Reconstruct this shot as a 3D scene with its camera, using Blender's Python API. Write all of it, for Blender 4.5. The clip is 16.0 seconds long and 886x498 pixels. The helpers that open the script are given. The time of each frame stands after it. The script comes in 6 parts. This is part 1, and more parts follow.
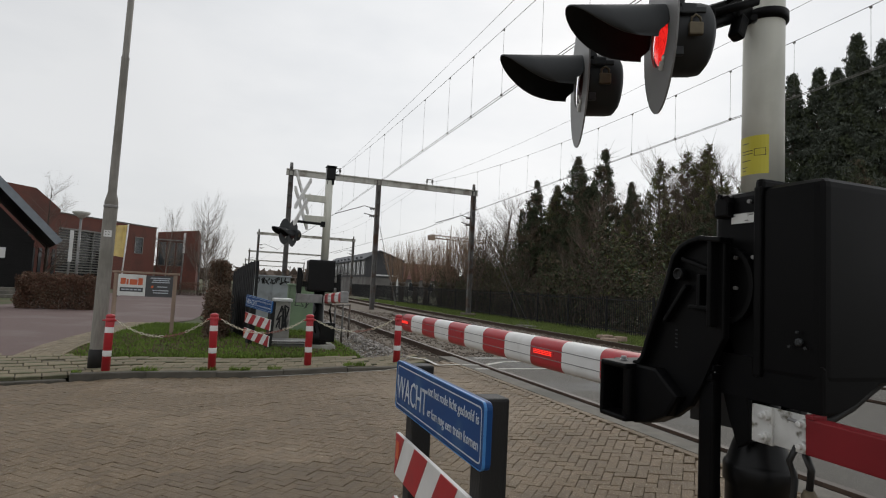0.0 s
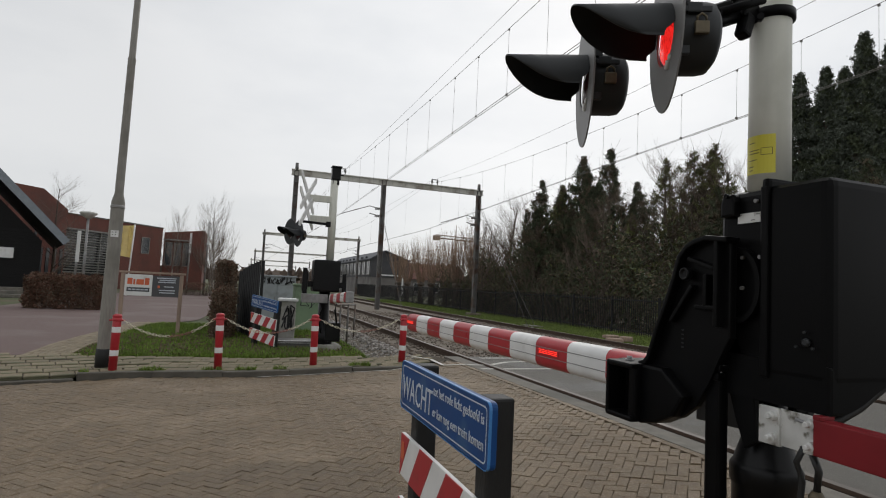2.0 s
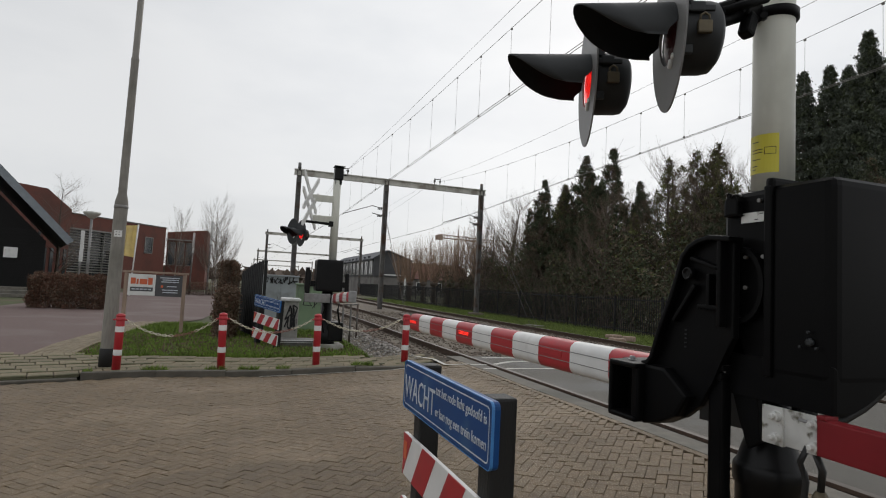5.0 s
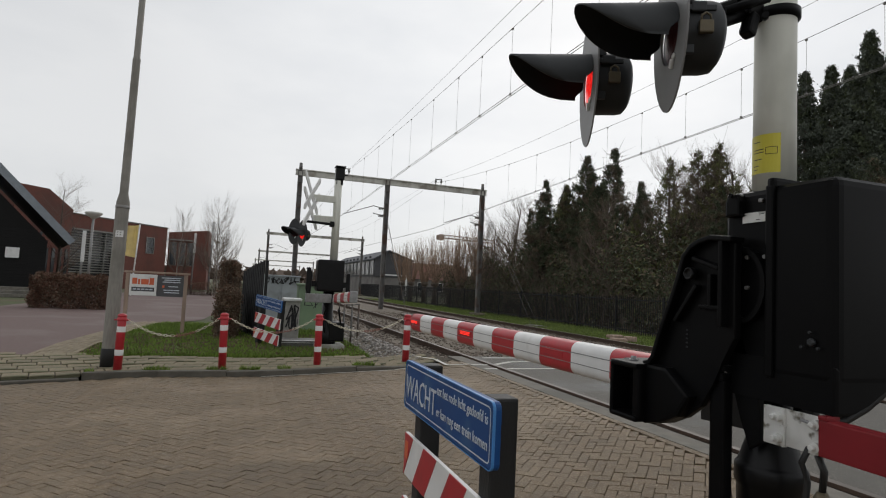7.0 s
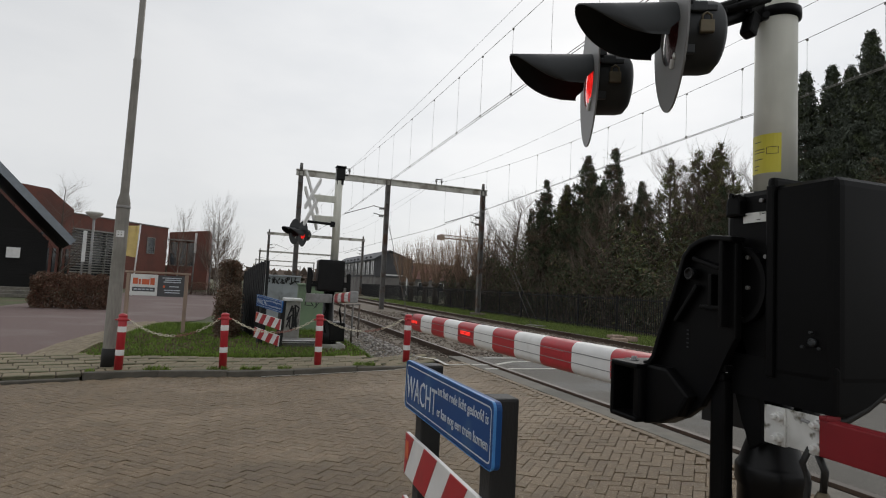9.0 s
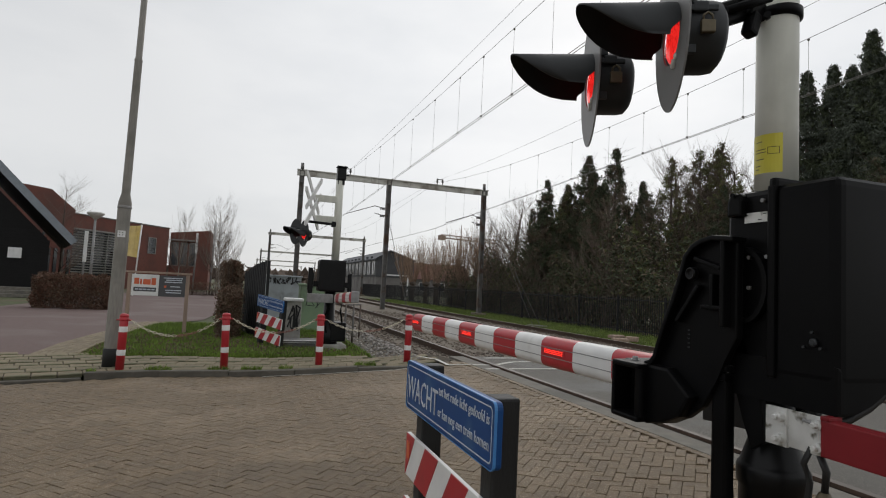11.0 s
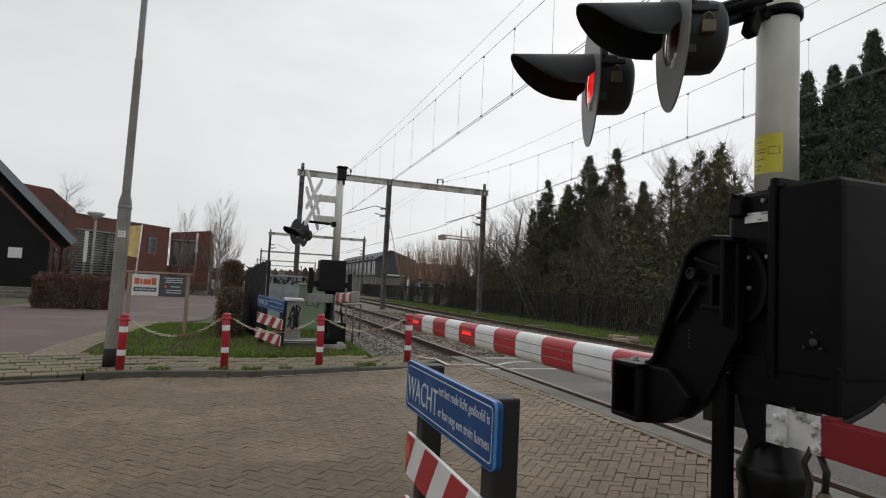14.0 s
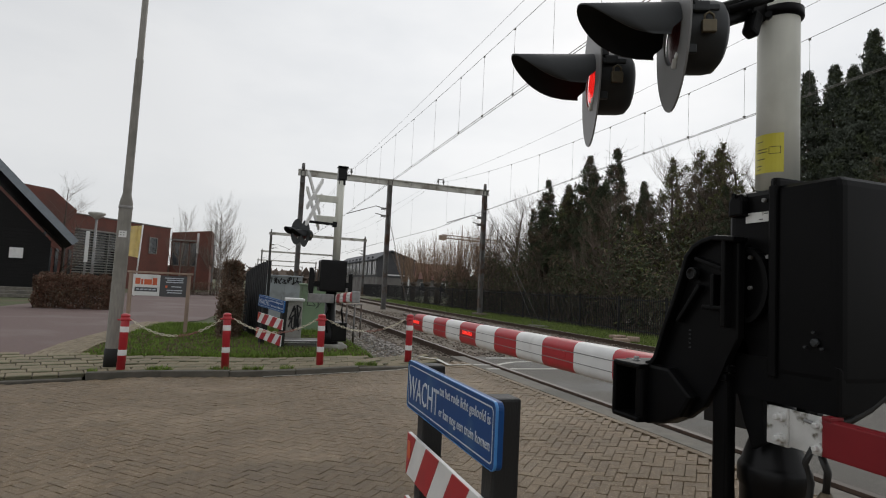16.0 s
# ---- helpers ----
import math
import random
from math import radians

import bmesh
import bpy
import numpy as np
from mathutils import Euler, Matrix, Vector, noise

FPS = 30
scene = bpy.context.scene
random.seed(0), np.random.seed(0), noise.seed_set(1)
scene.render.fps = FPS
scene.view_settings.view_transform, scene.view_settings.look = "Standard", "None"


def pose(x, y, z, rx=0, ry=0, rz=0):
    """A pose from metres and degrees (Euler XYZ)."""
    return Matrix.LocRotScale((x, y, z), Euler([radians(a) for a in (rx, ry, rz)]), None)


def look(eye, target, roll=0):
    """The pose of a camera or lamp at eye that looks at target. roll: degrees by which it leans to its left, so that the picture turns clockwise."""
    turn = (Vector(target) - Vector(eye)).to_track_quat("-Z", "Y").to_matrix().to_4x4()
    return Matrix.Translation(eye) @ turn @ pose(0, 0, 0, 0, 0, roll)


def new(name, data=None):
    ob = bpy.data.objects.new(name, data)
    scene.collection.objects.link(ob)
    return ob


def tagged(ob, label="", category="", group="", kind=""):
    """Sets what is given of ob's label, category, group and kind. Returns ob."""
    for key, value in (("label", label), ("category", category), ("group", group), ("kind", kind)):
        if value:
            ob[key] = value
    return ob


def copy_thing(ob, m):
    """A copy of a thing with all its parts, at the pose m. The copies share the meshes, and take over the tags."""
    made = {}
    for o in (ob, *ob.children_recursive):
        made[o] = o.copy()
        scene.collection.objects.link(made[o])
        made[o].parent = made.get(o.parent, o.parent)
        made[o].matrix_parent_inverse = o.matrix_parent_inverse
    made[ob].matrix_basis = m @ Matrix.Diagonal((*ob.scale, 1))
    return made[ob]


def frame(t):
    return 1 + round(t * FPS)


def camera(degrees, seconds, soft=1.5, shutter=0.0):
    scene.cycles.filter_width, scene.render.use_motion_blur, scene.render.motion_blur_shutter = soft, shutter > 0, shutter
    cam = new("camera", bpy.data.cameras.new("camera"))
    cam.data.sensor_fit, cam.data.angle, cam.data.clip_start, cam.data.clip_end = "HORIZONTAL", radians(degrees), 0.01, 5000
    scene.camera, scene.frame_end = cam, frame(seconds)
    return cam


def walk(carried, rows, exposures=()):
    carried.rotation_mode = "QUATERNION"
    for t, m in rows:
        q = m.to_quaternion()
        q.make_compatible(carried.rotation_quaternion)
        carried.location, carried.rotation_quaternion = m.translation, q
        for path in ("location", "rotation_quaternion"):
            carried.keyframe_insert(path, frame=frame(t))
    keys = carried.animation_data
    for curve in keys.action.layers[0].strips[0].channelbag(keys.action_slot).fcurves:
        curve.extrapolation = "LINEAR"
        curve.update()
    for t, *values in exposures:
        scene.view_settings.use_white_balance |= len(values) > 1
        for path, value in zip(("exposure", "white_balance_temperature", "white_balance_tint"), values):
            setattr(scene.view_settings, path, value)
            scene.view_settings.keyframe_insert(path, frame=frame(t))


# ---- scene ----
# the camera stands still on its feet and turns slowly to the left
EYE = (0.0, 0.0, 1.6)
cam = camera(76.19, 16.0, soft=1.1)


def heading(right, up, roll):
    a, b = radians(right), radians(up)
    return look(EYE, (EYE[0] + math.sin(a) * math.cos(b), EYE[1] + math.cos(a) * math.cos(b), EYE[2] + math.sin(b)), roll)


walk(cam, [(0.0, heading(20.36, 4.00, 2.86)), (0.5, heading(20.19, 4.00, 2.86)), (1.0, heading(20.04, 3.98, 2.86)),
           (1.5, heading(19.92, 3.97, 2.86)), (2.0, heading(19.84, 3.97, 2.86)), (2.5, heading(19.77, 3.95, 2.86)),
           (3.0, heading(19.73, 3.95, 2.86)), (3.5, heading(19.68, 3.94, 2.86)), (4.0, heading(19.65, 3.93, 2.86)),
           (6.5, heading(19.48, 3.93, 2.86)), (7.5, heading(19.46, 3.93, 2.86)), (9.0, heading(19.41, 3.93, 2.86)),
           (11.5, heading(19.30, 3.93, 2.86)), (14.0, heading(19.29, 3.93, 2.86)), (16.0, heading(19.22, 3.93, 2.86))],
     exposures=[(0.0, 0.0), (16.0, 0.0)])
# overcast winter sky: pale grey cloud over a dim sky, and a weak wide sun behind it
world = bpy.data.worlds.new("overcast_sky")
scene.world = world
world.use_nodes = True
wn, wl = world.node_tree.nodes, world.node_tree.links
wn.clear()
w_out = wn.new("ShaderNodeOutputWorld")
w_bg = wn.new("ShaderNodeBackground")
w_sky = wn.new("ShaderNodeTexSky")
w_sky.sky_type, w_sky.sun_disc = "NISHITA", False
w_sky.sun_elevation, w_sky.sun_rotation = radians(34), radians(37)
w_gain = wn.new("ShaderNodeVectorMath")
w_gain.operation = "SCALE"
w_gain.inputs[3].default_value = 0.10
wl.new(w_sky.outputs[0], w_gain.inputs[0])
w_co = wn.new("ShaderNodeTexCoord")
w_map = wn.new("ShaderNodeMapping")
w_map.inputs["Scale"].default_value = (1.0, 1.0, 2.6)
wl.new(w_co.outputs["Generated"], w_map.inputs[0])
w_noise = wn.new("ShaderNodeTexNoise")
w_noise.inputs["Scale"].default_value, w_noise.inputs["Detail"].default_value = 1.7, 5.0
w_noise.inputs["Roughness"].default_value = 0.55
wl.new(w_map.outputs[0], w_noise.inputs[0])
w_ramp = wn.new("ShaderNodeValToRGB")
w_ramp.color_ramp.elements[0].position, w_ramp.color_ramp.elements[0].color = 0.32, (0.80, 0.82, 0.845, 1)
w_ramp.color_ramp.elements[1].position, w_ramp.color_ramp.elements[1].color = 0.66, (0.98, 0.985, 0.99, 1)
wl.new(w_noise.outputs[0], w_ramp.inputs[0])
# the cloud is thinner, and brighter, where the sun stands behind it
w_dir = wn.new("ShaderNodeVectorMath")
w_dir.operation = "DOT_PRODUCT"
w_dir.inputs[1].default_value = (0.50, 0.66, 0.56)
w_norm = wn.new("ShaderNodeVectorMath")
w_norm.operation = "NORMALIZE"
wl.new(w_co.outputs["Generated"], w_norm.inputs[0])
wl.new(w_norm.outputs[0], w_dir.inputs[0])
w_rng = wn.new("ShaderNodeMapRange")
w_rng.inputs[1].default_value, w_rng.inputs[2].default_value = 0.70, 1.0
w_rng.inputs[3].default_value, w_rng.inputs[4].default_value = 0.80, 1.01
wl.new(w_dir.outputs["Value"], w_rng.inputs[0])
w_thin = wn.new("ShaderNodeVectorMath")
w_thin.operation = "SCALE"
wl.new(w_ramp.outputs[0], w_thin.inputs[0])
wl.new(w_rng.outputs[0], w_thin.inputs[3])
w_mix = wn.new("ShaderNodeMixRGB")
w_mix.inputs[0].default_value = 0.94
wl.new(w_gain.outputs[0], w_mix.inputs[1])
wl.new(w_thin.outputs[0], w_mix.inputs[2])
wl.new(w_mix.outputs[0], w_bg.inputs[0])
wl.new(w_bg.outputs[0], w_out.inputs[0])
w_bg.inputs[1].default_value = 1.0

sun = new("sun", bpy.data.lights.new("sun", "SUN"))
sun.data.energy, sun.data.angle, sun.data.color = 0.5, radians(40), (1.0, 0.96, 0.9)
sun.matrix_world = look((50, 66, 56), (0, 0, 0))
# ---- materials ----
def mat(name, a, b=None, rough=0.6, metal=0.0, scale=8.0, bump=0.0, bump_scale=60.0, vary=0.0, spec=0.5, detail=6.0, stretch=(1, 1, 1),
        stain=None, stain_scale=1.3, stain_at=(0.5, 0.62), emit=0.0, coat=0.0, island=0.0, grit=None):
    """Procedural surface: two colours mixed by noise, broad stains, a fine relief, and a shift in value from object to object."""
    m = bpy.data.materials.new(name)
    m.use_nodes = True
    n, l = m.node_tree.nodes, m.node_tree.links
    p = n["Principled BSDF"]
    b = b or tuple(c * 0.75 for c in a)
    co = n.new("ShaderNodeTexCoord")
    mp = n.new("ShaderNodeMapping")
    mp.inputs["Scale"].default_value = stretch
    l.new(co.outputs["Object"], mp.inputs[0])
    noi = n.new("ShaderNodeTexNoise")
    noi.inputs["Scale"].default_value, noi.inputs["Detail"].default_value = scale, detail
    l.new(mp.outputs[0], noi.inputs[0])
    ramp = n.new("ShaderNodeValToRGB")
    ramp.color_ramp.elements[0].position, ramp.color_ramp.elements[0].color = 0.33, (*b, 1)
    ramp.color_ramp.elements[1].position, ramp.color_ramp.elements[1].color = 0.67, (*a, 1)
    l.new(noi.outputs[0], ramp.inputs[0])
    last = ramp.outputs[0]
    if stain:
        n2 = n.new("ShaderNodeTexNoise")
        n2.inputs["Scale"].default_value, n2.inputs["Detail"].default_value = stain_scale, 7.0
        l.new(co.outputs["Object"], n2.inputs[0])
        r2 = n.new("ShaderNodeValToRGB")
        r2.color_ramp.elements[0].position, r2.color_ramp.elements[1].position = stain_at
        l.new(n2.outputs[0], r2.inputs[0])
        mx = n.new("ShaderNodeMixRGB")
        l.new(r2.outputs[0], mx.inputs[0])
        l.new(last, mx.inputs[1])
        mx.inputs[2].default_value = (*stain, 1)
        last = mx.outputs[0]
    if grit:
        n4 = n.new("ShaderNodeTexNoise")
        n4.inputs["Scale"].default_value, n4.inputs["Detail"].default_value = 125.0, 2.0
        l.new(co.outputs["Object"], n4.inputs[0])
        r4 = n.new("ShaderNodeValToRGB")
        r4.color_ramp.elements[0].position, r4.color_ramp.elements[1].position = 0.60, 0.68
        l.new(n4.outputs[0], r4.inputs[0])
        m4 = n.new("ShaderNodeMixRGB")
        l.new(r4.outputs[0], m4.inputs[0])
        l.new(last, m4.inputs[1])
        m4.inputs[2].default_value = (*grit, 1)
        last = m4.outputs[0]
    for amount, node, out in ((vary, "ShaderNodeObjectInfo", "Random"), (island, "ShaderNodeNewGeometry", "Random Per Island")):
        if amount:
            oi = n.new(node)
            mr = n.new("ShaderNodeMapRange")
            mr.inputs[3].default_value, mr.inputs[4].default_value = 1 - amount, 1 + amount
            l.new(oi.outputs[out], mr.inputs[0])
            hs = n.new("ShaderNodeHueSaturation")
            l.new(mr.outputs[0], hs.inputs["Value"])
            l.new(last, hs.inputs["Color"])
            last = hs.outputs[0]
    l.new(last, p.inputs["Base Color"])
    p.inputs["Roughness"].default_value, p.inputs["Metallic"].default_value = rough, metal
    p.inputs["Specular IOR Level"].default_value = spec
    p.inputs["Coat Weight"].default_value = coat
    if rough > 0.15:
        rr = n.new("ShaderNodeMapRange")
        rr.inputs[3].default_value, rr.inputs[4].default_value = max(0.05, rough - 0.1), min(1, rough + 0.1)
        l.new(noi.outputs[0], rr.inputs[0])
        l.new(rr.outputs[0], p.inputs["Roughness"])
    if bump:
        n3 = n.new("ShaderNodeTexNoise")
        n3.inputs["Scale"].default_value, n3.inputs["Detail"].default_value = bump_scale, 4.0
        l.new(mp.outputs[0], n3.inputs[0])
        bp = n.new("ShaderNodeBump")
        bp.inputs["Strength"].default_value, bp.inputs["Distance"].default_value = bump, 0.01
        l.new(n3.outputs[0], bp.inputs["Height"])
        l.new(bp.outputs[0], p.inputs["Normal"])
    if emit:
        p.inputs["Emission Color"].default_value = (*a, 1)
        p.inputs["Emission Strength"].default_value = emit
    return m


M = {
    "black": mat("black_plastic", (0.0034, 0.0034, 0.0037), (0.0022, 0.0022, 0.0025), 0.42, scale=5, bump=0.04, bump_scale=300, spec=0.095, stain=(0.007, 0.0065, 0.006), stain_at=(0.58, 0.8)),
    "black_gloss": mat("worn_black_enamel", (0.006, 0.0062, 0.0065), (0.004, 0.004, 0.0045), 0.34, scale=7, bump=0.05, bump_scale=120, spec=0.2, stain=(0.012, 0.0115, 0.011), stain_at=(0.56, 0.8)),
    "dark_grey": mat("dark_grey_lamp_housing", (0.026, 0.029, 0.031), (0.018, 0.02, 0.022), 0.5, scale=6, bump=0.03, bump_scale=200, spec=0.35),
    "grey_paint": mat("pale_grey_paint", (0.62, 0.62, 0.55), (0.54, 0.54, 0.48), 0.45, scale=3, stretch=(6, 6, 0.6), stain=(0.42, 0.42, 0.36), stain_scale=3.0, stain_at=(0.55, 0.8)),
    "disc_grey": mat("grey_backing_disc", (0.2, 0.2, 0.2), (0.16, 0.16, 0.16), 0.5, scale=4),
    "pole": mat("dull_warm_grey_pole", (0.26, 0.245, 0.22), (0.2, 0.19, 0.17), 0.55, 0.2, scale=10, stretch=(4, 4, 0.5), stain=(0.16, 0.15, 0.13)),
    "galv": mat("galvanised_steel", (0.3, 0.3, 0.3), (0.22, 0.22, 0.22), 0.5, 0.35, scale=14, stain=(0.2, 0.19, 0.18)),
    "steel_dark": mat("weathered_steel", (0.17, 0.165, 0.16), (0.12, 0.115, 0.11), 0.6, 0.3, scale=6, stain=(0.1, 0.06, 0.04)),
    "beam": mat("gantry_grey", (0.6, 0.59, 0.54), (0.5, 0.49, 0.45), 0.6, scale=3, stain=(0.3, 0.27, 0.23)),
    "rail": mat("rusty_rail", (0.10, 0.065, 0.045), (0.06, 0.04, 0.03), 0.7, 0.3, scale=20, bump=0.2),
    "rail_top": mat("worn_rail_head", (0.13, 0.112, 0.098), (0.085, 0.072, 0.062), 0.45, 0.6, scale=30, stretch=(6, 0.3, 1)),
    "red": mat("red_film", (0.42, 0.02, 0.03), (0.36, 0.018, 0.026), 0.38, scale=6, stain=(0.24, 0.02, 0.025), stain_scale=4, stain_at=(0.6, 0.85)),
    # darker copy of the red film: the footpath boom's shade put into the colour
    "red_shaded": mat("shaded_red_film", (0.21, 0.012, 0.017), (0.17, 0.010, 0.014), 0.5, spec=0.3, scale=6, stain=(0.12, 0.012, 0.014), stain_scale=4, stain_at=(0.6, 0.85)),
    "white": mat("white_film", (0.74, 0.74, 0.73), (0.66, 0.66, 0.65), 0.42, scale=6, stain=(0.5, 0.49, 0.46), stain_scale=5, stain_at=(0.58, 0.85)),
    "blue": mat("blue_sign_film", (0.008, 0.062, 0.215), (0.006, 0.05, 0.18), 0.45, spec=0.28, scale=3, stain=(0.03, 0.09, 0.22), stain_scale=6),
    "blue_rim": mat("pale_blue_rim", (0.06, 0.24, 0.55), (0.05, 0.2, 0.48), 0.35, scale=6),
    "letter": mat("sign_lettering", (0.55, 0.58, 0.62), (0.48, 0.52, 0.57), 0.5, scale=20),
    "post": mat("black_recycled_post", (0.009, 0.009, 0.009), (0.006, 0.006, 0.006), 0.6, scale=14, bump=0.25, bump_scale=120, stretch=(1, 1, 0.3)),
    "brick": mat("clinker_paver", (0.150, 0.102, 0.053), (0.090, 0.060, 0.031), 0.6, grit=(0.46, 0.39, 0.28), scale=70, bump=0.9, bump_scale=150, vary=0.13, island=0.13, stain=(0.178, 0.130, 0.078), stain_scale=0.55),
    "joint": mat("sandy_joint", (0.066, 0.051, 0.030), (0.036, 0.028, 0.016), 0.95, scale=30, bump=0.5, bump_scale=200),
    "tile": mat("concrete_paving_tile", (0.225, 0.186, 0.118), (0.155, 0.128, 0.080), 0.85, scale=7, bump=0.4, bump_scale=160, vary=0.14, stain=(0.105, 0.105, 0.06), stain_scale=1.6),
    "kerb": mat("dark_kerb", (0.105, 0.095, 0.078), (0.066, 0.06, 0.048), 0.85, scale=7, bump=0.4, bump_scale=120, vary=0.1),
    "red_road": mat("red_clinker_road", (0.145, 0.095, 0.086), (0.108, 0.073, 0.067), 0.8, scale=12, bump=0.4, bump_scale=120, stain=(0.155, 0.118, 0.108), stain_scale=0.4),
    "asphalt": mat("worn_asphalt", (0.105, 0.097, 0.083), (0.068, 0.063, 0.054), 0.75, grit=(0.3, 0.28, 0.24), scale=60, bump=0.5, bump_scale=260, stain=(0.13, 0.13, 0.126), stain_scale=0.7),
    "line": mat("worn_road_marking", (0.62, 0.61, 0.56), (0.42, 0.41, 0.37), 0.75, scale=25, bump=0.2),
    "concrete": mat("pale_concrete", (0.38, 0.37, 0.34), (0.28, 0.27, 0.245), 0.85, scale=8, bump=0.3, bump_scale=120, stain=(0.2, 0.2, 0.16)),
    "ballast": mat("ballast_stone", (0.37, 0.35, 0.325), (0.19, 0.175, 0.16), 0.9, scale=9, bump=0.5, bump_scale=90, island=0.35),
    "ballast_brown": mat("rusty_ballast_stone", (0.20, 0.165, 0.135), (0.105, 0.085, 0.069), 0.9, scale=9, bump=0.5, bump_scale=90, island=0.35),
    "tan": mat("tan_border_brick", (0.24, 0.195, 0.13), (0.17, 0.14, 0.095), 0.85, scale=20, bump=0.3, vary=0.14),
    "edging": mat("dull_concrete_edging", (0.185, 0.17, 0.145), (0.125, 0.116, 0.098), 0.85, scale=9, bump=0.3, bump_scale=120, stain=(0.11, 0.105, 0.09)),
    "ballast_bed": mat("ballast_bed", (0.20, 0.168, 0.13), (0.10, 0.084, 0.066), 0.95, scale=22, bump=1.0, bump_scale=30),
    "sleeper": mat("concrete_sleeper", (0.26, 0.24, 0.21), (0.18, 0.16, 0.14), 0.85, scale=9, bump=0.3, stain=(0.12, 0.08, 0.055)),
    "soil": mat("winter_grass_ground", (0.075, 0.095, 0.03), (0.06, 0.06, 0.03), 0.95, scale=1.5, bump=0.8, bump_scale=25, stain=(0.10, 0.08, 0.05), stain_scale=0.35),
    "grass": mat("grass_blades", (0.165, 0.25, 0.04), (0.115, 0.165, 0.032), 0.7, scale=2, island=0.35, spec=0.25),
    "grass_dry": mat("dull_grass_blades", (0.16, 0.22, 0.05), (0.12, 0.15, 0.045), 0.75, scale=2, island=0.35, spec=0.2),
    "litter": mat("dead_leaves", (0.17, 0.12, 0.08), (0.115, 0.083, 0.056), 0.9, scale=5, island=0.22),
    "bark": mat("grey_brown_bark", (0.11, 0.085, 0.065), (0.07, 0.055, 0.045), 0.9, scale=10, bump=0.6, stretch=(1, 1, 0.3)),
    "birch": mat("pale_birch_bark", (0.4, 0.37, 0.33), (0.16, 0.14, 0.12), 0.85, scale=6, stretch=(1, 1, 3)),
    "twig": mat("bare_twigs", (0.165, 0.126, 0.098), (0.115, 0.088, 0.07), 0.9, scale=6, island=0.3),
    "twig_red": mat("reddish_twigs", (0.32, 0.22, 0.155), (0.23, 0.16, 0.115), 0.9, scale=6, island=0.3),
    "conifer": mat("dark_conifer", (0.098, 0.115, 0.068), (0.06, 0.07, 0.044), 0.8, scale=1.2, island=0.28, spec=0.1),
    "spruce": mat("blue_grey_spruce_needles", (0.108, 0.124, 0.098), (0.07, 0.08, 0.062), 0.75, scale=1.2, island=0.28, spec=0.15),
    "ivy": mat("ivy_leaves", (0.15, 0.16, 0.065), (0.1, 0.1, 0.045), 0.75, scale=1.2, island=0.28, spec=0.12),
    "needle_brown": mat("browned_needles", (0.16, 0.125, 0.088), (0.105, 0.084, 0.058), 0.9, scale=1.2, island=0.25, spec=0.1),
    "beech": mat("brown_beech_hedge_leaves", (0.15, 0.074, 0.05), (0.095, 0.05, 0.034), 0.8, scale=3, island=0.35, spec=0.25),
    "wall_brick": mat("red_brown_facade_brick", (0.175, 0.062, 0.045), (0.115, 0.042, 0.032), 0.85, scale=14, bump=0.3, bump_scale=40, stain=(0.11, 0.045, 0.035), stain_scale=0.5),
    "timber_black": mat("black_tarred_boards", (0.010, 0.0095, 0.0095), (0.006, 0.006, 0.006), 0.75, spec=0.25, scale=8, bump=0.3, stretch=(0.2, 0.2, 3)),
    "fascia": mat("slate_grey_fascia", (0.24, 0.27, 0.30), (0.2, 0.225, 0.25), 0.6, scale=4),
    "glass": mat("dark_window_glass", (0.03, 0.035, 0.04), (0.02, 0.025, 0.03), 0.08, scale=2, spec=0.8),
    "louvre": mat("dull_metal_louvre", (0.27, 0.265, 0.25), (0.2, 0.2, 0.19), 0.5, 0.2, scale=5),
    "wood": mat("weathered_timber", (0.34, 0.25, 0.19), (0.25, 0.18, 0.14), 0.8, scale=6, stretch=(3, 3, 0.4), bump=0.25),
    "anthracite": mat("anthracite_panel", (0.075, 0.075, 0.08), (0.06, 0.06, 0.065), 0.6, scale=5),
    "orange": mat("orange_print", (0.62, 0.13, 0.05), (0.55, 0.11, 0.045), 0.5, scale=6),
    "yellow": mat("yellow_sticker", (0.62, 0.55, 0.05), (0.54, 0.48, 0.05), 0.45, scale=6),
    "flag": mat("pale_yellow_flag", (0.72, 0.6, 0.28), (0.62, 0.5, 0.24), 0.8, scale=3),
    "cab_grey": mat("grey_cabinet_paint", (0.3, 0.33, 0.34), (0.24, 0.26, 0.27), 0.6, scale=2, stain=(0.17, 0.18, 0.18)),
    "cab_green": mat("pale_green_cabinet", (0.21, 0.3, 0.18), (0.17, 0.25, 0.15), 0.6, scale=2, stain=(0.14, 0.19, 0.12)),
    "graffiti": mat("black_spray_paint", (0.02, 0.02, 0.022), None, 0.5),
    "screen": mat("black_mesh_screen", (0.014, 0.014, 0.015), None, 0.85, scale=12, bump=0.4),
    "cable": mat("black_rubber", (0.016, 0.016, 0.016), None, 0.55, scale=10),
    "wire": mat("copper_wire_dull", (0.2, 0.19, 0.175), (0.14, 0.13, 0.12), 0.6, 0.2),
    "chain": mat("pale_plastic_chain", (0.62, 0.58, 0.45), (0.5, 0.46, 0.36), 0.5),
    "chain_red": mat("red_plastic_chain", (0.27, 0.11, 0.085), None, 0.5),
    "brass": mat("tarnished_brass", (0.13, 0.105, 0.065), (0.09, 0.075, 0.05), 0.5, 0.5, scale=30),
    "silver": mat("scuffed_aluminium_plate", (0.68, 0.68, 0.66), (0.5, 0.5, 0.48), 0.4, 0.25, scale=9, stain=(0.14, 0.13, 0.10), stain_scale=14, stain_at=(0.56, 0.64)),
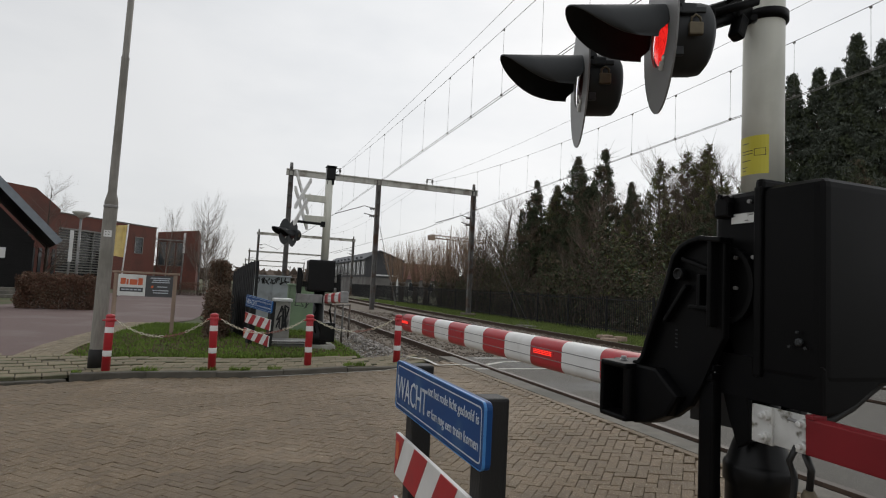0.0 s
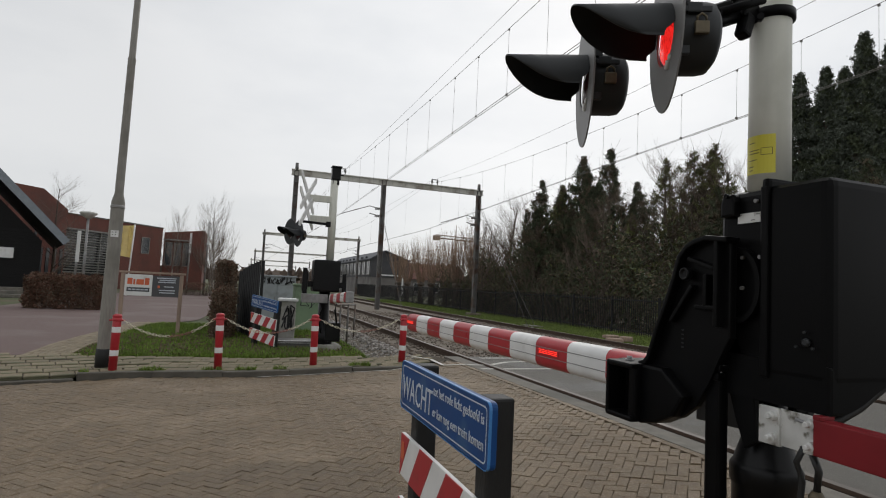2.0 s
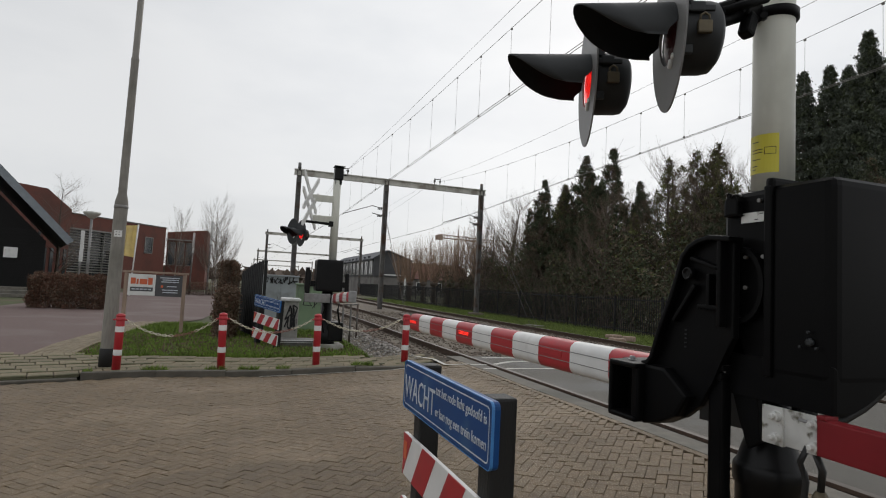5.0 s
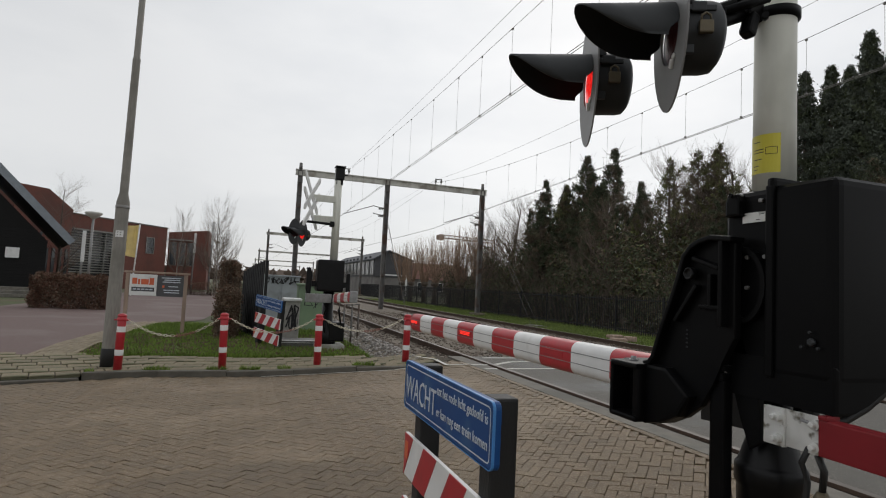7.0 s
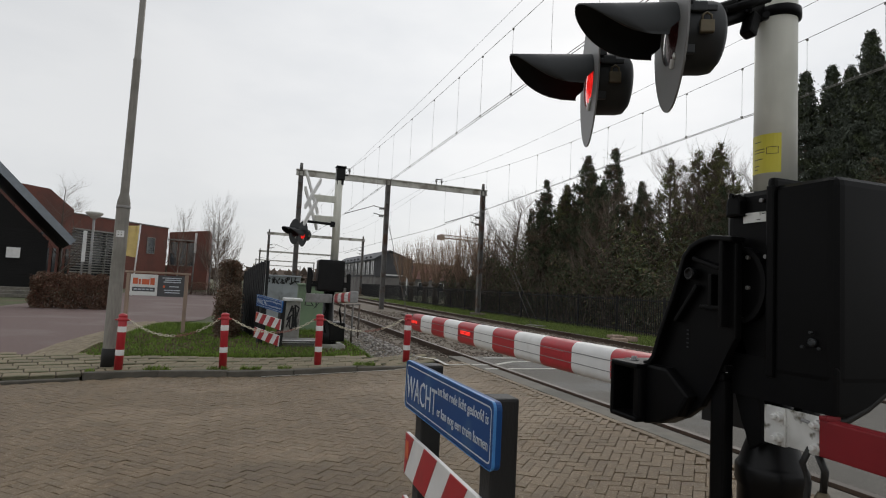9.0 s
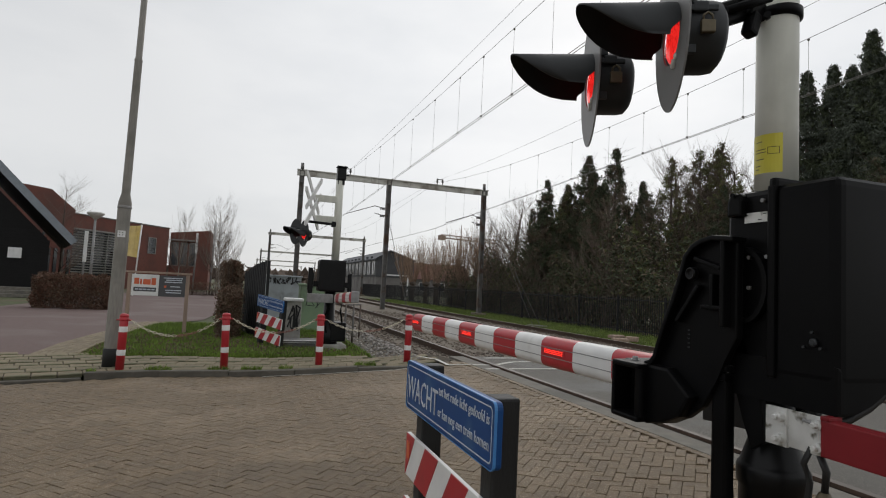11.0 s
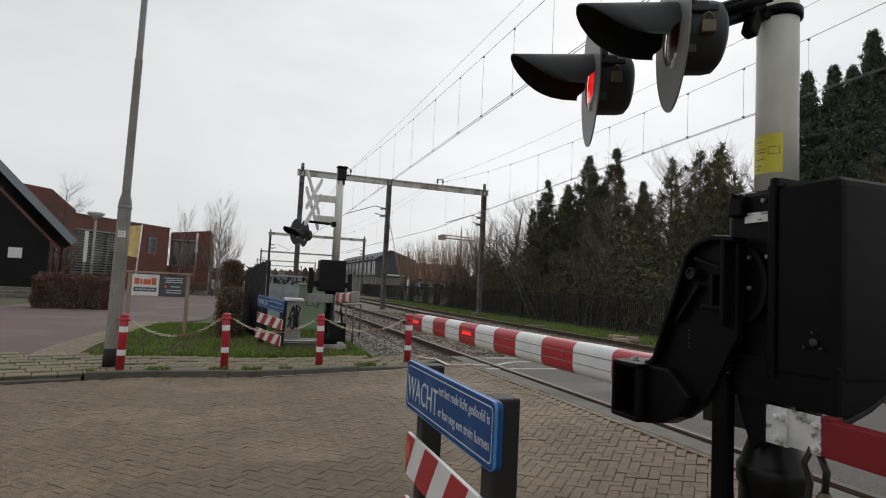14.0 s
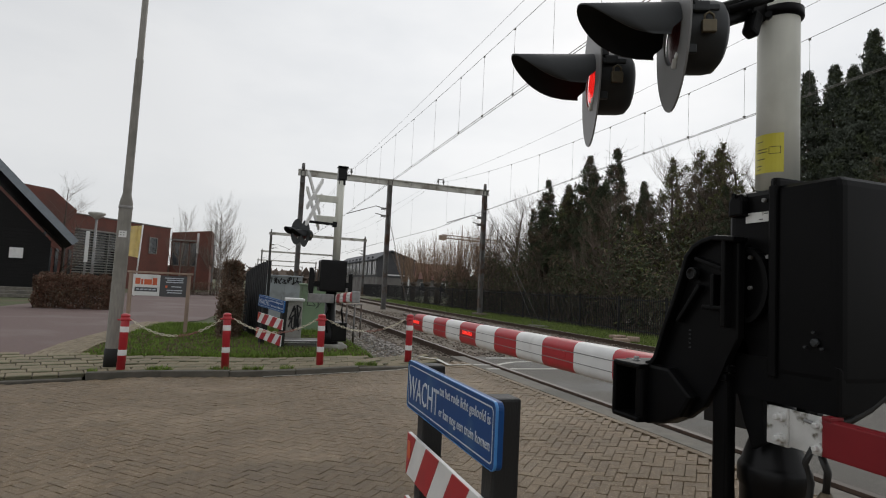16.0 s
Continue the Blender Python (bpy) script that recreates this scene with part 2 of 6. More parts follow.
    "visor_inside": mat("matt_black_visor_lining", (0.016, 0.0175, 0.019), (0.011, 0.012, 0.013), 0.85, spec=0.12),
    "led": mat("lit_red_led", (1.0, 0.03, 0.015), None, 0.3, emit=1.6),
    "lens": mat("unlit_red_lens", (0.05, 0.008, 0.008), None, 0.38, spec=0.2, scale=60, bump=0.5, bump_scale=90),
    "opal": mat("opal_lamp_cover", (0.6, 0.6, 0.56), None, 0.4),
    "roof_dark": mat("dark_roof", (0.085, 0.09, 0.1), (0.065, 0.07, 0.08), 0.7, scale=3),
    "hall": mat("weathered_grey_hall_wall", (0.2, 0.19, 0.18), (0.14, 0.13, 0.125), 0.8, scale=1.0, stain=(0.11, 0.1, 0.095), stain_scale=0.6),
    "hall_dark": mat("dark_hall_cladding", (0.07, 0.07, 0.075), (0.05, 0.05, 0.055), 0.75, scale=1.2),
    "far_wood": mat("far_bare_scrub", (0.19, 0.145, 0.115), (0.14, 0.11, 0.09), 0.95, scale=3, island=0.3),
}


def lit_lens():
    """Red lens of many small facets, lit from within."""
    m = mat("lit_red_lens", (0.5, 0.01, 0.008), None, 0.25)
    n, l = m.node_tree.nodes, m.node_tree.links
    p = n["Principled BSDF"]
    co = n.new("ShaderNodeTexCoord")
    vo = n.new("ShaderNodeTexVoronoi")
    vo.feature = "DISTANCE_TO_EDGE"
    vo.inputs["Scale"].default_value = 75
    l.new(co.outputs["Object"], vo.inputs[0])
    r = n.new("ShaderNodeValToRGB")
    r.color_ramp.elements[0].position, r.color_ramp.elements[0].color = 0.02, (0.35, 0.004, 0.004, 1)
    r.color_ramp.elements[1].position, r.color_ramp.elements[1].color = 0.16, (1.0, 0.028, 0.022, 1)
    l.new(vo.outputs["Distance"], r.inputs[0])
    l.new(r.outputs[0], p.inputs["Emission Color"])
    p.inputs["Emission Strength"].default_value = 0.95
    return m


M["glow"] = lit_lens()


# ---- mesh tools ----
def part(name, bm, material, parent=None, label="", smooth=False):
    """Links a bmesh as one mesh object; material may be a list, then faces keep their material_index."""
    me = bpy.data.meshes.new(name)
    bm.to_mesh(me)
    bm.free()
    for m in material if isinstance(material, (list, tuple)) else (material,):
        me.materials.append(m)
    if smooth:
        for f in me.polygons:
            f.use_smooth = True
    ob = new(name, me)
    ob.parent = parent
    if label:
        tagged(ob, label)
    return ob


def raw(name, verts, faces, material, parent=None, mats=None):
    me = bpy.data.meshes.new(name)
    me.from_pydata(verts, [], faces)
    for m in material if isinstance(material, (list, tuple)) else (material,):
        me.materials.append(m)
    if mats is not None:
        me.polygons.foreach_set("material_index", mats)
    me.update()
    ob = new(name, me)
    ob.parent = parent
    return ob


def thing(name, m, label, category, group="", kind=""):
    e = new(name)
    e.empty_display_size = 0.1
    e.matrix_world = m
    return tagged(e, label, category, group, kind)


def box(bm, size, at=(0, 0, 0), rot=(0, 0, 0), bevel=0.0, mi=0, seg=2):
    m = pose(*at, *rot) @ Matrix.Diagonal((*size, 1))
    r = bmesh.ops.create_cube(bm, size=1, matrix=m)
    fs = {f for v in r["verts"] for f in v.link_faces}
    if bevel:
        es = list({e for v in r["verts"] for e in v.link_edges})
        out = bmesh.ops.bevel(bm, geom=es, offset=bevel, segments=seg, affect="EDGES", profile=0.6)
        fs = set(out["faces"]) | {f for f in fs if f.is_valid}
    for f in fs:
        f.material_index = mi
    return bm


def tube(bm, a, b, r1, r2=None, sides=16, mi=0, caps=True):
    """A round bar from a to b."""
    a, b = Vector(a), Vector(b)
    d = b - a
    m = Matrix.Translation((a + b) / 2) @ d.to_track_quat("Z", "Y").to_matrix().to_4x4()
    r = bmesh.ops.create_cone(bm, cap_ends=caps, segments=sides, radius1=r1, radius2=r1 if r2 is None else r2, depth=d.length, matrix=m)
    for f in {f for v in r["verts"] for f in v.link_faces}:
        f.material_index = mi
        f.smooth = len(f.verts) == 4
    return bm


def path_tube(bm, pts, r, sides=8, mi=0):
    """A round cable along points, one closed skin."""
    pts = [Vector(p) for p in pts]
    rings = []
    for i, p in enumerate(pts):
        d = (pts[min(i + 1, len(pts) - 1)] - pts[max(i - 1, 0)]).normalized()
        q = d.to_track_quat("Z", "Y").to_matrix()
        rings.append([bm.verts.new(p + q @ Vector((math.cos(a) * r, math.sin(a) * r, 0))) for a in (2 * math.pi * k / sides for k in range(sides))])
    for u, v in zip(rings, rings[1:]):
        for k in range(sides):
            f = bm.faces.new((u[k], u[(k + 1) % sides], v[(k + 1) % sides], v[k]))
            f.smooth, f.material_index = True, mi
    for ring, s in ((rings[0], -1), (rings[-1], 1)):
        bm.faces.new(ring[::s]).material_index = mi
    return bm


def prism(bm, outline, axis_a, axis_b, axis_n, depth, at=(0, 0, 0), mi=0, bevel=0.0):
    """A plate: a flat outline in the plane of axis_a and axis_b, made depth thick along axis_n."""
    A, B, N, O = Vector(axis_a), Vector(axis_b), Vector(axis_n), Vector(at)
    lo = [bm.verts.new(O + A * u + B * v - N * depth / 2) for u, v in outline]
    hi = [bm.verts.new(O + A * u + B * v + N * depth / 2) for u, v in outline]
    fs = [bm.faces.new(lo[::-1]), bm.faces.new(hi)]
    k = len(outline)
    for i in range(k):
        fs.append(bm.faces.new((lo[i], lo[(i + 1) % k], hi[(i + 1) % k], hi[i])))
    for f in fs:
        f.material_index = mi
    if bevel:
        es = list({e for f in fs[:2] for e in f.edges})
        out = bmesh.ops.bevel(bm, geom=es, offset=bevel, segments=2, affect="EDGES", profile=0.6)
        for f in out["faces"]:
            f.material_index = mi
    return bm


def rounded(w, h, r, k=4):
    out = []
    for cx, cy, a0 in ((w / 2 - r, h / 2 - r, 0), (-w / 2 + r, h / 2 - r, 90), (-w / 2 + r, -h / 2 + r, 180), (w / 2 - r, -h / 2 + r, 270)):
        for i in range(k + 1):
            a = radians(a0 + 90 * i / k)
            out.append((cx + r * math.cos(a), cy + r * math.sin(a)))
    return out


def B():
    return bmesh.new()


def step(x, a, b):
    t = min(1, max(0, (x - a) / (b - a)))
    return t * t * (3 - 2 * t)


def road_z(x):
    """The road climbs to the rails."""
    pts = ((-2.5, 0.0), (0.5, 0.06), (2.5, 0.2), (3.5, 0.37), (10.6, 0.37), (14.0, 0.1))
    if x <= pts[0][0]:
        return 0.0
    for (xa, za), (xb, zb) in zip(pts, pts[1:]):
        if x <= xb:
            return za + (zb - za) * (x - xa) / (xb - xa)
    return pts[-1][1]


def kerb_y(x):
    """The far kerb of the road."""
    return 9.714 - 0.12 * (x + 1.45) if x > -1.45 else 9.714 + 0.28 * (x + 1.45)
def kerb_rise(x):
    """The kerb sinks flush with the road where the footpath crosses the rails."""
    return 1 - step(x, 2.0, 2.75)
# ---- ground, road, pavement ----
def verge_z(x, y):
    if x < 2.4:
        return 0.10 * step(x, -4.5, -1.0)
    return 0.10


def ground_h(x, y):
    k = kerb_y(max(-6, min(4, x)))
    lip = road_z(x) - 0.16
    back = verge_z(x, y)
    if x < -2.6 and y > k:
        back = -0.05
    # the side street widens behind the verge
    low = step(y, 18.0, 21.0) * (1 - step(x, -0.6, 0.3))
    back = back * (1 - low) - 0.012 * low
    t = step(y, k + 1.15, k + 1.5)
    if x > 13.5:
        t = 1.0
    return lip * (1 - t) + back * t


def axis(spans):
    out = []
    for a, b, n in spans:
        out += [a + (b - a) * i / n for i in range(n)]
    return out + [spans[-1][1]]


gx = axis([(-1500, -200, 6), (-200, -30, 8), (-30, -8, 16), (-8, 16, 80), (16, 40, 16), (40, 200, 8), (200, 1500, 6)])
gy = axis([(-1500, -200, 5), (-200, -20, 6), (-20, 6, 10), (6, 26, 80), (26, 60, 26), (60, 200, 10), (200, 1500, 6)])
gv = [(x, y, ground_h(x, y) + (0.015 * noise.noise((x * 1.7, y * 1.7, 0)) if -9 < x < 20 and 11.5 < y < 60 else 0)) for y in gy for x in gx]
gw = len(gx)
gf = [(j * gw + i, j * gw + i + 1, (j + 1) * gw + i + 1, (j + 1) * gw + i) for j in range(len(gy) - 1) for i in range(gw - 1)]
ground = tagged(raw("ground", gv, gf, M["soil"]), "winter grass and soil beside the road and railway", "ground", kind="structure")
for f in ground.data.polygons:
    f.use_smooth = True

# the road's bed under the pavers
rx = axis([(-16, -3, 8), (-3, 3.62, 26)])
rv, rf = [], []
for x in rx:
    rv += [(x, -14, road_z(x) - 0.021), (x, kerb_y(max(x, -9)) - 0.0, road_z(x) - 0.021)]
for i in range(len(rx) - 1):
    rf.append((2 * i, 2 * i + 2, 2 * i + 3, 2 * i + 1))
road = tagged(raw("road", rv, rf, M["joint"]), "street paved with brown clinker bricks in herringbone", "road", kind="structure")

# side street of red clinkers, running off beside the verge
EDGE = ((-2.74, 11.3), (-2.8, 12.5), (-2.82, 14.0), (-2.62, 16.5), (-2.35, 19.5), (-1.9, 22.5), (-1.5, 28.0), (-1.4, 34.0), (-1.4, 60.0))


def edge_x(y):
    for (xa, ya), (xb, yb) in zip(EDGE, EDGE[1:]):
        if y <= yb:
            return xa + (xb - xa) * (y - ya) / (yb - ya)
    return EDGE[-1][0]


sv, sf = [], []
ys = axis([(11.2, 30, 40), (30, 60, 10)])
for y in ys:
    left = -40 if y < 24.6 else (-9 + (y - 24.6) * 0.02)
    sv += [(left, y, 0.012), (edge_x(y) - 0.72 + 1.4 * step(y, 18.5, 22.5), y, 0.012)]
for i in range(len(ys) - 1):
    sf.append((2 * i, 2 * i + 1, 2 * i + 3, 2 * i + 2))
tagged(raw("side_street", sv, sf, M["red_road"]), "side street of red clinkers beside the verge", "road", kind="structure")

# tracks' ballast bed
bed_prof = ((2.55, 0.02), (3.15, 0.27), (10.35, 0.27), (11.3, 0.05))


def bend(y):
    """The line bends very slightly far off."""
    return 0.008 * (max(y, 60) - 60)


by = axis([(9.5, 40, 60), (40, 120, 16), (120, 420, 20)])
bv, bf = [], []
for y in by:
    for x, z in bed_prof:
        bv.append((x + bend(y) + 0.03 * noise.noise((x, y * 2, 3)), y, z + 0.015 * noise.noise((x * 3, y * 3, 0))))
for j in range(len(by) - 1):
    for i in range(3):
        a = j * 4 + i
        bf.append((a, a + 1, a + 5, a + 4))
tagged(raw("ballast_bed", bv, bf, M["ballast_bed"]), "grey stone ballast bed under the tracks", "ballast", kind="structure")

# asphalt between and beside the rails at the crossing
bm = B()
for xa, xb in ((4.05, 5.32), (5.60, 8.05), (8.33, 9.57), (9.85, 16.0)):
    z = 0.375 if xb < 12 else 0.34
    prism(bm, [(xa, -16), (xb, -16), (xb, 9.65), (xa, 9.65)], (1, 0, 0), (0, 1, 0), (0, 0, 1), 0.2, (0, 0, z - 0.1))
part("crossing_deck", bm, M["asphalt"])
tagged(bpy.data.objects["crossing_deck"], "worn grey asphalt deck of the level crossing", "crossing deck", kind="structure")
bm = B()
prism(bm, [(3.62, -16), (3.89, -16), (3.89, 9.7), (3.62, 9.7)], (1, 0, 0), (0, 1, 0), (0, 0, 1), 0.2, (0, 0, 0.275), bevel=0.008)
tagged(part("concrete_edge", bm, M["edging"]), "pale concrete edging strip along the rail", "edging", kind="structure")

# painted lines across the deck and the footpath
bm = B()
gut = [(x, kerb_y(x) - 0.05) for x in (0.4, 1.1, 1.8, 2.5, 3.2)]
lines = [(3.12, 9.95, 3.28, 9.4, 0.07, 0.335, 0.356), (3.28, 9.4, 3.27, 8.78, 0.07, 0.356, 0.346), (3.27, 8.78, 3.60, 8.60, 0.07, 0.346, 0.386), (3.62, 8.58, 3.90, 8.54, 0.09, 0.381, 0.381), (4.06, 8.6, 4.50, 8.92, 0.09, 0.381, 0.381),
         (4.50, 8.92, 5.32, 9.03, 0.09, 0.381, 0.381), (4.2, 9.42, 5.32, 9.45, 0.10, 0.381, 0.381), (3.66, 8.13, 3.88, 8.13, 0.09, 0.381, 0.381), (4.06, 8.13, 5.32, 8.13, 0.09, 0.381, 0.381), (5.62, 8.1, 8.0, 8.0, 0.09, 0.381, 0.381), (5.62, 9.1, 8.0, 9.2, 0.09, 0.381, 0.381)]
lines += [(xa, ya, xb, yb, 0.035, road_z(xa) + 0.006, road_z(xb) + 0.006) for (xa, ya), (xb, yb) in zip(gut, gut[1:])]
for x0, y0, x1, y1, w, z, zb in lines:
    d = Vector((x1 - x0, y1 - y0, 0)).normalized()
    o = Vector((-d.y, d.x, 0)) * w / 2
    n = 10
    for i in range(n):
        p, q = Vector((x0, y0, z)).lerp(Vector((x1, y1, zb)), i / n), Vector((x0, y0, z)).lerp(Vector((x1, y1, zb)), (i + 1) / n)
        bm.faces.new([bm.verts.new(v) for v in (p - o, q - o, q + o, p + o)])
tagged(part("road_marking", bm, M["line"]), "worn white painted lines at the crossing", "road marking", kind="structure")

# ---- railway ----
def rail_profile():
    return ((-0.07, 0.0), (0.07, 0.0), (0.07, 0.012), (0.012, 0.028), (0.010, 0.115), (0.036, 0.125), (0.036, 0.155), (-0.036, 0.155), (-0.036, 0.125), (-0.010, 0.115), (-0.012, 0.028), (-0.07, 0.012))


def rail(x, parent):
    prof = rail_profile()
    k = len(prof)
    ry = axis([(-40, 80, 6), (80, 420, 24)])
    v, f, mi = [], [], []
    for y in ry:
        v += [(x + bend(y) + u, y, 0.245 + w) for u, w in prof]
    for j in range(len(ry) - 1):
        for i in range(k):
            a, b = j * k + i, j * k + (i + 1) % k
            f.append((a, b, b + k, a + k))
            mi.append(1 if i == 6 else 0)
    return raw("rail", v, f, (M["rail"], M["rail_top"]), parent, mi)


SLEEPER = None


def track(xs, label):
    t = thing("railway_track", pose(0, 0, 0), label, "railway track", "tracks of the line")
    for x in xs:
        rail(x, t)
    mid = sum(xs) / 2
    global SLEEPER
    if SLEEPER is None:
        b = B()
        box(b, (2.5, 0.24, 0.14), (0, 0, 0), bevel=0.03, seg=1)
        for sx in (-0.75, 0.75):
            box(b, (0.30, 0.16, 0.02), (sx, 0, 0.078), mi=1)
            for d in (-0.1, 0.1):
                box(b, (0.05, 0.1, 0.04), (sx + d, 0, 0.098), mi=1)
        SLEEPER = part("sleeper", b, (M["sleeper"], M["rail"]), t)
        SLEEPER.location = (mid, 9.95, 0.17)
        first = 1
    else:
        first = 0
    for i in range(first, 110):
        o = new("sleeper", SLEEPER.data)
        o.parent = t
        y = 9.95 + 0.6 * i
        o.location = (mid + bend(y), y, 0.17)
        o.rotation_euler = (0, 0, random.uniform(-0.01, 0.01))


track((3.95, 5.455), "railway track of brown rusty rails on concrete sleepers")
track((8.2, 9.705), "second railway track, rusty rails on concrete sleepers")


# ---- overhead line ----
def gantry(y, xl, xr, xm, top, parts=True, lean=0.0):
    g = thing("catenary_gantry", pose(0, y, 0), "steel overhead line gantry spanning both tracks", "gantry", "overhead line gantries")
    ends = [xl, xr] + ([xm] if xm is not None else [])
    for x in ends:
        b = B()
        s = 0.13 if y < 50 else 0.15
        for ox in (-s, s):
            box(b, (0.03, 0.24, top - 0.12), (x + ox * 0.8, 0, top / 2 + 0.06))
        box(b, (s * 1.6, 0.02, top - 0.12), (x, 0, top / 2 + 0.06))
        for z in axis([(0.8, top - 0.6, 9)]):
            box(b, (s * 1.9, 0.27, 0.05), (x, 0, z))
        part("post", b, M["steel_dark"], g)
        b = B()
        box(b, (0.7, 0.7, 0.30), (x, 0, 0.12), bevel=0.04)
        part("footing", b, M["ballast_bed"], g)
        if x != xm:
            b = B()
            tube(b, (x, 0, top), (x, 0, top + 0.42), 0.10, 0.08, 10)
            part("post_head", b, M["steel_dark"], g)
    b = B()
    bh = 0.28
    for oz in (0, bh):
        box(b, (xr - xl + 0.5, 0.16, 0.05), ((xl + xr) / 2, 0, top - 0.22 + oz))
    box(b, (xr - xl + 0.5, 0.03, bh), ((xl + xr) / 2, 0, top - 0.22 + bh / 2))
    for x in axis([(xl, xr, 14)]):
        box(b, (0.05, 0.14, bh), (x, 0, top - 0.22 + bh / 2))
    part("beam", b, M["beam"], g)
    for x, sx in ((xr, -1),) + (((xm, -1),) if xm else ((xl, 1),)):
        b = B()
        for z in (5.75, 5.35):
            tube(b, (x + sx * 0.1, -0.1, z), (x + sx * 0.75, -0.1, z + 0.12), 0.022, sides=6)
            for q in (0.2, 0.29, 0.38):
                tube(b, (x + sx * q, -0.1, z), (x + sx * (q + 0.05), -0.1, z + 0.01), 0.075, 0.075, 10)
        tube(b, (x + sx * 0.75, -0.1, 5.87), (x + sx * 2.3, -0.1, 5.3), 0.02, sides=6)
        part("insulator_arm", b, M["steel_dark"], g)
    return g


g_near = gantry(30.2, 2.55, 12.95, 7.25, 7.35)
for x in (4.92, 10.2):
    b = B()
    for dx in (-0.16, 0.16):
        tube(b, (x + dx, 0, 7.38), (x + dx, 0, 7.78), 0.025, sides=6)
        tube(b, (x + dx, 0, 7.56), (x + dx, 0, 7.68), 0.06, sides=8)
    tube(b, (x - 0.2, 0, 7.74), (x + 0.2, 0, 7.74), 0.025, sides=6)
    part("insulator_frame", b, M["steel_dark"], g_near)
gantry(71.0, 2.75, 14.2, None, 7.2)
gantry(118.0, 3.05, 17.2, None, 7.2)
gantry(171.0, 3.5, 19.9, None, 7.1)
gantry(230.0, 4.0, 21.5, None, 7.1)
# ---- level crossing barrier beside the camera ----
BLINK = []  # lit parts, with their poses when lit and when dark


def lathe(bm, profile, sides=24, mi=0, at=(0, 0, 0), axis_m=None):
    """Turned solid: rows of (radius, height)."""
    m = (axis_m or Matrix()).copy()
    m.translation = Vector(at)
    rings = []
    for r, z in profile:
        rings.append([bm.verts.new(m @ Vector((max(r, 1e-4) * math.cos(2 * math.pi * k / sides), max(r, 1e-4) * math.sin(2 * math.pi * k / sides), z))) for k in range(sides)])
    for u, v in zip(rings, rings[1:]):
        for k in range(sides):
            f = bm.faces.new((u[k], u[(k + 1) % sides], v[(k + 1) % sides], v[k]))
            f.smooth, f.material_index = True, mi
    bm.faces.new(rings[0][::-1]).material_index = mi
    bm.faces.new(rings[-1]).material_index = mi
    return bm


def warning_lamp(parent, m, phase, plate="disc_grey"):
    """Flashing lamp that shines along its local -y: drum, backing plate, visor, lens. Its origin is the lens centre."""
    b = B()
    rot = Matrix.Rotation(radians(-90), 4, "X")
    lathe(b, [(0.118, 0.012), (0.122, 0.02), (0.120, 0.11), (0.115, 0.135), (0.095, 0.150), (0.02, 0.157)], 32, axis_m=rot)
    box(b, (0.03, 0.05, 0.035), (0.118, 0.05, 0.05), bevel=0.006)
    box(b, (0.012, 0.09, 0.018), (0.126, 0.06, 0.045), bevel=0.003)
    for z in (-0.08, 0.09):
        box(b, (0.02, 0.03, 0.03), (0.098, 0.03, z), bevel=0.004)
    lamp = part("warning_lamp", b, M["dark_grey"], parent, "dark grey flashing lamp with a long visor")
    lamp.matrix_local = m
    # backing plate: a pointed oval with a round hole
    b = B()
    n = 40
    out, hole = [], []
    for k in range(n):
        a = 2 * math.pi * k / n
        c, s = math.cos(a), math.sin(a)
        out.append((0.185 * c * (1 - 0.12 * abs(s) ** 3), 0.285 * s + 0.03))
        hole.append((0.091 * c, 0.091 * s))
    vo = [[b.verts.new((x, y, z)) for x, z in out] for y in (-0.003, 0.003)]
    vh = [[b.verts.new((x, y, z)) for x, z in hole] for y in (-0.003, 0.003)]
    for k in range(n):
        j = (k + 1) % n
        b.faces.new((vo[0][k], vo[0][j], vh[0][j], vh[0][k]))
        b.faces.new((vo[1][j], vo[1][k], vh[1][k], vh[1][j]))
        b.faces.new((vo[0][j], vo[0][k], vo[1][k], vo[1][j]))
        b.faces.new((vh[0][k], vh[0][j], vh[1][j], vh[1][k]))
    part("backing_plate", b, M[plate], lamp, "oval backing plate")
    b = B()
    # visor: a tube open below, cut slanting at its mouth
    rows = []
    n = 36
    for k in range(n + 1):
        a = radians(-20 + 220 * k / n)
        lo = max(0.0, (math.sin(a) + 0.35) / 1.35)
        length = 0.04 + 0.25 * lo ** 0.5
        gap = 0.004 + 0.032 * step(-math.sin(a), -0.12, 0.22)
        rows.append([(r * math.cos(a), -gap - t * (length + 0.036 - gap), r * math.sin(a) * (1 - 0.06 * t) + 0.004) for r in (0.112, 0.107) for t in (0, 0.33, 0.66, 1)])
    vs = [[b.verts.new(p) for p in row] for row in rows]
    for u, v in zip(vs, vs[1:]):
        for i in range(3):
            b.faces.new((u[i], u[i + 1], v[i + 1], v[i])).smooth = True
            lining = b.faces.new((u[4 + i + 1], u[4 + i], v[4 + i], v[4 + i + 1]))
            lining.smooth, lining.material_index = True, 1
        b.faces.new((u[3], u[7], v[7], v[3]))
    for u in (vs[0], vs[-1]):
        for i in range(3):
            b.faces.new((u[i], u[i + 1], u[4 + i + 1], u[4 + i]))
    part("visor", b, (M["dark_grey"], M["visor_inside"]), lamp)
    b = B()
    lathe(b, [(0.095, -0.02), (0.095, -0.008), (0.082, 0.000), (0.05, 0.004), (0.005, 0.006)], 28, axis_m=Matrix.Rotation(radians(90), 4, "X"))
    lens = part("lens", b, M["lens"], lamp, "dark red lens")
    lens.location = (0, 0.008, 0)
    b = B()
    lathe(b, [(0.088, -0.02), (0.088, -0.006), (0.078, 0.002), (0.05, 0.006), (0.005, 0.008)], 28, axis_m=Matrix.Rotation(radians(90), 4, "X"))
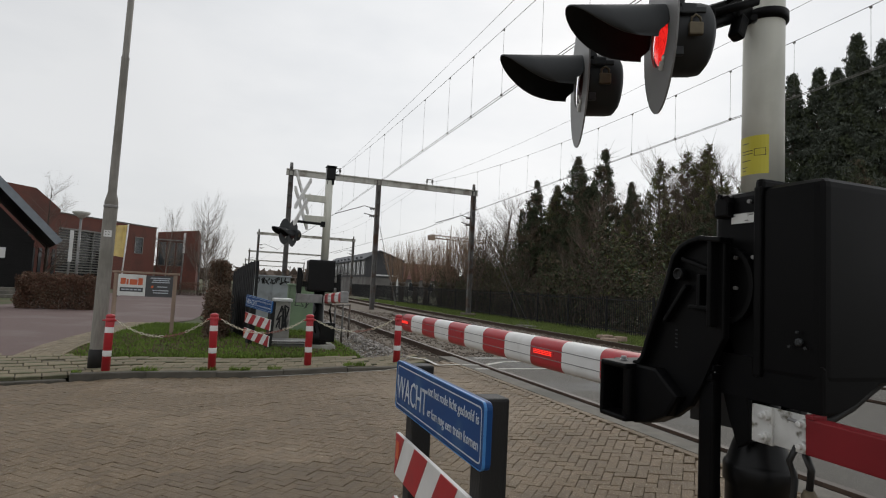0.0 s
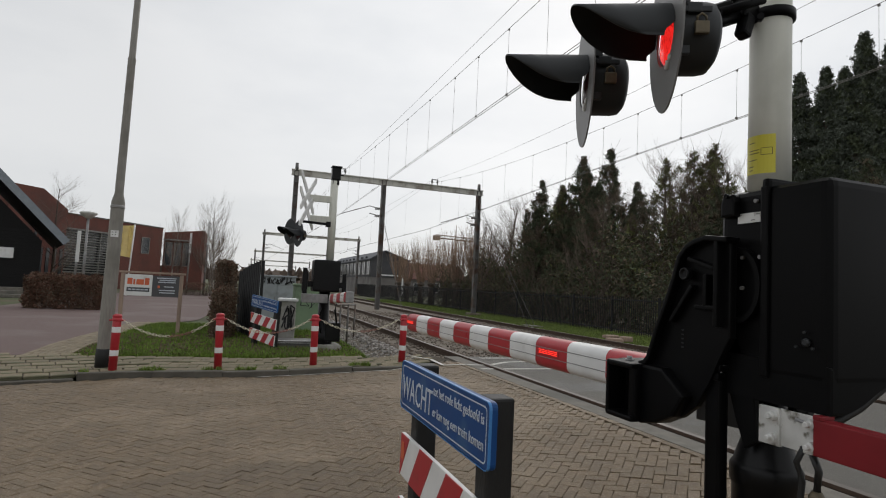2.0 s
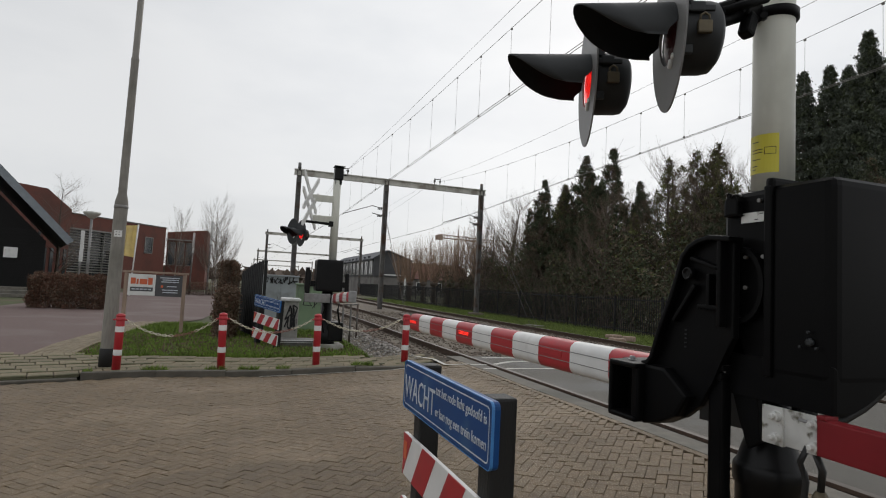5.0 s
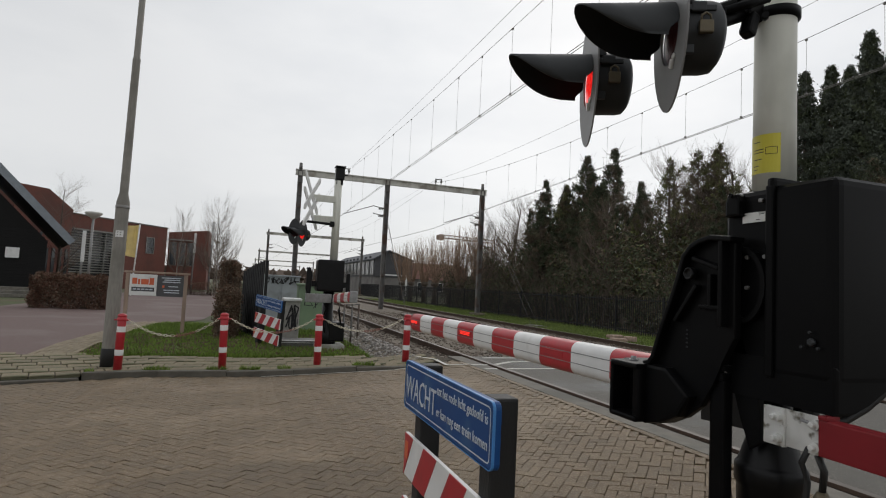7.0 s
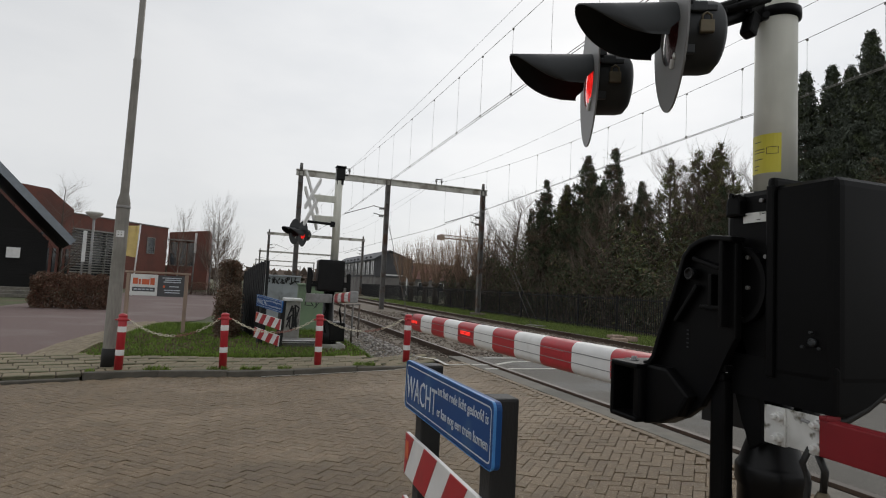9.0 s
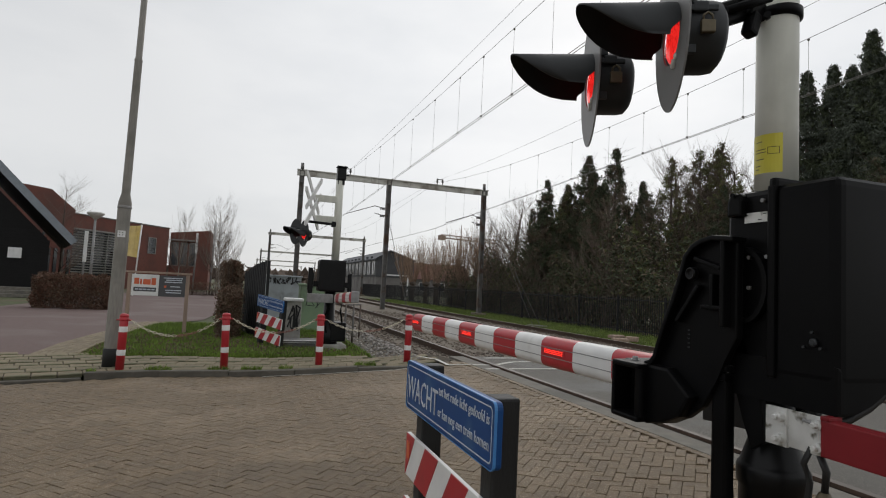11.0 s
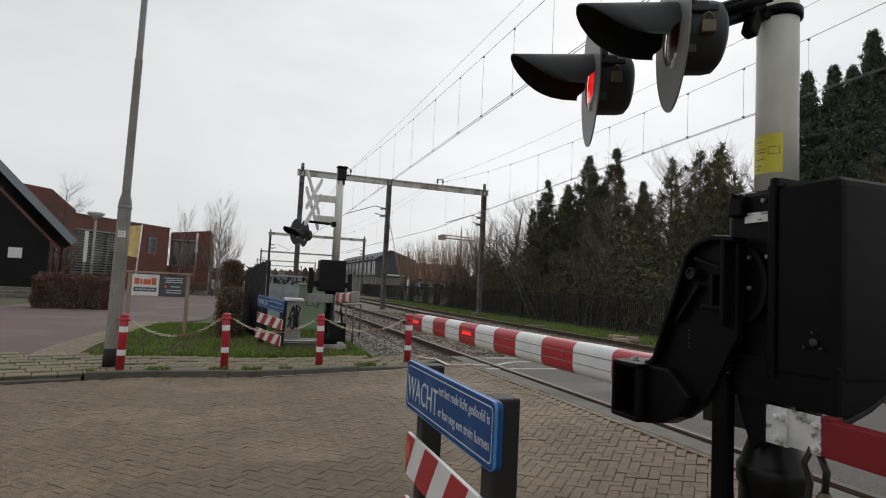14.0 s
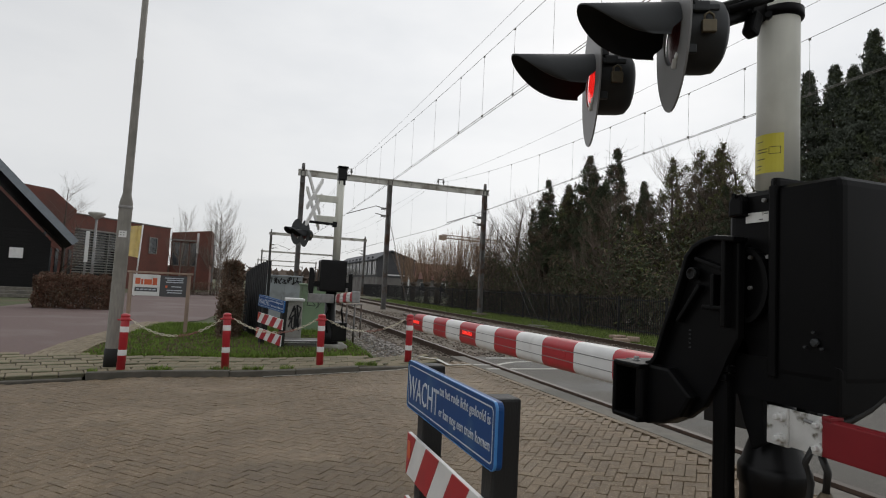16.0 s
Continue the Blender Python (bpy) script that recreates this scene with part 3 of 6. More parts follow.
    if phase:
        lit_ob = part("light_unit", b, M["glow"], lamp, "red light unit that flashes")
        BLINK.append((lit_ob, pose(0, 0.004, 0), pose(0, 0.07, 0), phase))
    else:
        b.free()
    b = B()
    lathe(b, [(0.01, -0.004), (0.012, 0.0), (0.012, 0.002), (0.005, 0.005)], 10, at=(0.06, -0.006, -0.088), axis_m=Matrix.Rotation(radians(90), 4, "X"))
    box(b, (0.02, 0.012, 0.03), (0.045, -0.008, -0.108), (0, 30, 0), bevel=0.004)
    part("catch", b, M["silver"], lamp, "bright metal catch")
    # padlock at the drum's side
    b = B()
    box(b, (0.018, 0.045, 0.042), (0.137, 0.07, -0.022), bevel=0.005)
    path_tube(b, [(0.137, 0.056, -0.002), (0.137, 0.056, 0.015), (0.137, 0.07, 0.025), (0.137, 0.084, 0.015), (0.137, 0.084, -0.002)], 0.004, 8)
    part("padlock", b, M["brass"], lamp, "tarnished brass padlock")
    return lamp


def striped_boom(parent, y0, y1, x, z0, z1, pitch, first_red, lamps=(), w=0.14, h=0.208, first=0.30):
    """Boom along y from the root y0 to the tip y1: rounded tube in red and white lengths, grooves along its side."""
    b = B()
    tube(b, (x, y0, z0), (x, y1, z1), 0.03, sides=10)
    boom = part("boom", b, M["galv"], parent, "red and white striped boom, lowered")
    s = 1 if y1 > y0 else -1
    total = abs(y1 - y0)
    n = math.ceil((total - first) / pitch) + 1
    prof = rounded(w, h, w * 0.40, 6)
    for i in range(n):
        a, e = (0 if i == 0 else first + (i - 1) * pitch), min(total, first + i * pitch)
        red = (i % 2 == 0) == first_red
        bb = B()
        ya, ye = y1 - s * a, y1 - s * e
        za, ze = z1 + (z0 - z1) * a / total, z1 + (z0 - z1) * e / total
        ra = [bb.verts.new((x + u, ya, za + v)) for u, v in prof]
        rb = [bb.verts.new((x + u, ye, ze + v)) for u, v in prof]
        k = len(prof)
        for q in range(k):
            bb.faces.new((ra[q], ra[(q + 1) % k], rb[(q + 1) % k], rb[q])).smooth = True
        if i == 0:
            bb.faces.new([bb.verts.new(q.co) for q in ra])
        bmesh.ops.recalc_face_normals(bb, faces=bb.faces[:])
        for dz in (0.036, -0.028):
            box(bb, (0.003, abs(ye - ya) - 0.002, 0.005), (x - w / 2 - 0.0005, (ya + ye) / 2, (za + ze) / 2 + dz), mi=1)
        part("stripe", bb, (M["red"] if red else M["white"], M["galv"]), boom)
    for t, phase in lamps:
        y = y1 - s * t
        z = z1 + (z0 - z1) * t / total
        bb = B()
        box(bb, (0.006, 0.27, 0.04), (0, 0, 0), bevel=0.002)
        case = part("boom_lamp", bb, M["red"], boom, "small red lamp set in the boom")
        case.location = (x - w / 2 - 0.001, y, z + 0.01)
        bb = B()
        for r in (-0.011, 0.0, 0.011):
            for q in range(12):
                box(bb, (0.004, 0.014, 0.0045), (0, -0.110 + 0.020 * q, r), bevel=0.0015, seg=1)
        led = part("led_strip", bb, M["led"], boom, "rows of red light diodes")
        on = pose(x - w / 2 - 0.006, y, z + 0.01)
        if phase is None:
            led.matrix_local = on
        else:
            BLINK.append((led, on, pose(x - w / 2 + 0.03, y, z + 0.01), phase))
    return boom


NEAR = thing("level_crossing_barrier", pose(0, 0, 0), "black level crossing barrier with lowered striped boom and flashing lamps", "crossing barrier", "crossing barriers")
# mast
b = B()
lathe(b, [(0.078, 2.02), (0.077, 2.4), (0.076, 3.9), (0.0, 3.92)], 32, at=(1.98, 1.67, 0))
part("mast", b, M["grey_paint"], NEAR, "pale grey painted mast")
b = B()
n = 10
for k in range(n):
    a0, a1 = radians(140 + 96 * k / n), radians(140 + 96 * (k + 1) / n)
    b.faces.new([b.verts.new((1.98 + 0.0790 * math.cos(a), 1.67 + 0.0790 * math.sin(a), z)) for a, z in ((a0, 2.113), (a1, 2.113), (a1, 2.268), (a0, 2.268))])
sticker = part("sticker", b, M["yellow"], NEAR, "yellow notice sticker")
b = B()
for z, ln in ((2.238, 22), (2.207, 34), (2.195, 34), (2.168, 28), (2.142, 18), (2.128, 14)):
    for k in range(6):
        a0, a1 = radians(160 + ln * k / 6), radians(160 + ln * (k + 1) / 6)
        b.faces.new([b.verts.new((1.98 + 0.0796 * math.cos(a), 1.67 + 0.0796 * math.sin(a), zz)) for a, zz in ((a0, z), (a1, z), (a1, z + 0.003), (a0, z + 0.003))])
for z in (2.213, 2.186):
    for k in range(6):
        a0, a1 = radians(198 + 30 * k / 6), radians(198 + 30 * (k + 1) / 6)
        b.faces.new([b.verts.new((1.98 + 0.0796 * math.cos(a), 1.67 + 0.0796 * math.sin(a), zz)) for a, zz in ((a0, z), (a1, z), (a1, z + 0.002), (a0, z + 0.002))])
for a in (198, 227):
    a0, a1 = radians(a), radians(a + 1.5)
    b.faces.new([b.verts.new((1.98 + 0.0796 * math.cos(q), 1.67 + 0.0796 * math.sin(q), zz)) for q, zz in ((a0, 2.186), (a1, 2.186), (a1, 2.215), (a0, 2.215))])
part("print", b, M["graffiti"], sticker)
# clamp and arms that carry the lamps
b = B()
lathe(b, [(0.077, 2.745), (0.090, 2.75), (0.090, 2.785), (0.077, 2.79)], 28, at=(1.98, 1.67, 0))
box(b, (0.12, 0.06, 0.07), (1.86, 1.68, 2.77), (0, 0, 10), bevel=0.012)
box(b, (0.05, 0.05, 0.10), (1.83, 1.66, 2.70), (0, 20, 10), bevel=0.012)
tube(b, (1.90, 1.69, 2.79), (1.50, 1.66, 2.60), 0.026, sides=12)
tube(b, (1.90, 1.72, 2.85), (1.40, 1.95, 2.66), 0.026, sides=12)
tube(b, (1.86, 1.60, 2.79), (1.70, 1.66, 2.73), 0.018, sides=10)
tube(b, (1.83, 1.59, 2.70), (1.81, 1.57, 2.70), 0.014, sides=6)
path_tube(b, [(1.72, 1.62, 2.76), (1.76, 1.58, 2.80), (1.83, 1.57, 2.84), (1.93, 1.58, 2.83)], 0.009, 8)
part("lamp_bracket", b, M["black"], NEAR)
warning_lamp(NEAR, pose(1.326, 1.526, 2.490, 0, 0, 245.5), "A")
warning_lamp(NEAR, pose(1.268, 1.92, 2.450, 0, 0, 247), "B")

# drive box: rear housing, cover with a rolled rim, lower belly
b = B()
box(b, (0.46, 0.27, 0.70), (2.115, 1.69, 1.70), bevel=0.045, seg=4)
part("drive_housing", b, M["black"], NEAR, "black moulded drive housing")
b = B()
box(b, (0.52, 0.26, 0.72), (2.13, 1.468, 1.69), bevel=0.035, seg=3)
box(b, (0.54, 0.035, 0.05), (2.13, 1.585, 2.055), bevel=0.015)
box(b, (0.02, 0.035, 0.72), (1.868, 1.588, 1.69), bevel=0.008)
cover = part("drive_cover", b, M["black"], NEAR, "black plastic cover with a rolled rim")
b = B()
lathe(b, [(0.015, 0.0), (0.015, 0.01), (0.009, 0.014)], 12, at=(1.868, 1.42, 1.475), axis_m=Matrix.Rotation(radians(-90), 4, "Y"))
for k in range(3):
    a = radians(90 + 120 * k)
    tube(b, (1.86, 1.42 + 0.035 * math.cos(a), 1.475 + 0.035 * math.sin(a)), (1.85, 1.42 + 0.035 * math.cos(a), 1.475 + 0.035 * math.sin(a)), 0.005, sides=8)
part("cover_lock", b, M["dark_grey"], cover)
b = B()
prism(b, [(1.872, 1.40), (2.30, 1.40), (2.16, 1.345), (2.10, 1.312), (2.035, 1.275), (1.967, 1.250), (1.905, 1.236), (1.872, 1.240)], (1, 0, 0), (0, 0, 1), (0, 1, 0), 0.45, (0, 1.565, 0), bevel=0.012)
part("drive_belly", b, M["black"], NEAR)
b = B()
box(b, (0.003, 0.105, 0.040), (1.882, 1.675, 1.937), bevel=0.001)
tag = part("type_plate", b, M["silver"], NEAR, "small bare metal type plate")
b = B()
for dy, dz in ((0.042, 0.012), (-0.042, 0.012), (-0.02, -0.01)):
    box(b, (0.003, 0.016, 0.003), (1.8805, 1.675 + dy, 1.937 + dz))
part("print", b, M["graffiti"], tag)
b = B()
prism(b, [(-0.035, -0.04), (0.035, -0.04), (0.035, 0.02), (0.02, 0.05), (-0.02, 0.05), (-0.035, 0.02)], (0, 1, 0), (0, 0, 1), (1, 0, 0), 0.05, (1.875, 1.752, 1.985), bevel=0.01)
tube(b, (1.85, 1.752, 2.03), (1.84, 1.752, 2.03), 0.01, sides=8)
part("lock_cap", b, M["black"], NEAR)
for y, z in ((1.64, 2.0), (1.70, 1.78), (1.62, 1.78), (1.62, 1.68), (1.70, 1.66), (1.735, 2.03)):
    b = B()
    tube(b, (1.885, y, z), (1.872, y, z), 0.008, sides=8)
    part("screw", b, M["galv"], NEAR)
# round bearing collar on the housing
b = B()
for k in range(14):
    a0, a1 = radians(-100 + 200 * k / 14), radians(-100 + 200 * (k + 1) / 14)
    prism(b, [(0.09 * math.cos(a0), 0.13 * math.sin(a0)), (0.11 * math.cos(a0), 0.15 * math.sin(a0)), (0.11 * math.cos(a1), 0.15 * math.sin(a1)), (0.09 * math.cos(a1), 0.13 * math.sin(a1))],
          (0, -1, 0), (0, 0, 1), (1, 0, 0), 0.05, (1.88, 1.71, 1.67))
bmesh.ops.remove_doubles(b, verts=b.verts[:], dist=1e-4)
part("bearing_collar", b, M["black"], NEAR)

# boom arm: a cast lever on the side of the housing with ribs, and a clamp at its lower end
ARM = [(1.700, 1.85), (1.80, 1.862), (1.86, 1.850), (1.905, 1.83), (1.945, 1.79), (1.975, 1.70), (2.015, 1.60), (2.075, 1.47), (2.125, 1.34), (2.15, 1.312), (2.18, 1.305), (2.185, 1.035),
       (2.15, 1.025), (2.06, 1.06), (1.95, 1.10), (1.865, 1.165), (1.80, 1.27), (1.755, 1.365), (1.70, 1.46)]
b = B()
prism(b, ARM, (0, 1, 0), (0, 0, 1), (1, 0, 0), 0.035, (1.835, 0, 0), bevel=0.008)
arm = part("boom_arm", b, M["black"], NEAR, "black cast boom arm with ribs")
b = B()
k = len(ARM)
cy, cz = sum(p[0] for p in ARM) / k, sum(p[1] for p in ARM) / k
for i in range(0, 10):
    (ya, za), (yb, zb) = ARM[i], ARM[i + 1]
    d = math.hypot(yb - ya, zb - za)
    box(b, (0.075, d + 0.012, 0.022), (1.815, (ya + yb) / 2 - 0.006, (za + zb) / 2 - 0.004), (math.degrees(math.atan2(zb - za, yb - ya)), 0, 0), bevel=0.006)
box(b, (0.07, 0.02, 0.36), (1.815, 1.742, 1.68), bevel=0.006)
box(b, (0.06, 0.11, 0.018), (1.815, 1.80, 1.575), bevel=0.005)
box(b, (0.055, 0.15, 0.018), (1.815, 1.83, 1.755), (18, 0, 0), bevel=0.005)
box(b, (0.055, 0.20, 0.018), (1.815, 1.935, 1.585), (-52, 0, 0), bevel=0.005)
box(b, (0.06, 0.018, 0.14), (1.815, 1.80, 1.64), bevel=0.005)
part("rib", b, M["black"], arm)
b = B()
lathe(b, [(0.027, 0.0), (0.027, 0.022), (0.024, 0.026), (0.019, 0.026), (0.018, 0.018), (0.012, 0.017)], 20, at=(1.80, 1.905, 1.712), axis_m=Matrix.Rotation(radians(-90), 4, "Y"))
part("pivot_bolt", b, M["black_gloss"], arm)
b = B()
box(b, (0.03, 0.18, 0.262), (1.83, 2.25, 1.168), bevel=0.01)
box(b, (0.15, 0.19, 0.026), (1.79, 2.24, 1.288), bevel=0.01)
box(b, (0.15, 0.19, 0.026), (1.79, 2.24, 1.050), bevel=0.01)
box(b, (0.15, 0.022, 0.25), (1.79, 2.325, 1.168), bevel=0.008)
box(b, (0.13, 0.05, 0.25), (1.80, 2.17, 1.166), bevel=0.012)
part("boom_clamp", b, M["black"], arm, "open black clamp box")
b = B()
prism(b, [(2.16, 1.03), (2.05, 1.055), (1.95, 1.105), (1.885, 1.20), (2.02, 1.30), (2.16, 1.30)], (0, 1, 0), (0, 0, 1), (1, 0, 0), 0.10, (1.82, 0, 0), bevel=0.015)
part("arm_knee", b, M["black"], arm)
b = B()
box(b, (0.26, 0.14, 0.03), (1.95, 2.31, 1.285), bevel=0.01)
part("clamp_strap", b, M["black"], arm)
b = B()
box(b, (0.10, 0.22, 0.19), (1.95, 2.42, 1.18), bevel=0.015)
part("boom_socket", b, M["black"], arm)
b = B()
tube(b, (1.80, 2.27, 1.298), (1.80, 2.27, 1.320), 0.013, sides=6)
tube(b, (1.80, 2.27, 1.298), (1.80, 2.27, 1.306), 0.02, sides=10)
part("clamp_bolt", b, M["galv"], arm)
b = B()
for i in range(5):
    box(b, (0.002, 0.012, 0.006), (1.8155, 1.945, 1.40 + 0.018 * i))
part("cast_mark", b, M["dark_grey"], arm)

b = B()
prism(b, [(1.72, 1.50), (1.86, 1.50), (2.10, 1.26), (2.36, 1.24), (2.36, 0.985), (1.75, 1.02)], (0, 1, 0), (0, 0, 1), (1, 0, 0), 0.04, (2.32, 0, 0), bevel=0.008)
part("twin_arm", b, M["dark_grey"], NEAR, "dark grey arm on the far side")

striped_boom(NEAR, 2.36, 6.72, 2.08, 1.203, 1.162, 0.402, True, first=0.36, lamps=((0.12, None), (1.77, "B"), (3.345, "A")))

# pedestal: bell-shaped column with a cast brace
GZ = road_z(2.0)
b = B()
lathe(b, [(0.20, GZ - 0.02), (0.20, GZ + 0.05), (0.155, GZ + 0.07), (0.122, 0.60), (0.122, 0.885), (0.131, 0.90), (0.131, 0.955), (0.126, 0.968), (0.121, 0.974), (0.117, 0.98), (0.082, 1.085), (0.078, 1.095), (0.075, 1.11), (0.075, 1.40)], 28, at=(2.025, 1.71, 0))
part("pedestal", b, M["black_gloss"], NEAR, "glossy black bell-shaped pedestal")
b = B()
for x in (1.90, 2.12):
    prism(b, [(1.80, 1.46), (1.72, 1.46), (1.65, 1.24), (1.63, 1.08), (1.69, 1.04), (1.727, 1.14), (1.75, 1.233), (1.793, 1.304)], (0, 1, 0), (0, 0, 1), (1, 0, 0), 0.03, (x, 0, 0), bevel=0.006)
for i in range(5):
    box(b, (0.20, 0.015, 0.07), (2.01, 1.775 - 0.028 * i, 1.40 - 0.065 * i), (40 * (1 if i % 2 else -1), 0, 0))
part("brace", b, M["black"], NEAR, "black lattice brace")
b = B()
box(b, (0.05, 0.075, 1.10), (1.86, 1.80, 0.76), bevel=0.012)
box(b, (0.065, 0.085, 0.03), (1.86, 1.805, 1.30), bevel=0.006)
box(b, (0.065, 0.10, 0.025), (1.86, 1.805, 1.335), bevel=0.006)
tube(b, (1.86, 1.805, 1.34), (1.86, 1.805, 1.38), 0.008, sides=8)
part("conduit", b, M["black"], NEAR)
b = B()
path_tube(b, [(1.98, 1.56, 1.20), (2.05, 1.51, 1.17), (2.12, 1.483, 1.19), (2.19, 1.46, 1.235), (2.25, 1.438, 1.293), (2.38, 1.40, 1.40)], 0.016, 10)
path_tube(b, [(1.87, 1.43, 1.12), (1.865, 1.455, 1.06), (1.875, 1.44, 1.0), (1.88, 1.455, 0.9), (1.90, 1.46, 0.6), (1.93, 1.5, 0.25)], 0.011, 8)
path_tube(b, [(1.87, 1.40, 1.10), (1.88, 1.385, 1.05), (1.885, 1.395, 0.98)], 0.012, 8)
part("cable", b, M["cable"], NEAR)
b = B()
lathe(b, [(0.012, 0.80), (0.026, 0.82), (0.026, 0.96), (0.016, 0.98)], 14, at=(1.885, 1.395, 0))
box(b, (0.05, 0.06, 0.03), (1.885, 1.395, 0.90), bevel=0.005)
part("cable_gland", b, M["brass"], NEAR, "tarnished metal cable gland")

# footpath boom on the other side: white hinge plate and red boom
b = B()
box(b, (0.012, 0.235, 0.13), (1.868, 1.483, 1.165), (0.0, 0, 0), bevel=0.003)
box(b, (0.018, 0.085, 0.135), (1.862, 1.555, 1.163), bevel=0.003)
plate = part("hinge_plate", b, M["silver"], NEAR, "scuffed white metal hinge plate")
for y, z, x in ((1.535, 1.200, 1.86), (1.535, 1.125, 1.86), (1.392, 1.203, 1.865), (1.392, 1.128, 1.865)):
    b = B()
    lathe(b, [(0.024, 0.0), (0.024, 0.006), (0.018, 0.007), (0.018, 0.026), (0.010, 0.027), (0.010, 0.042), (0.007, 0.044)], 12, at=(x, y, z), axis_m=Matrix.Rotation(radians(-90), 4, "Y"))
    o = part("bolt", b, M["silver"], plate)
    for q in o.data.polygons:
        q.use_smooth = False
b = B()
tube(b, (1.848, 1.445, 1.209), (1.848, 1.395, 1.204), 0.006, sides=8)
part("hinge_pin", b, M["galv"], plate)
b = B()
prism(b, [(1.378, 1.105), (1.378, 1.226), (-0.9, 1.195), (-0.9, 1.08)], (0, 1, 0), (0, 0, 1), (1, 0, 0), 0.06, (1.87, 0, 0), bevel=0.006)
box(b, (0.066, 0.03, 0.016), (1.87, 1.362, 1.232), bevel=0.004)
# the boom's shade is painted in with the darkened red
part("footpath_boom", b, M["red_shaded"], NEAR, "red footpath boom, lowered")
# ---- overhead wires ----
def wires(x0, drift, contact, messenger, feeder, label):
    """Wires of one track: each height runs as a parabola (c0 + c1 y + c2 y2) up to the gantry, then in shallow sags beyond."""
    w = thing("catenary_wires", pose(0, 0, 0), label, "overhead wire", "overhead wires")
    GY = 30.2

    def at_x(y):
        return x0 + drift * (min(max(y, -10), GY) - 8)

    def height(c, y, sag):
        if y <= GY:
            return c[0] + c[1] * y + c[2] * y * y
        k = (y - GY) / 40.8
        return c[0] + c[1] * GY + c[2] * GY * GY - sag * math.sin((k % 1) * math.pi)

    def line(name, c, sag, r, dx, far):
        b = B()
        ys = axis([(-12, GY, 34), (GY, far, int((far - GY) / 3))])
        path_tube(b, [(at_x(y) + dx, y, height(c, y, sag)) for y in ys], r, 6)
        part(name, b, M["wire"], w)

    for dx in (-0.03, 0.03):
        line("contact_wire", contact, 0.0, 0.006, dx, 230)
    line("messenger_wire", messenger, 0.9, 0.005, 0, 193.4)
    line("feeder_wire", feeder, 0.35, 0.0042, 0.03, 152.6)
    for y in [-2.0, 1.0, 3.6, 5.6, 6.9, 8.3, 9.85, 11.4, 12.9, 14.9, 17.2, 19.6, 22.0, 25.0, 28.0, 35, 40, 45, 50, 55, 60, 65]:
        zc, zm = height(contact, y, 0.0), height(messenger, y, 0.9)
        b = B()
        tube(b, (at_x(y), y, zc), (at_x(y), y, zm), 0.0032, sides=5)
        box(b, (0.035, 0.035, 0.04), (at_x(y), y, zc + 0.02))
        box(b, (0.03, 0.03, 0.035), (at_x(y), y, zm - 0.02))
        part("dropper", b, M["wire"], w)
    return w


wires(4.70, 0.01, (5.464, -0.0018, -0.00014), (6.80, -0.0130, 0.00128), (7.217, -0.0026, 0.0005), "thin overhead wires with droppers above the track")
wires(8.95, 0.045, (5.285, -0.0112, -0.00006), (6.46, -0.0590, 0.00313), (6.93, -0.0300, 0.00180), "overhead wires with droppers above the second track")
for a, e in (((12.95, 30.2, 6.9), (12.0, 21.9, 0.1)), ((12.95, 30.2, 6.6), (12.15, 21.5, 0.1)), ((7.25, 30.2, 5.6), (7.1, 24.6, 0.27)), ((7.25, 30.2, 5.4), (7.0, 24.0, 0.27))):
    b = B()
    tube(b, a, e, 0.009, sides=6)
    box(b, (0.45, 0.45, 0.14), (e[0], e[1], e[2] + 0.03), bevel=0.03, mi=1)
    tagged(part("guy_wire", b, (M["steel_dark"], M["edging"])), "taut steel guy wire anchored beside the gantry", "guy wire", "guy wires")

# ---- street things ----
def bollard_parts():
    e = thing("bollard", pose(-1.69, 9.9, 0.07), "red bollard with two white reflective bands", "bollard", "bollards along the kerb")
    b = B()
    lathe(b, [(0.061, -0.06), (0.061, 0.80), (0.059, 0.805)], 20)
    part("post", b, M["red"], e)
    b = B()
    lathe(b, [(0.068, 0.775), (0.071, 0.783), (0.071, 0.815), (0.062, 0.822), (0.062, 0.835), (0.067, 0.842), (0.064, 0.862), (0.045, 0.878), (0.015, 0.885)], 20)
    for s in (-1, 1):
        tube(b, (s * 0.06, 0, 0.785), (s * 0.105, 0, 0.785), 0.012, sides=8)
    part("cap", b, M["red"], e)
    for z in (0.60, 0.245):
        b = B()
        lathe(b, [(0.0622, z), (0.0626, z + 0.002), (0.0626, z + 0.085), (0.0622, z + 0.087)], 20)
        part("reflective_band", b, M["white"], e, "white reflective band")
    return e


BOL = [(-1.69, 9.93, 0.075), (-0.19, 9.9, 0.135), (1.32, 9.88, 0.165), (2.88, 9.88, 0.21)]
bol = bollard_parts()
bol.matrix_world = pose(*BOL[0], 0, 0.5, 0)
for i, p in enumerate(BOL[1:]):
    copy_thing(bol, pose(*p, 0.4 * i, -1.2 + 0.3 * i, 20 * i))

LINK = None


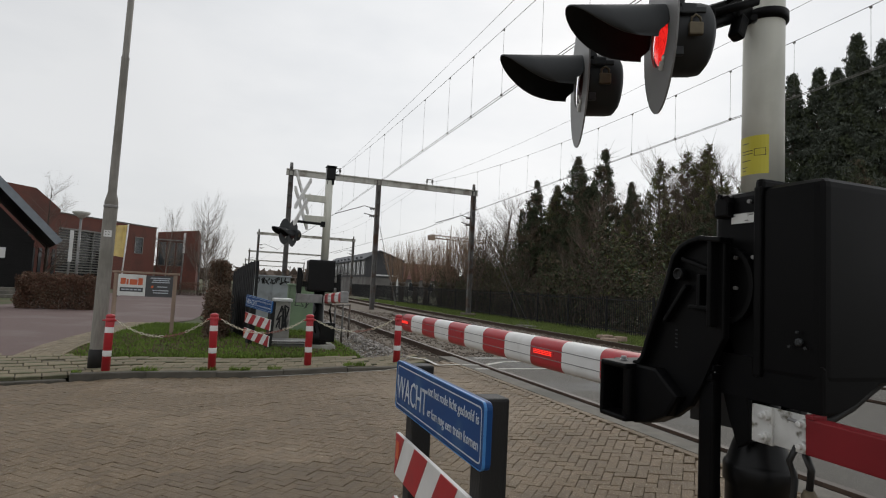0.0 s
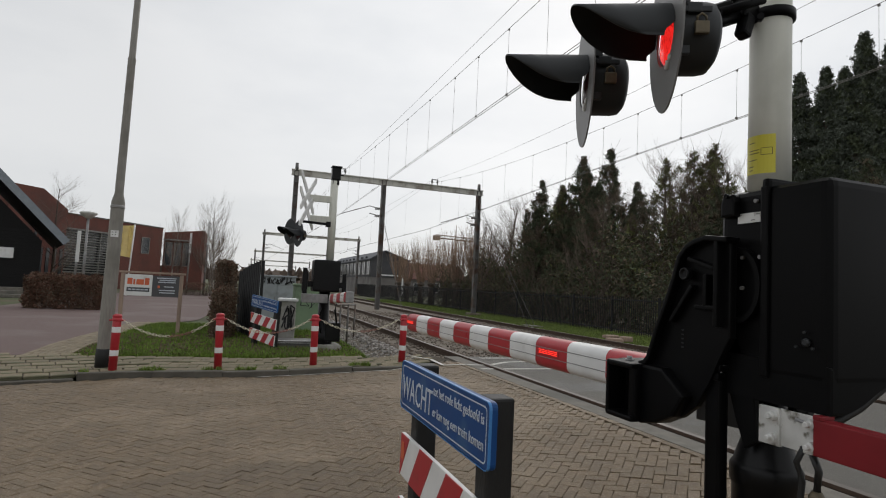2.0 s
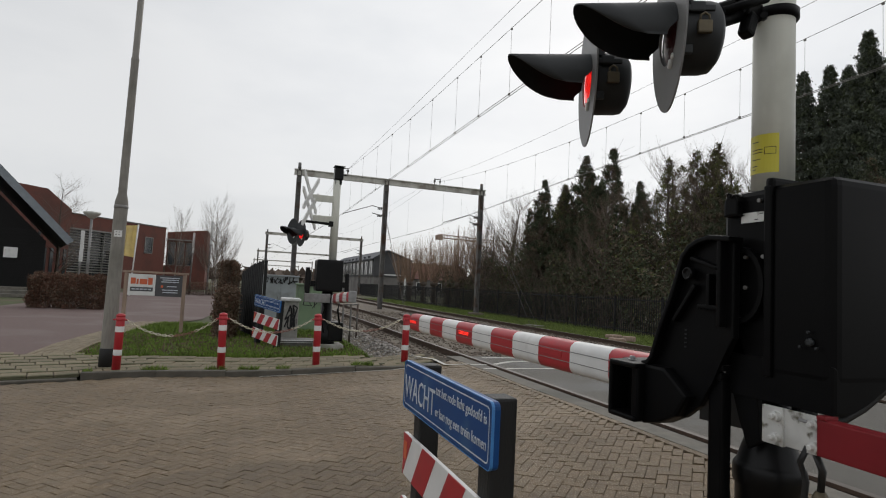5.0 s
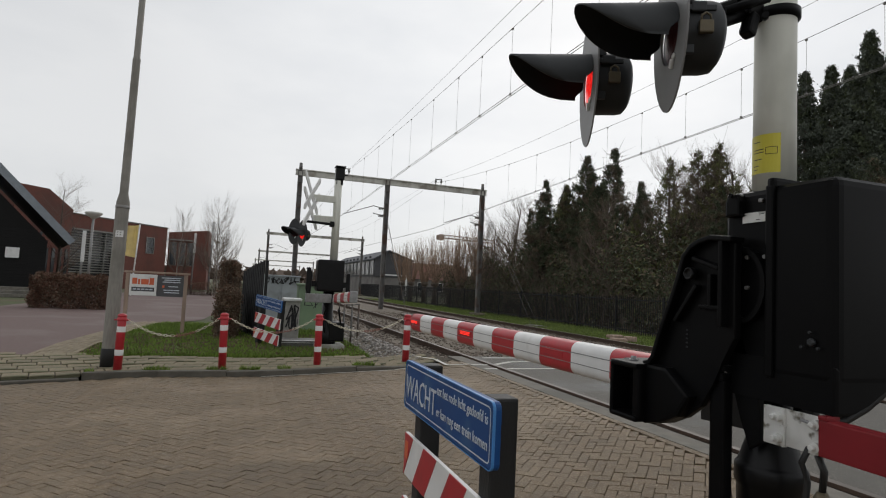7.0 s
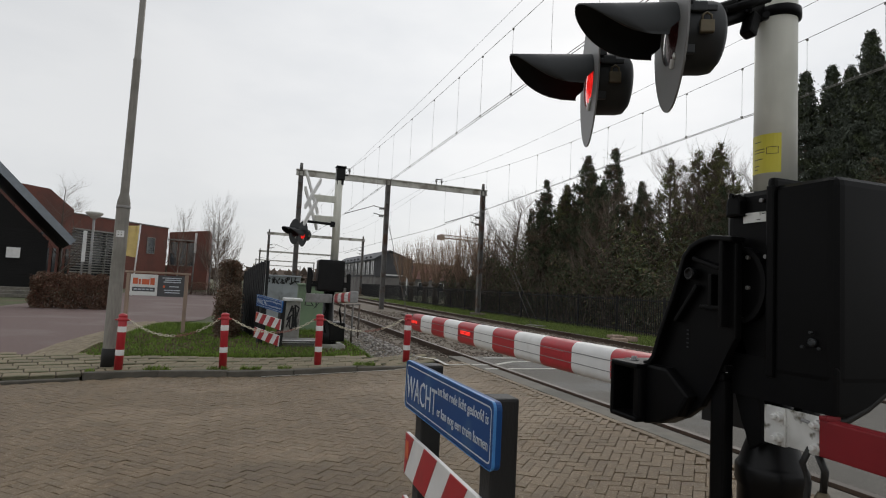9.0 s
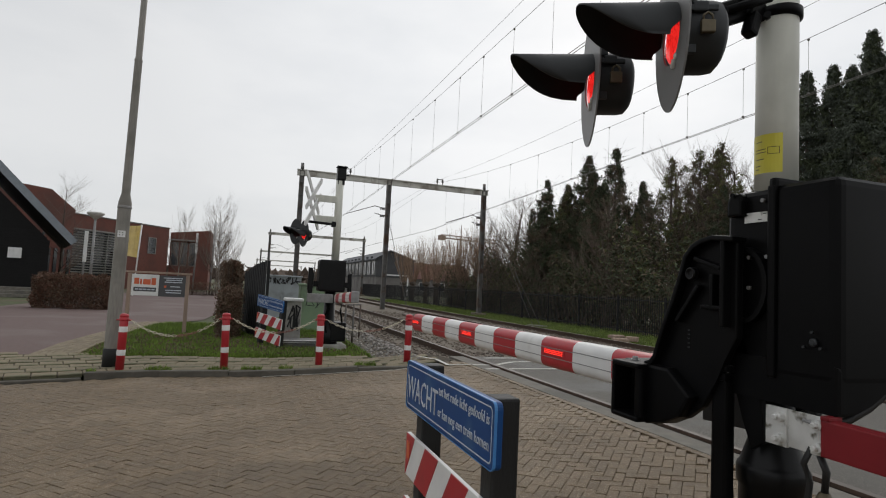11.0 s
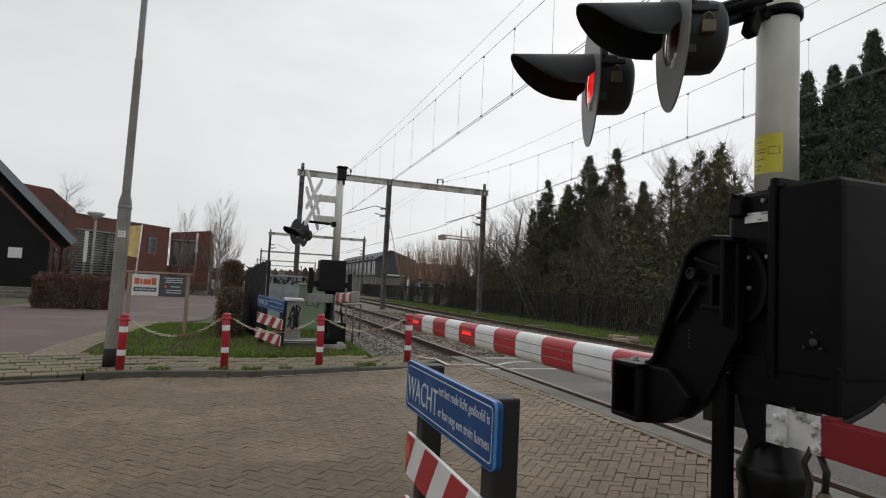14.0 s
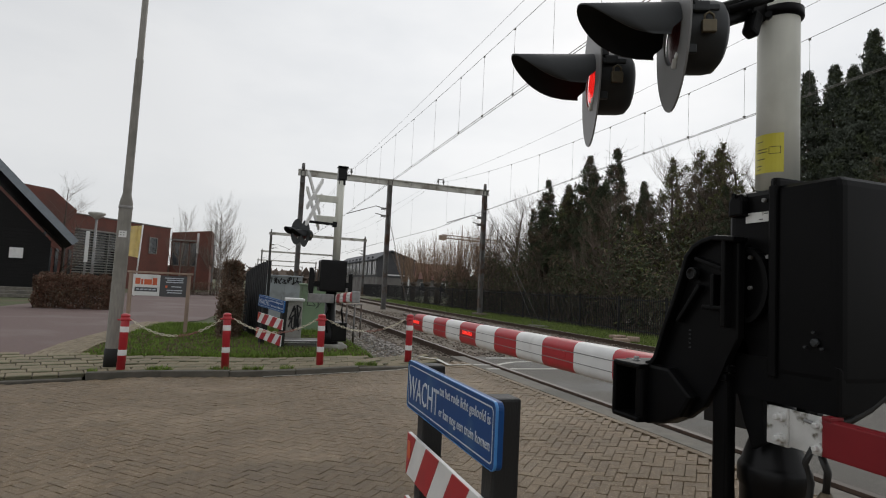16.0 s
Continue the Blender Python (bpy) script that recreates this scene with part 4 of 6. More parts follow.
def chain(a, c, sag):
    global LINK
    a, c = Vector(a), Vector(c)
    n = int((c - a).length * 1.12 / 0.052)
    ch = thing("chain", pose(0, 0, 0), "pale and red plastic chain hung between bollards", "chain", "chains between the bollards")
    pts = []
    for i in range(n + 1):
        t = i / n
        p = a.lerp(c, t)
        p.z -= sag * (1 - (2 * t - 1) ** 2)
        pts.append(p)
    if LINK is None:
        LINK = []
        for m in ("chain", "chain_red"):
            b = B()
            ring = [Vector((0.030 * math.cos(t) + (0.010 if math.cos(t) > 0 else -0.010), 0.015 * math.sin(t), 0)) for t in (2 * math.pi * k / 10 for k in range(10))]
            rings = []
            for k, p in enumerate(ring):
                d = (ring[(k + 1) % 10] - ring[k - 1]).normalized()
                o = Vector((-d.y, d.x, 0))
                rings.append([b.verts.new(p + o * 0.0045 * math.cos(q) + Vector((0, 0, 0.0045 * math.sin(q)))) for q in (0, math.pi / 2, math.pi, 1.5 * math.pi)])
            for k in range(10):
                u, v = rings[k], rings[(k + 1) % 10]
                for q in range(4):
                    b.faces.new((u[q], u[(q + 1) % 4], v[(q + 1) % 4], v[q])).smooth = True
            me = bpy.data.meshes.new("link")
            b.to_mesh(me)
            b.free()
            me.materials.append(M[m])
            LINK.append(me)
    for i, (p, q) in enumerate(zip(pts, pts[1:])):
        d = (q - p).normalized()
        m = Matrix.Translation((p + q) / 2) @ d.to_track_quat("X", "Z").to_matrix().to_4x4() @ pose(0, 0, 0, 90 if i % 2 else 0)
        red = (i // 7) % 5 == 2
        o = new("link", LINK[1 if red else 0])
        o.parent, o.matrix_local = ch, m


for (p, q), s in zip(zip(BOL, BOL[1:]), (0.26, 0.22, 0.2)):
    chain((p[0] + 0.10, p[1], p[2] + 0.785), (q[0] - 0.10, q[1], q[2] + 0.785), s)


def lamp_post():
    e = thing("street_lamp", pose(-1.885, 10.25, 0.05, 0, 0.3, 0), "tall grey tapered street lamp post with black base", "street lamp")
    b = B()
    lathe(b, [(0.104, -0.1), (0.103, 0.0), (0.098, 2.6), (0.097, 2.66), (0.085, 2.72), (0.066, 2.80), (0.064, 2.82), (0.058, 5.0), (0.062, 5.02), (0.05, 5.06), (0.045, 8.2), (0.0, 8.25)], 24)
    part("pole", b, M["pole"], e, "dull grey steel pole")
    b = B()
    lathe(b, [(0.112, -0.04), (0.112, 0.33), (0.106, 0.34)], 24)
    part("base_sleeve", b, M["post"], e, "black tarred base sleeve")
    b = B()
    lathe(b, [(0.099, 2.56), (0.104, 2.575), (0.104, 2.60), (0.099, 2.615)], 24)
    part("collar", b, M["galv"], e)
    b = B()
    for k in range(5):
        a0, a1 = radians(-118 + 13 * k), radians(-118 + 13 * (k + 1))
        b.faces.new([b.verts.new((0.104 * math.cos(a), 0.104 * math.sin(a), z)) for a, z in ((a0, 2.10), (a1, 2.10), (a1, 2.205), (a0, 2.205))])
    tagp = part("number_plate", b, M["white"], e, "small white plate")
    b = B()
    for z in (2.17, 2.13):
        b.faces.new([b.verts.new((0.107 * math.cos(a), 0.107 * math.sin(a), zz)) for a, zz in ((radians(-104), z), (radians(-72), z), (radians(-72), z + 0.012), (radians(-104), z + 0.012))])
    part("print", b, M["graffiti"], tagp)


lamp_post()


def words(name, text, w, h, parent, material, m, depth=0.0012):
    """Lettering of a given width and height, lying in its own xy plane."""
    c = bpy.data.curves.new(name, "FONT")
    c.body, c.extrude, c.resolution_u, c.offset = text, depth, 2, -0.005
    o = bpy.data.objects.new(name, c)
    scene.collection.objects.link(o)
    me = bpy.data.meshes.new_from_object(o.evaluated_get(bpy.context.evaluated_depsgraph_get()))
    bpy.data.objects.remove(o)
    bpy.data.curves.remove(c)
    xs = [v.co.x for v in me.vertices]
    yy = [v.co.y for v in me.vertices]
    sx, sy = w / (max(xs) - min(xs)), h / (max(yy) - min(yy))
    for v in me.vertices:
        v.co.x, v.co.y = (v.co.x - min(xs)) * sx, (v.co.y - min(yy)) * sy
    me.materials.clear()
    me.materials.append(material)
    ob = new(name, me)
    ob.parent, ob.matrix_local = parent, m
    return ob


def warning_fence(m, label, drop):
    """Two black posts with a blue notice and striped boards. Local x runs along the notice, it faces local -y."""
    e = thing("warning_sign", m, label, "warning sign", "waiting notices at the crossing")
    for x in (0.14, 1.012):
        b = B()
        box(b, (0.11, 0.11, 1.188 + drop), (x, 0.076, (1.188 - drop) / 2), bevel=0.012)
        part("post", b, M["post"], e, "black square post")
    b = B()
    prism(b, [(u + 0.578, v + 1.067) for u, v in rounded(1.155, 0.25, 0.028)], (1, 0, 0), (0, 0, 1), (0, 1, 0), 0.034, (0, 0, 0), bevel=0.006)
    sign = part("notice_plate", b, (M["blue"],), e, "blue notice plate with white lettering")
    b = B()
    o, i = rounded(1.115, 0.21, 0.022), rounded(1.103, 0.198, 0.018)
    for k in range(len(o)):
        j = (k + 1) % len(o)
        b.faces.new([b.verts.new((u + 0.578, -0.0185, v + 1.067)) for u, v in (o[k], i[k], i[j], o[j])])
    part("border_line", b, M["letter"], sign)
    b = B()
    o, i = rounded(1.158, 0.253, 0.029), rounded(1.150, 0.245, 0.025)
    for k in range(len(o)):
        j = (k + 1) % len(o)
        b.faces.new([b.verts.new((o[q][0] + 0.578, y, o[q][1] + 1.067)) for q, y in ((k, -0.019), (j, -0.019), (j, -0.008), (k, -0.008))])
        b.faces.new([b.verts.new((u + 0.578, -0.0192, v + 1.067)) for u, v in (o[k], i[k], i[j], o[j])])
    part("rim", b, M["blue_rim"], sign, "worn pale blue rim")
    up = pose(0, 0, 0, 90)
    for text, x, z, w, h in (("WACHT", 0.032, 0.998, 0.49, 0.120), ("tot het rode licht gedoofd is", 0.535, 1.088, 0.575, 0.056), ("er kan nog een trein komen", 0.535, 0.992, 0.575, 0.056)):
        words("lettering", text, w, h, sign, M["letter"], pose(x, -0.0185, z) @ up)
    # diagonal boards
    for z0 in (0.575, 0.235):
        b = B()
        box(b, (1.14, 0.02, 0.225), (0.575, 0.008, z0 + 0.1125), bevel=0.004)
        board = part("striped_board", b, M["white"], e, "white board with diagonal red stripes")
        for k in range(-1, 4):
            x0 = 0.333 + 0.375 * k
            pts = [(x0, 0.223), (x0 + 0.195, 0.223), (x0 + 0.035, 0.002), (x0 - 0.16, 0.002)]
            pts = [(min(1.143, max(0.006, u)), v) for u, v in pts]
            if pts[1][0] - pts[0][0] < 0.01 and pts[2][0] - pts[3][0] < 0.01:
                continue
            b = B()
            prism(b, [(u, v + z0) for u, v in pts[::-1]], (1, 0, 0), (0, 0, 1), (0, -1, 0), 0.003, (0, -0.0035, 0))
            part("stripe", b, M["red"], board)
        b = B()
        box(b, (0.05, 0.002, 0.09), (0.05, -0.0065, z0 + 0.14))
        part("sticker", b, M["orange"], board, "small faded orange sticker")
    return e


warning_fence(pose(0.916, 3.055, 0.0, 0, 0, -90), "blue waiting notice over striped boards on black posts", -0.08)
warning_fence(pose(0.33, 13.5, 0.06, 0, 4.7, -65), "weathered blue waiting notice and striped boards beside the footpath", 0.2)

# ---- barrier across the road ----
FAR = thing("level_crossing_barrier", pose(0, 0, 0), "grey-masted crossing signal with warning crosses and a footpath boom", "crossing barrier", "crossing barriers")
b = B()
lathe(b, [(0.088, 2.0), (0.086, 3.9), (0.0, 3.92)], 20, at=(0, 0, 0))
o = part("mast", b, M["grey_paint"], FAR, "pale grey painted mast")
o.location = (1.93, 12.8, 0)
b = B()
box(b, (0.20, 0.20, 0.28), (1.95, 12.8, 4.06), bevel=0.02)
box(b, (0.23, 0.26, 0.02), (1.95, 12.78, 4.215), bevel=0.005)
box(b, (0.15, 0.15, 0.12), (1.95, 12.8, 3.87), bevel=0.01)
tube(b, (2.06, 12.8, 4.05), (2.13, 12.8, 4.05), 0.015, sides=8)
# black parts here use a lighter black than NEAR: distance haze put into the colour
part("mast_head", b, M["black_gloss"], FAR, "black lamp box on top of the mast")
for z in (3.46, 3.00):
    b = B()
    box(b, (0.52, 0.05, 0.15), (1.65, 12.76, z), bevel=0.01)
    part("bracket", b, M["grey_paint"], FAR)
b = B()
tube(b, (1.90, 12.8, 2.90), (1.24, 12.55, 2.90), 0.03, sides=10)
box(b, (0.10, 0.12, 0.12), (1.84, 12.78, 2.90), bevel=0.01)
part("lamp_bracket", b, M["black_gloss"], FAR)
for z, zo in ((3.52, 0.0), (3.17, 0.0)):
    for sgn in (-1, 1):
        b = B()
        arm_l = 0.60
        prism(b, [(-arm_l, -0.06), (arm_l, -0.06), (arm_l + 0.06, 0.0), (arm_l, 0.06), (-arm_l, 0.06), (-arm_l - 0.06, 0.0)], (1, 0, 0), (0, 0, 1), (0, 1, 0), 0.02, (0, 0, 0))
        c = part("warning_cross_arm", b, M["white"], FAR, "white cross arm with red edges")
        c.matrix_local = pose(1.33, 12.5, z, 0, 0, 180 + 66) @ pose(0, 0.012 * sgn, 0, 0, 38 * sgn, 0)
        b = B()
        for s in (-1, 1):
            prism(b, [(s * 0.30, -0.05), (s * 0.58, -0.05), (s * 0.63, 0), (s * 0.58, 0.05), (s * 0.30, 0.05), (s * 0.36, 0)][::s], (1, 0, 0), (0, 0, 1), (0, 1, 0), 0.004, (0, -0.0125, 0))
        part("red_field", b, M["red"], c)
warning_lamp(FAR, pose(1.16, 12.35, 2.58, 0, 0, 180 + 118), "F", "dark_grey")
warning_lamp(FAR, pose(1.02, 12.72, 2.64, 0, 0, 180 + 128), "", "dark_grey")
b = B()
box(b, (0.58, 0.46, 0.70), (1.85, 12.72, 1.74), bevel=0.05, seg=3)
part("drive_housing", b, M["black_gloss"], FAR, "black moulded drive housing")
b = B()
prism(b, [(1.34, 1.90), (1.42, 1.90), (1.46, 1.75), (1.44, 1.30), (1.38, 1.20), (1.33, 1.45)], (1, 0, 0), (0, 0, 1), (0, 1, 0), 0.12, (0, 12.6, 0), bevel=0.02)
prism(b, [(2.22, 1.80), (2.30, 1.82), (2.32, 1.35), (2.22, 1.20)], (1, 0, 0), (0, 0, 1), (0, 1, 0), 0.10, (0, 12.7, 0), bevel=0.02)
box(b, (0.9, 0.08, 0.12), (1.82, 12.66, 1.55))
part("boom_arm", b, M["black_gloss"], FAR)
b = B()
box(b, (0.55, 0.16, 0.19), (1.60, 12.45, 1.245), bevel=0.015)
part("boom_root", b, M["galv"], FAR, "grey metal boom root")
striped_boom(FAR, 12.38, 10.4, 1.97, 1.25, 1.35, 0.40, True, first=0.22)
b = B()
box(b, (0.15, 0.05, 0.215), (1.97, 10.37, 1.35), bevel=0.02)
part("boom_cap", b, M["galv"], FAR, "grey end cap")
b = B()
lathe(b, [(0.22, 0.14), (0.21, 0.55), (0.13, 0.62), (0.12, 1.40)], 20, at=(1.86, 12.75, 0))
box(b, (0.34, 0.30, 0.42), (2.05, 12.68, 0.52), bevel=0.03)
path_tube(b, [(1.72, 12.5, 1.2), (1.78, 12.45, 1.02), (1.72, 12.5, 0.8), (1.8, 12.55, 0.5)], 0.02, 8)
path_tube(b, [(2.1, 12.5, 1.2), (2.06, 12.45, 1.0), (2.12, 12.5, 0.7)], 0.02, 8)
part("pedestal", b, M["black_gloss"], FAR)
b = B()
box(b, (0.62, 0.62, 0.22), (1.92, 12.75, 0.14), bevel=0.02)
part("plinth", b, M["concrete"], FAR)


# ---- cabinets and other things on the verge ----
def scribble(parent, x0, x1, z0, z1, y, seed, n, r=0.012):
    """Spray-painted tags as thin strokes on a face."""
    rnd = random.Random(seed)
    b = B()
    for k in range(n):
        cx = x0 + (x1 - x0) * (k + 0.5) / n
        w, h = (x1 - x0) / n * 0.55, (z1 - z0) * 0.5
        cz = (z0 + z1) / 2
        pts = []
        for i in range(9):
            pts.append((cx + w * rnd.uniform(-1, 1), y, cz + h * rnd.uniform(-1, 1)))
        for p, q in zip(pts, pts[1:]):
            d = Vector(q) - Vector(p)
            o = Vector((-d.z, 0, d.x)).normalized() * r
            b.faces.new([b.verts.new(v) for v in (Vector(p) - o, Vector(q) - o, Vector(q) + o, Vector(p) + o)])
            y -= 0.0003
    part("graffiti", b, M["graffiti"], parent, "black sprayed graffiti tags")


def cabinet(name, x0, x1, y0, y1, z0, z1, material, label, doors, roof=None):
    e = thing(name, pose(0, 0, 0), label, "cabinet")
    b = B()
    box(b, (x1 - x0, y1 - y0, z1 - z0), ((x0 + x1) / 2, (y0 + y1) / 2, (z0 + z1) / 2), bevel=0.02)
    part("body", b, material, e)
    b = B()
    box(b, (x1 - x0 + 0.08, y1 - y0 + 0.08, 0.07), ((x0 + x1) / 2, (y0 + y1) / 2, z1 + 0.025), bevel=0.025)
    part("roof", b, roof or material, e)
    w = (x1 - x0) / doors
    for k in range(doors):
        b = B()
        box(b, (w - 0.05, 0.02, z1 - z0 - 0.14), (x0 + w * (k + 0.5), y0 - 0.008, (z0 + z1) / 2), bevel=0.006)
        d = part("door", b, material, e)
        b = B()
        box(b, (0.025, 0.02, 0.13), (x0 + w * (k + 0.88), y0 - 0.026, (z0 + z1) / 2 + 0.05), bevel=0.005)
        part("handle", b, M["steel_dark"], d)
    return e


c1 = cabinet("signal_cabinet", 0.80, 2.15, 22.5, 23.3, -0.05, 1.72, M["cab_grey"], "large grey relay cabinet with graffiti", 2)
scribble(c1, 0.85, 2.1, 1.42, 1.72, 22.465, 4, 7, 0.016)
c2 = cabinet("signal_cabinet", 1.68, 2.5, 17.6, 18.3, 0.0, 1.46, M["cab_green"], "pale green relay cabinet with graffiti", 1)
scribble(c2, 1.85, 2.35, 0.75, 1.25, 17.575, 8, 2, 0.010)
c3 = cabinet("concrete_cabinet", 1.00, 1.36, 13.75, 14.15, 0.05, 1.12, M["concrete"], "pale concrete cabinet sprayed with black graffiti", 1, M["white"])
scribble(c3, 1.06, 1.32, 0.35, 1.05, 13.722, 5, 2, 0.016)
b = B()
box(b, (0.75, 0.7, 0.16), (1.32, 13.2, 0.16), bevel=0.01)
box(b, (0.80, 0.10, 0.06), (1.30, 12.84, 0.27), bevel=0.012, mi=1)
box(b, (0.80, 0.65, 0.03), (1.32, 13.22, 0.265), bevel=0.01, mi=0)
tagged(part("cable_pit", b, (M["steel_dark"], M["white"])), "low cable pit with a white painted edge", "cable pit")

# dark screen fence, with jagged top
e = thing("screen_fence", pose(0, 0, 0), "black mesh screen fence on dark posts", "fence")
sp = [(0.52, 14.4), (0.30, 15.5), (0.05, 16.8)]
for (xa, ya), (xb, yb) in zip(sp, sp[1:]):
    n = 12
    for k in range(n):
        t0, t1 = k / n, (k + 1) / n
        xm, ym = xa + (xb - xa) * (t0 + t1) / 2, ya + (yb - ya) * (t0 + t1) / 2
        h = 2.0 - 0.15 * (0.52 - xm) / 0.47 - 0.15 * ((0.52 - xm) / 0.47) ** 2 + 0.02 * math.sin(k * 2.1)
        b = B()
        box(b, (0.02, math.hypot(xb - xa, yb - ya) / n * 0.995, h), (xm + 0.012 * (k % 2), ym, h / 2 + 0.05), (0, 0, math.degrees(math.atan2(yb - ya, xb - xa)) - 90), bevel=0.004, seg=1)
        part("slat", b, M["screen"], e)
for (x, y), h in zip(sp, (2.05, 1.94, 1.74)):
    b = B()
    box(b, (0.07, 0.07, h), (x + 0.06, y, h / 2), bevel=0.01)
    part("post", b, M["screen"], e)

# low railing by the track
e = thing("railing", pose(0, 0, 0), "thin weathered steel railing posts beside the track", "railing")
for x, y in ((2.45, 14.0), (2.7, 14.3), (2.95, 14.7)):
    b = B()
    tube(b, (x, y, 0.05), (x, y, 1.08), 0.024, sides=8)
    part("post", b, M["steel_dark"], e)
b = B()
tube(b, (2.45, 14.0, 1.06), (2.95, 14.7, 1.06), 0.02, sides=8)
part("rail", b, M["steel_dark"], e)


def restaurant_board():
    e = thing("sign_board", pose(0, 15.6, 0), "timber-framed advertising board with an orange emblem", "sign board")
    for x in (-2.60, -1.30):
        b = B()
        box(b, (0.085, 0.085, 1.62), (x, 0, 0.78), bevel=0.008)
        part("post", b, M["wood"], e)
    b = B()
    box(b, (1.48, 0.10, 0.05), (-1.95, 0, 1.62), bevel=0.008)
    part("top_rail", b, M["wood"], e)
    b = B()
    box(b, (0.60, 0.03, 0.52), (-2.25, -0.02, 1.31), bevel=0.004)
    w = part("panel", b, M["white"], e, "white panel with orange emblem")
    b = B()
    box(b, (0.60, 0.03, 0.52), (-1.645, -0.02, 1.30), bevel=0.004)
    g = part("panel", b, M["anthracite"], e, "anthracite panel with pale lines of print")
    b = B()
    y = -0.037
    for x, zz, sx, sz in ((-2.44, 1.40, 0.11, 0.15), (-2.345, 1.385, 0.045, 0.13), (-2.215, 1.385, 0.17, 0.13), (-2.065, 1.40, 0.10, 0.17)):
        box(b, (sx, 0.004, sz), (x, y, zz), bevel=0.001)
    part("emblem", b, M["orange"], w)
    b = B()
    box(b, (0.50, 0.004, 0.10), (-2.25, y, 1.20))
    lab = part("label_strip", b, M["anthracite"], w)
    b = B()
    for k in range(5):
        box(b, (0.07, 0.004, 0.03), (-2.43 + 0.09 * k, y - 0.004, 1.20))
    part("print", b, M["letter"], lab)
    b = B()
    for z, l in ((1.50, 0.44), (1.45, 0.36), (1.40, 0.40), (1.29, 0.22), (1.20, 0.36), (1.14, 0.34)):
        box(b, (l, 0.004, 0.022), (-1.63 + (0.44 - l) / 4, y, z))
    part("print", b, M["letter"], g)
    b = B()
    box(b, (0.05, 0.004, 0.06), (-1.80, y, 1.285))
    part("emblem", b, M["orange"], g)


restaurant_board()

# picket fence on the far side of the tracks
e = thing("bar_fence", pose(0, 0, 0), "black steel bar fence along the grass strip", "fence")
for k in range(22):
    y = 14.0 + 2.8 * k
    b = B()
    box(b, (0.06, 0.06, 1.6), (14.6, y, 0.85), bevel=0.008)
    part("post", b, M["screen"], e)
for z in (0.3, 1.5):
    b = B()
    box(b, (0.03, 59, 0.04), (14.6, 43.4, z))
    part("rail", b, M["screen"], e)
b = B()
box(b, (0.022, 0.022, 1.47), (0, 0, 0.885))
bar = part("bar", b, M["screen"], e)
bar.location = (14.6, 14.0, 0)
for k in range(1, 300):
    o = new("bar", bar.data)
    o.parent, o.location = e, (14.6, 14.0 + 0.125 * k, random.uniform(-0.01, 0.01))
v, f = [], []
for k in range(300, 480):
    y = 14.0 + 0.125 * k
    for dx, dy in ((-0.011, -0.011), (0.011, -0.011), (0.011, 0.011), (-0.011, 0.011)):
        v += [(14.6 + dx, y + dy, 0.15), (14.6 + dx, y + dy, 1.62)]
    o = 8 * (k - 300)
    f += [(o, o + 2, o + 3, o + 1), (o + 2, o + 4, o + 5, o + 3), (o + 4, o + 6, o + 7, o + 5), (o + 6, o, o + 1, o + 7), (o + 1, o + 3, o + 5, o + 7)]
tagged(raw("bar_rest", v, f, M["screen"], e), kind="stuff")

# small point machine and a pile beside the far track
b = B()
box(b, (0.5, 0.3, 0.1), (11.6, 15.6, 0.30), (0, 0, 12), bevel=0.03)
box(b, (0.25, 0.4, 0.16), (11.9, 15.2, 0.26), (0, 0, 40), bevel=0.04)
box(b, (0.5, 0.3, 0.2), (11.3, 15.0, 0.2), (0, 0, -20), bevel=0.04)
tagged(part("track_box", b, M["wood"]), "dirty brownish box and slabs beside the track", "track box")
# ---- buildings ----
def window_unit(parent, x0, x1, z0, z1, y, frame_m, recess=0.06):
    b = B()
    t = 0.07
    for sx, sz, cx, cz in ((x1 - x0, t, (x0 + x1) / 2, z0 + t / 2), (x1 - x0, t, (x0 + x1) / 2, z1 - t / 2), (t, z1 - z0, x0 + t / 2, (z0 + z1) / 2), (t, z1 - z0, x1 - t / 2, (z0 + z1) / 2)):
        box(b, (sx, 0.10, sz), (cx, y, cz))
    w = part("window", b, frame_m, parent)
    b = B()
    box(b, (x1 - x0 - t, 0.02, z1 - z0 - t), ((x0 + x1) / 2, y + 0.02, (z0 + z1) / 2))
    part("pane", b, M["glass"], w)
    return w


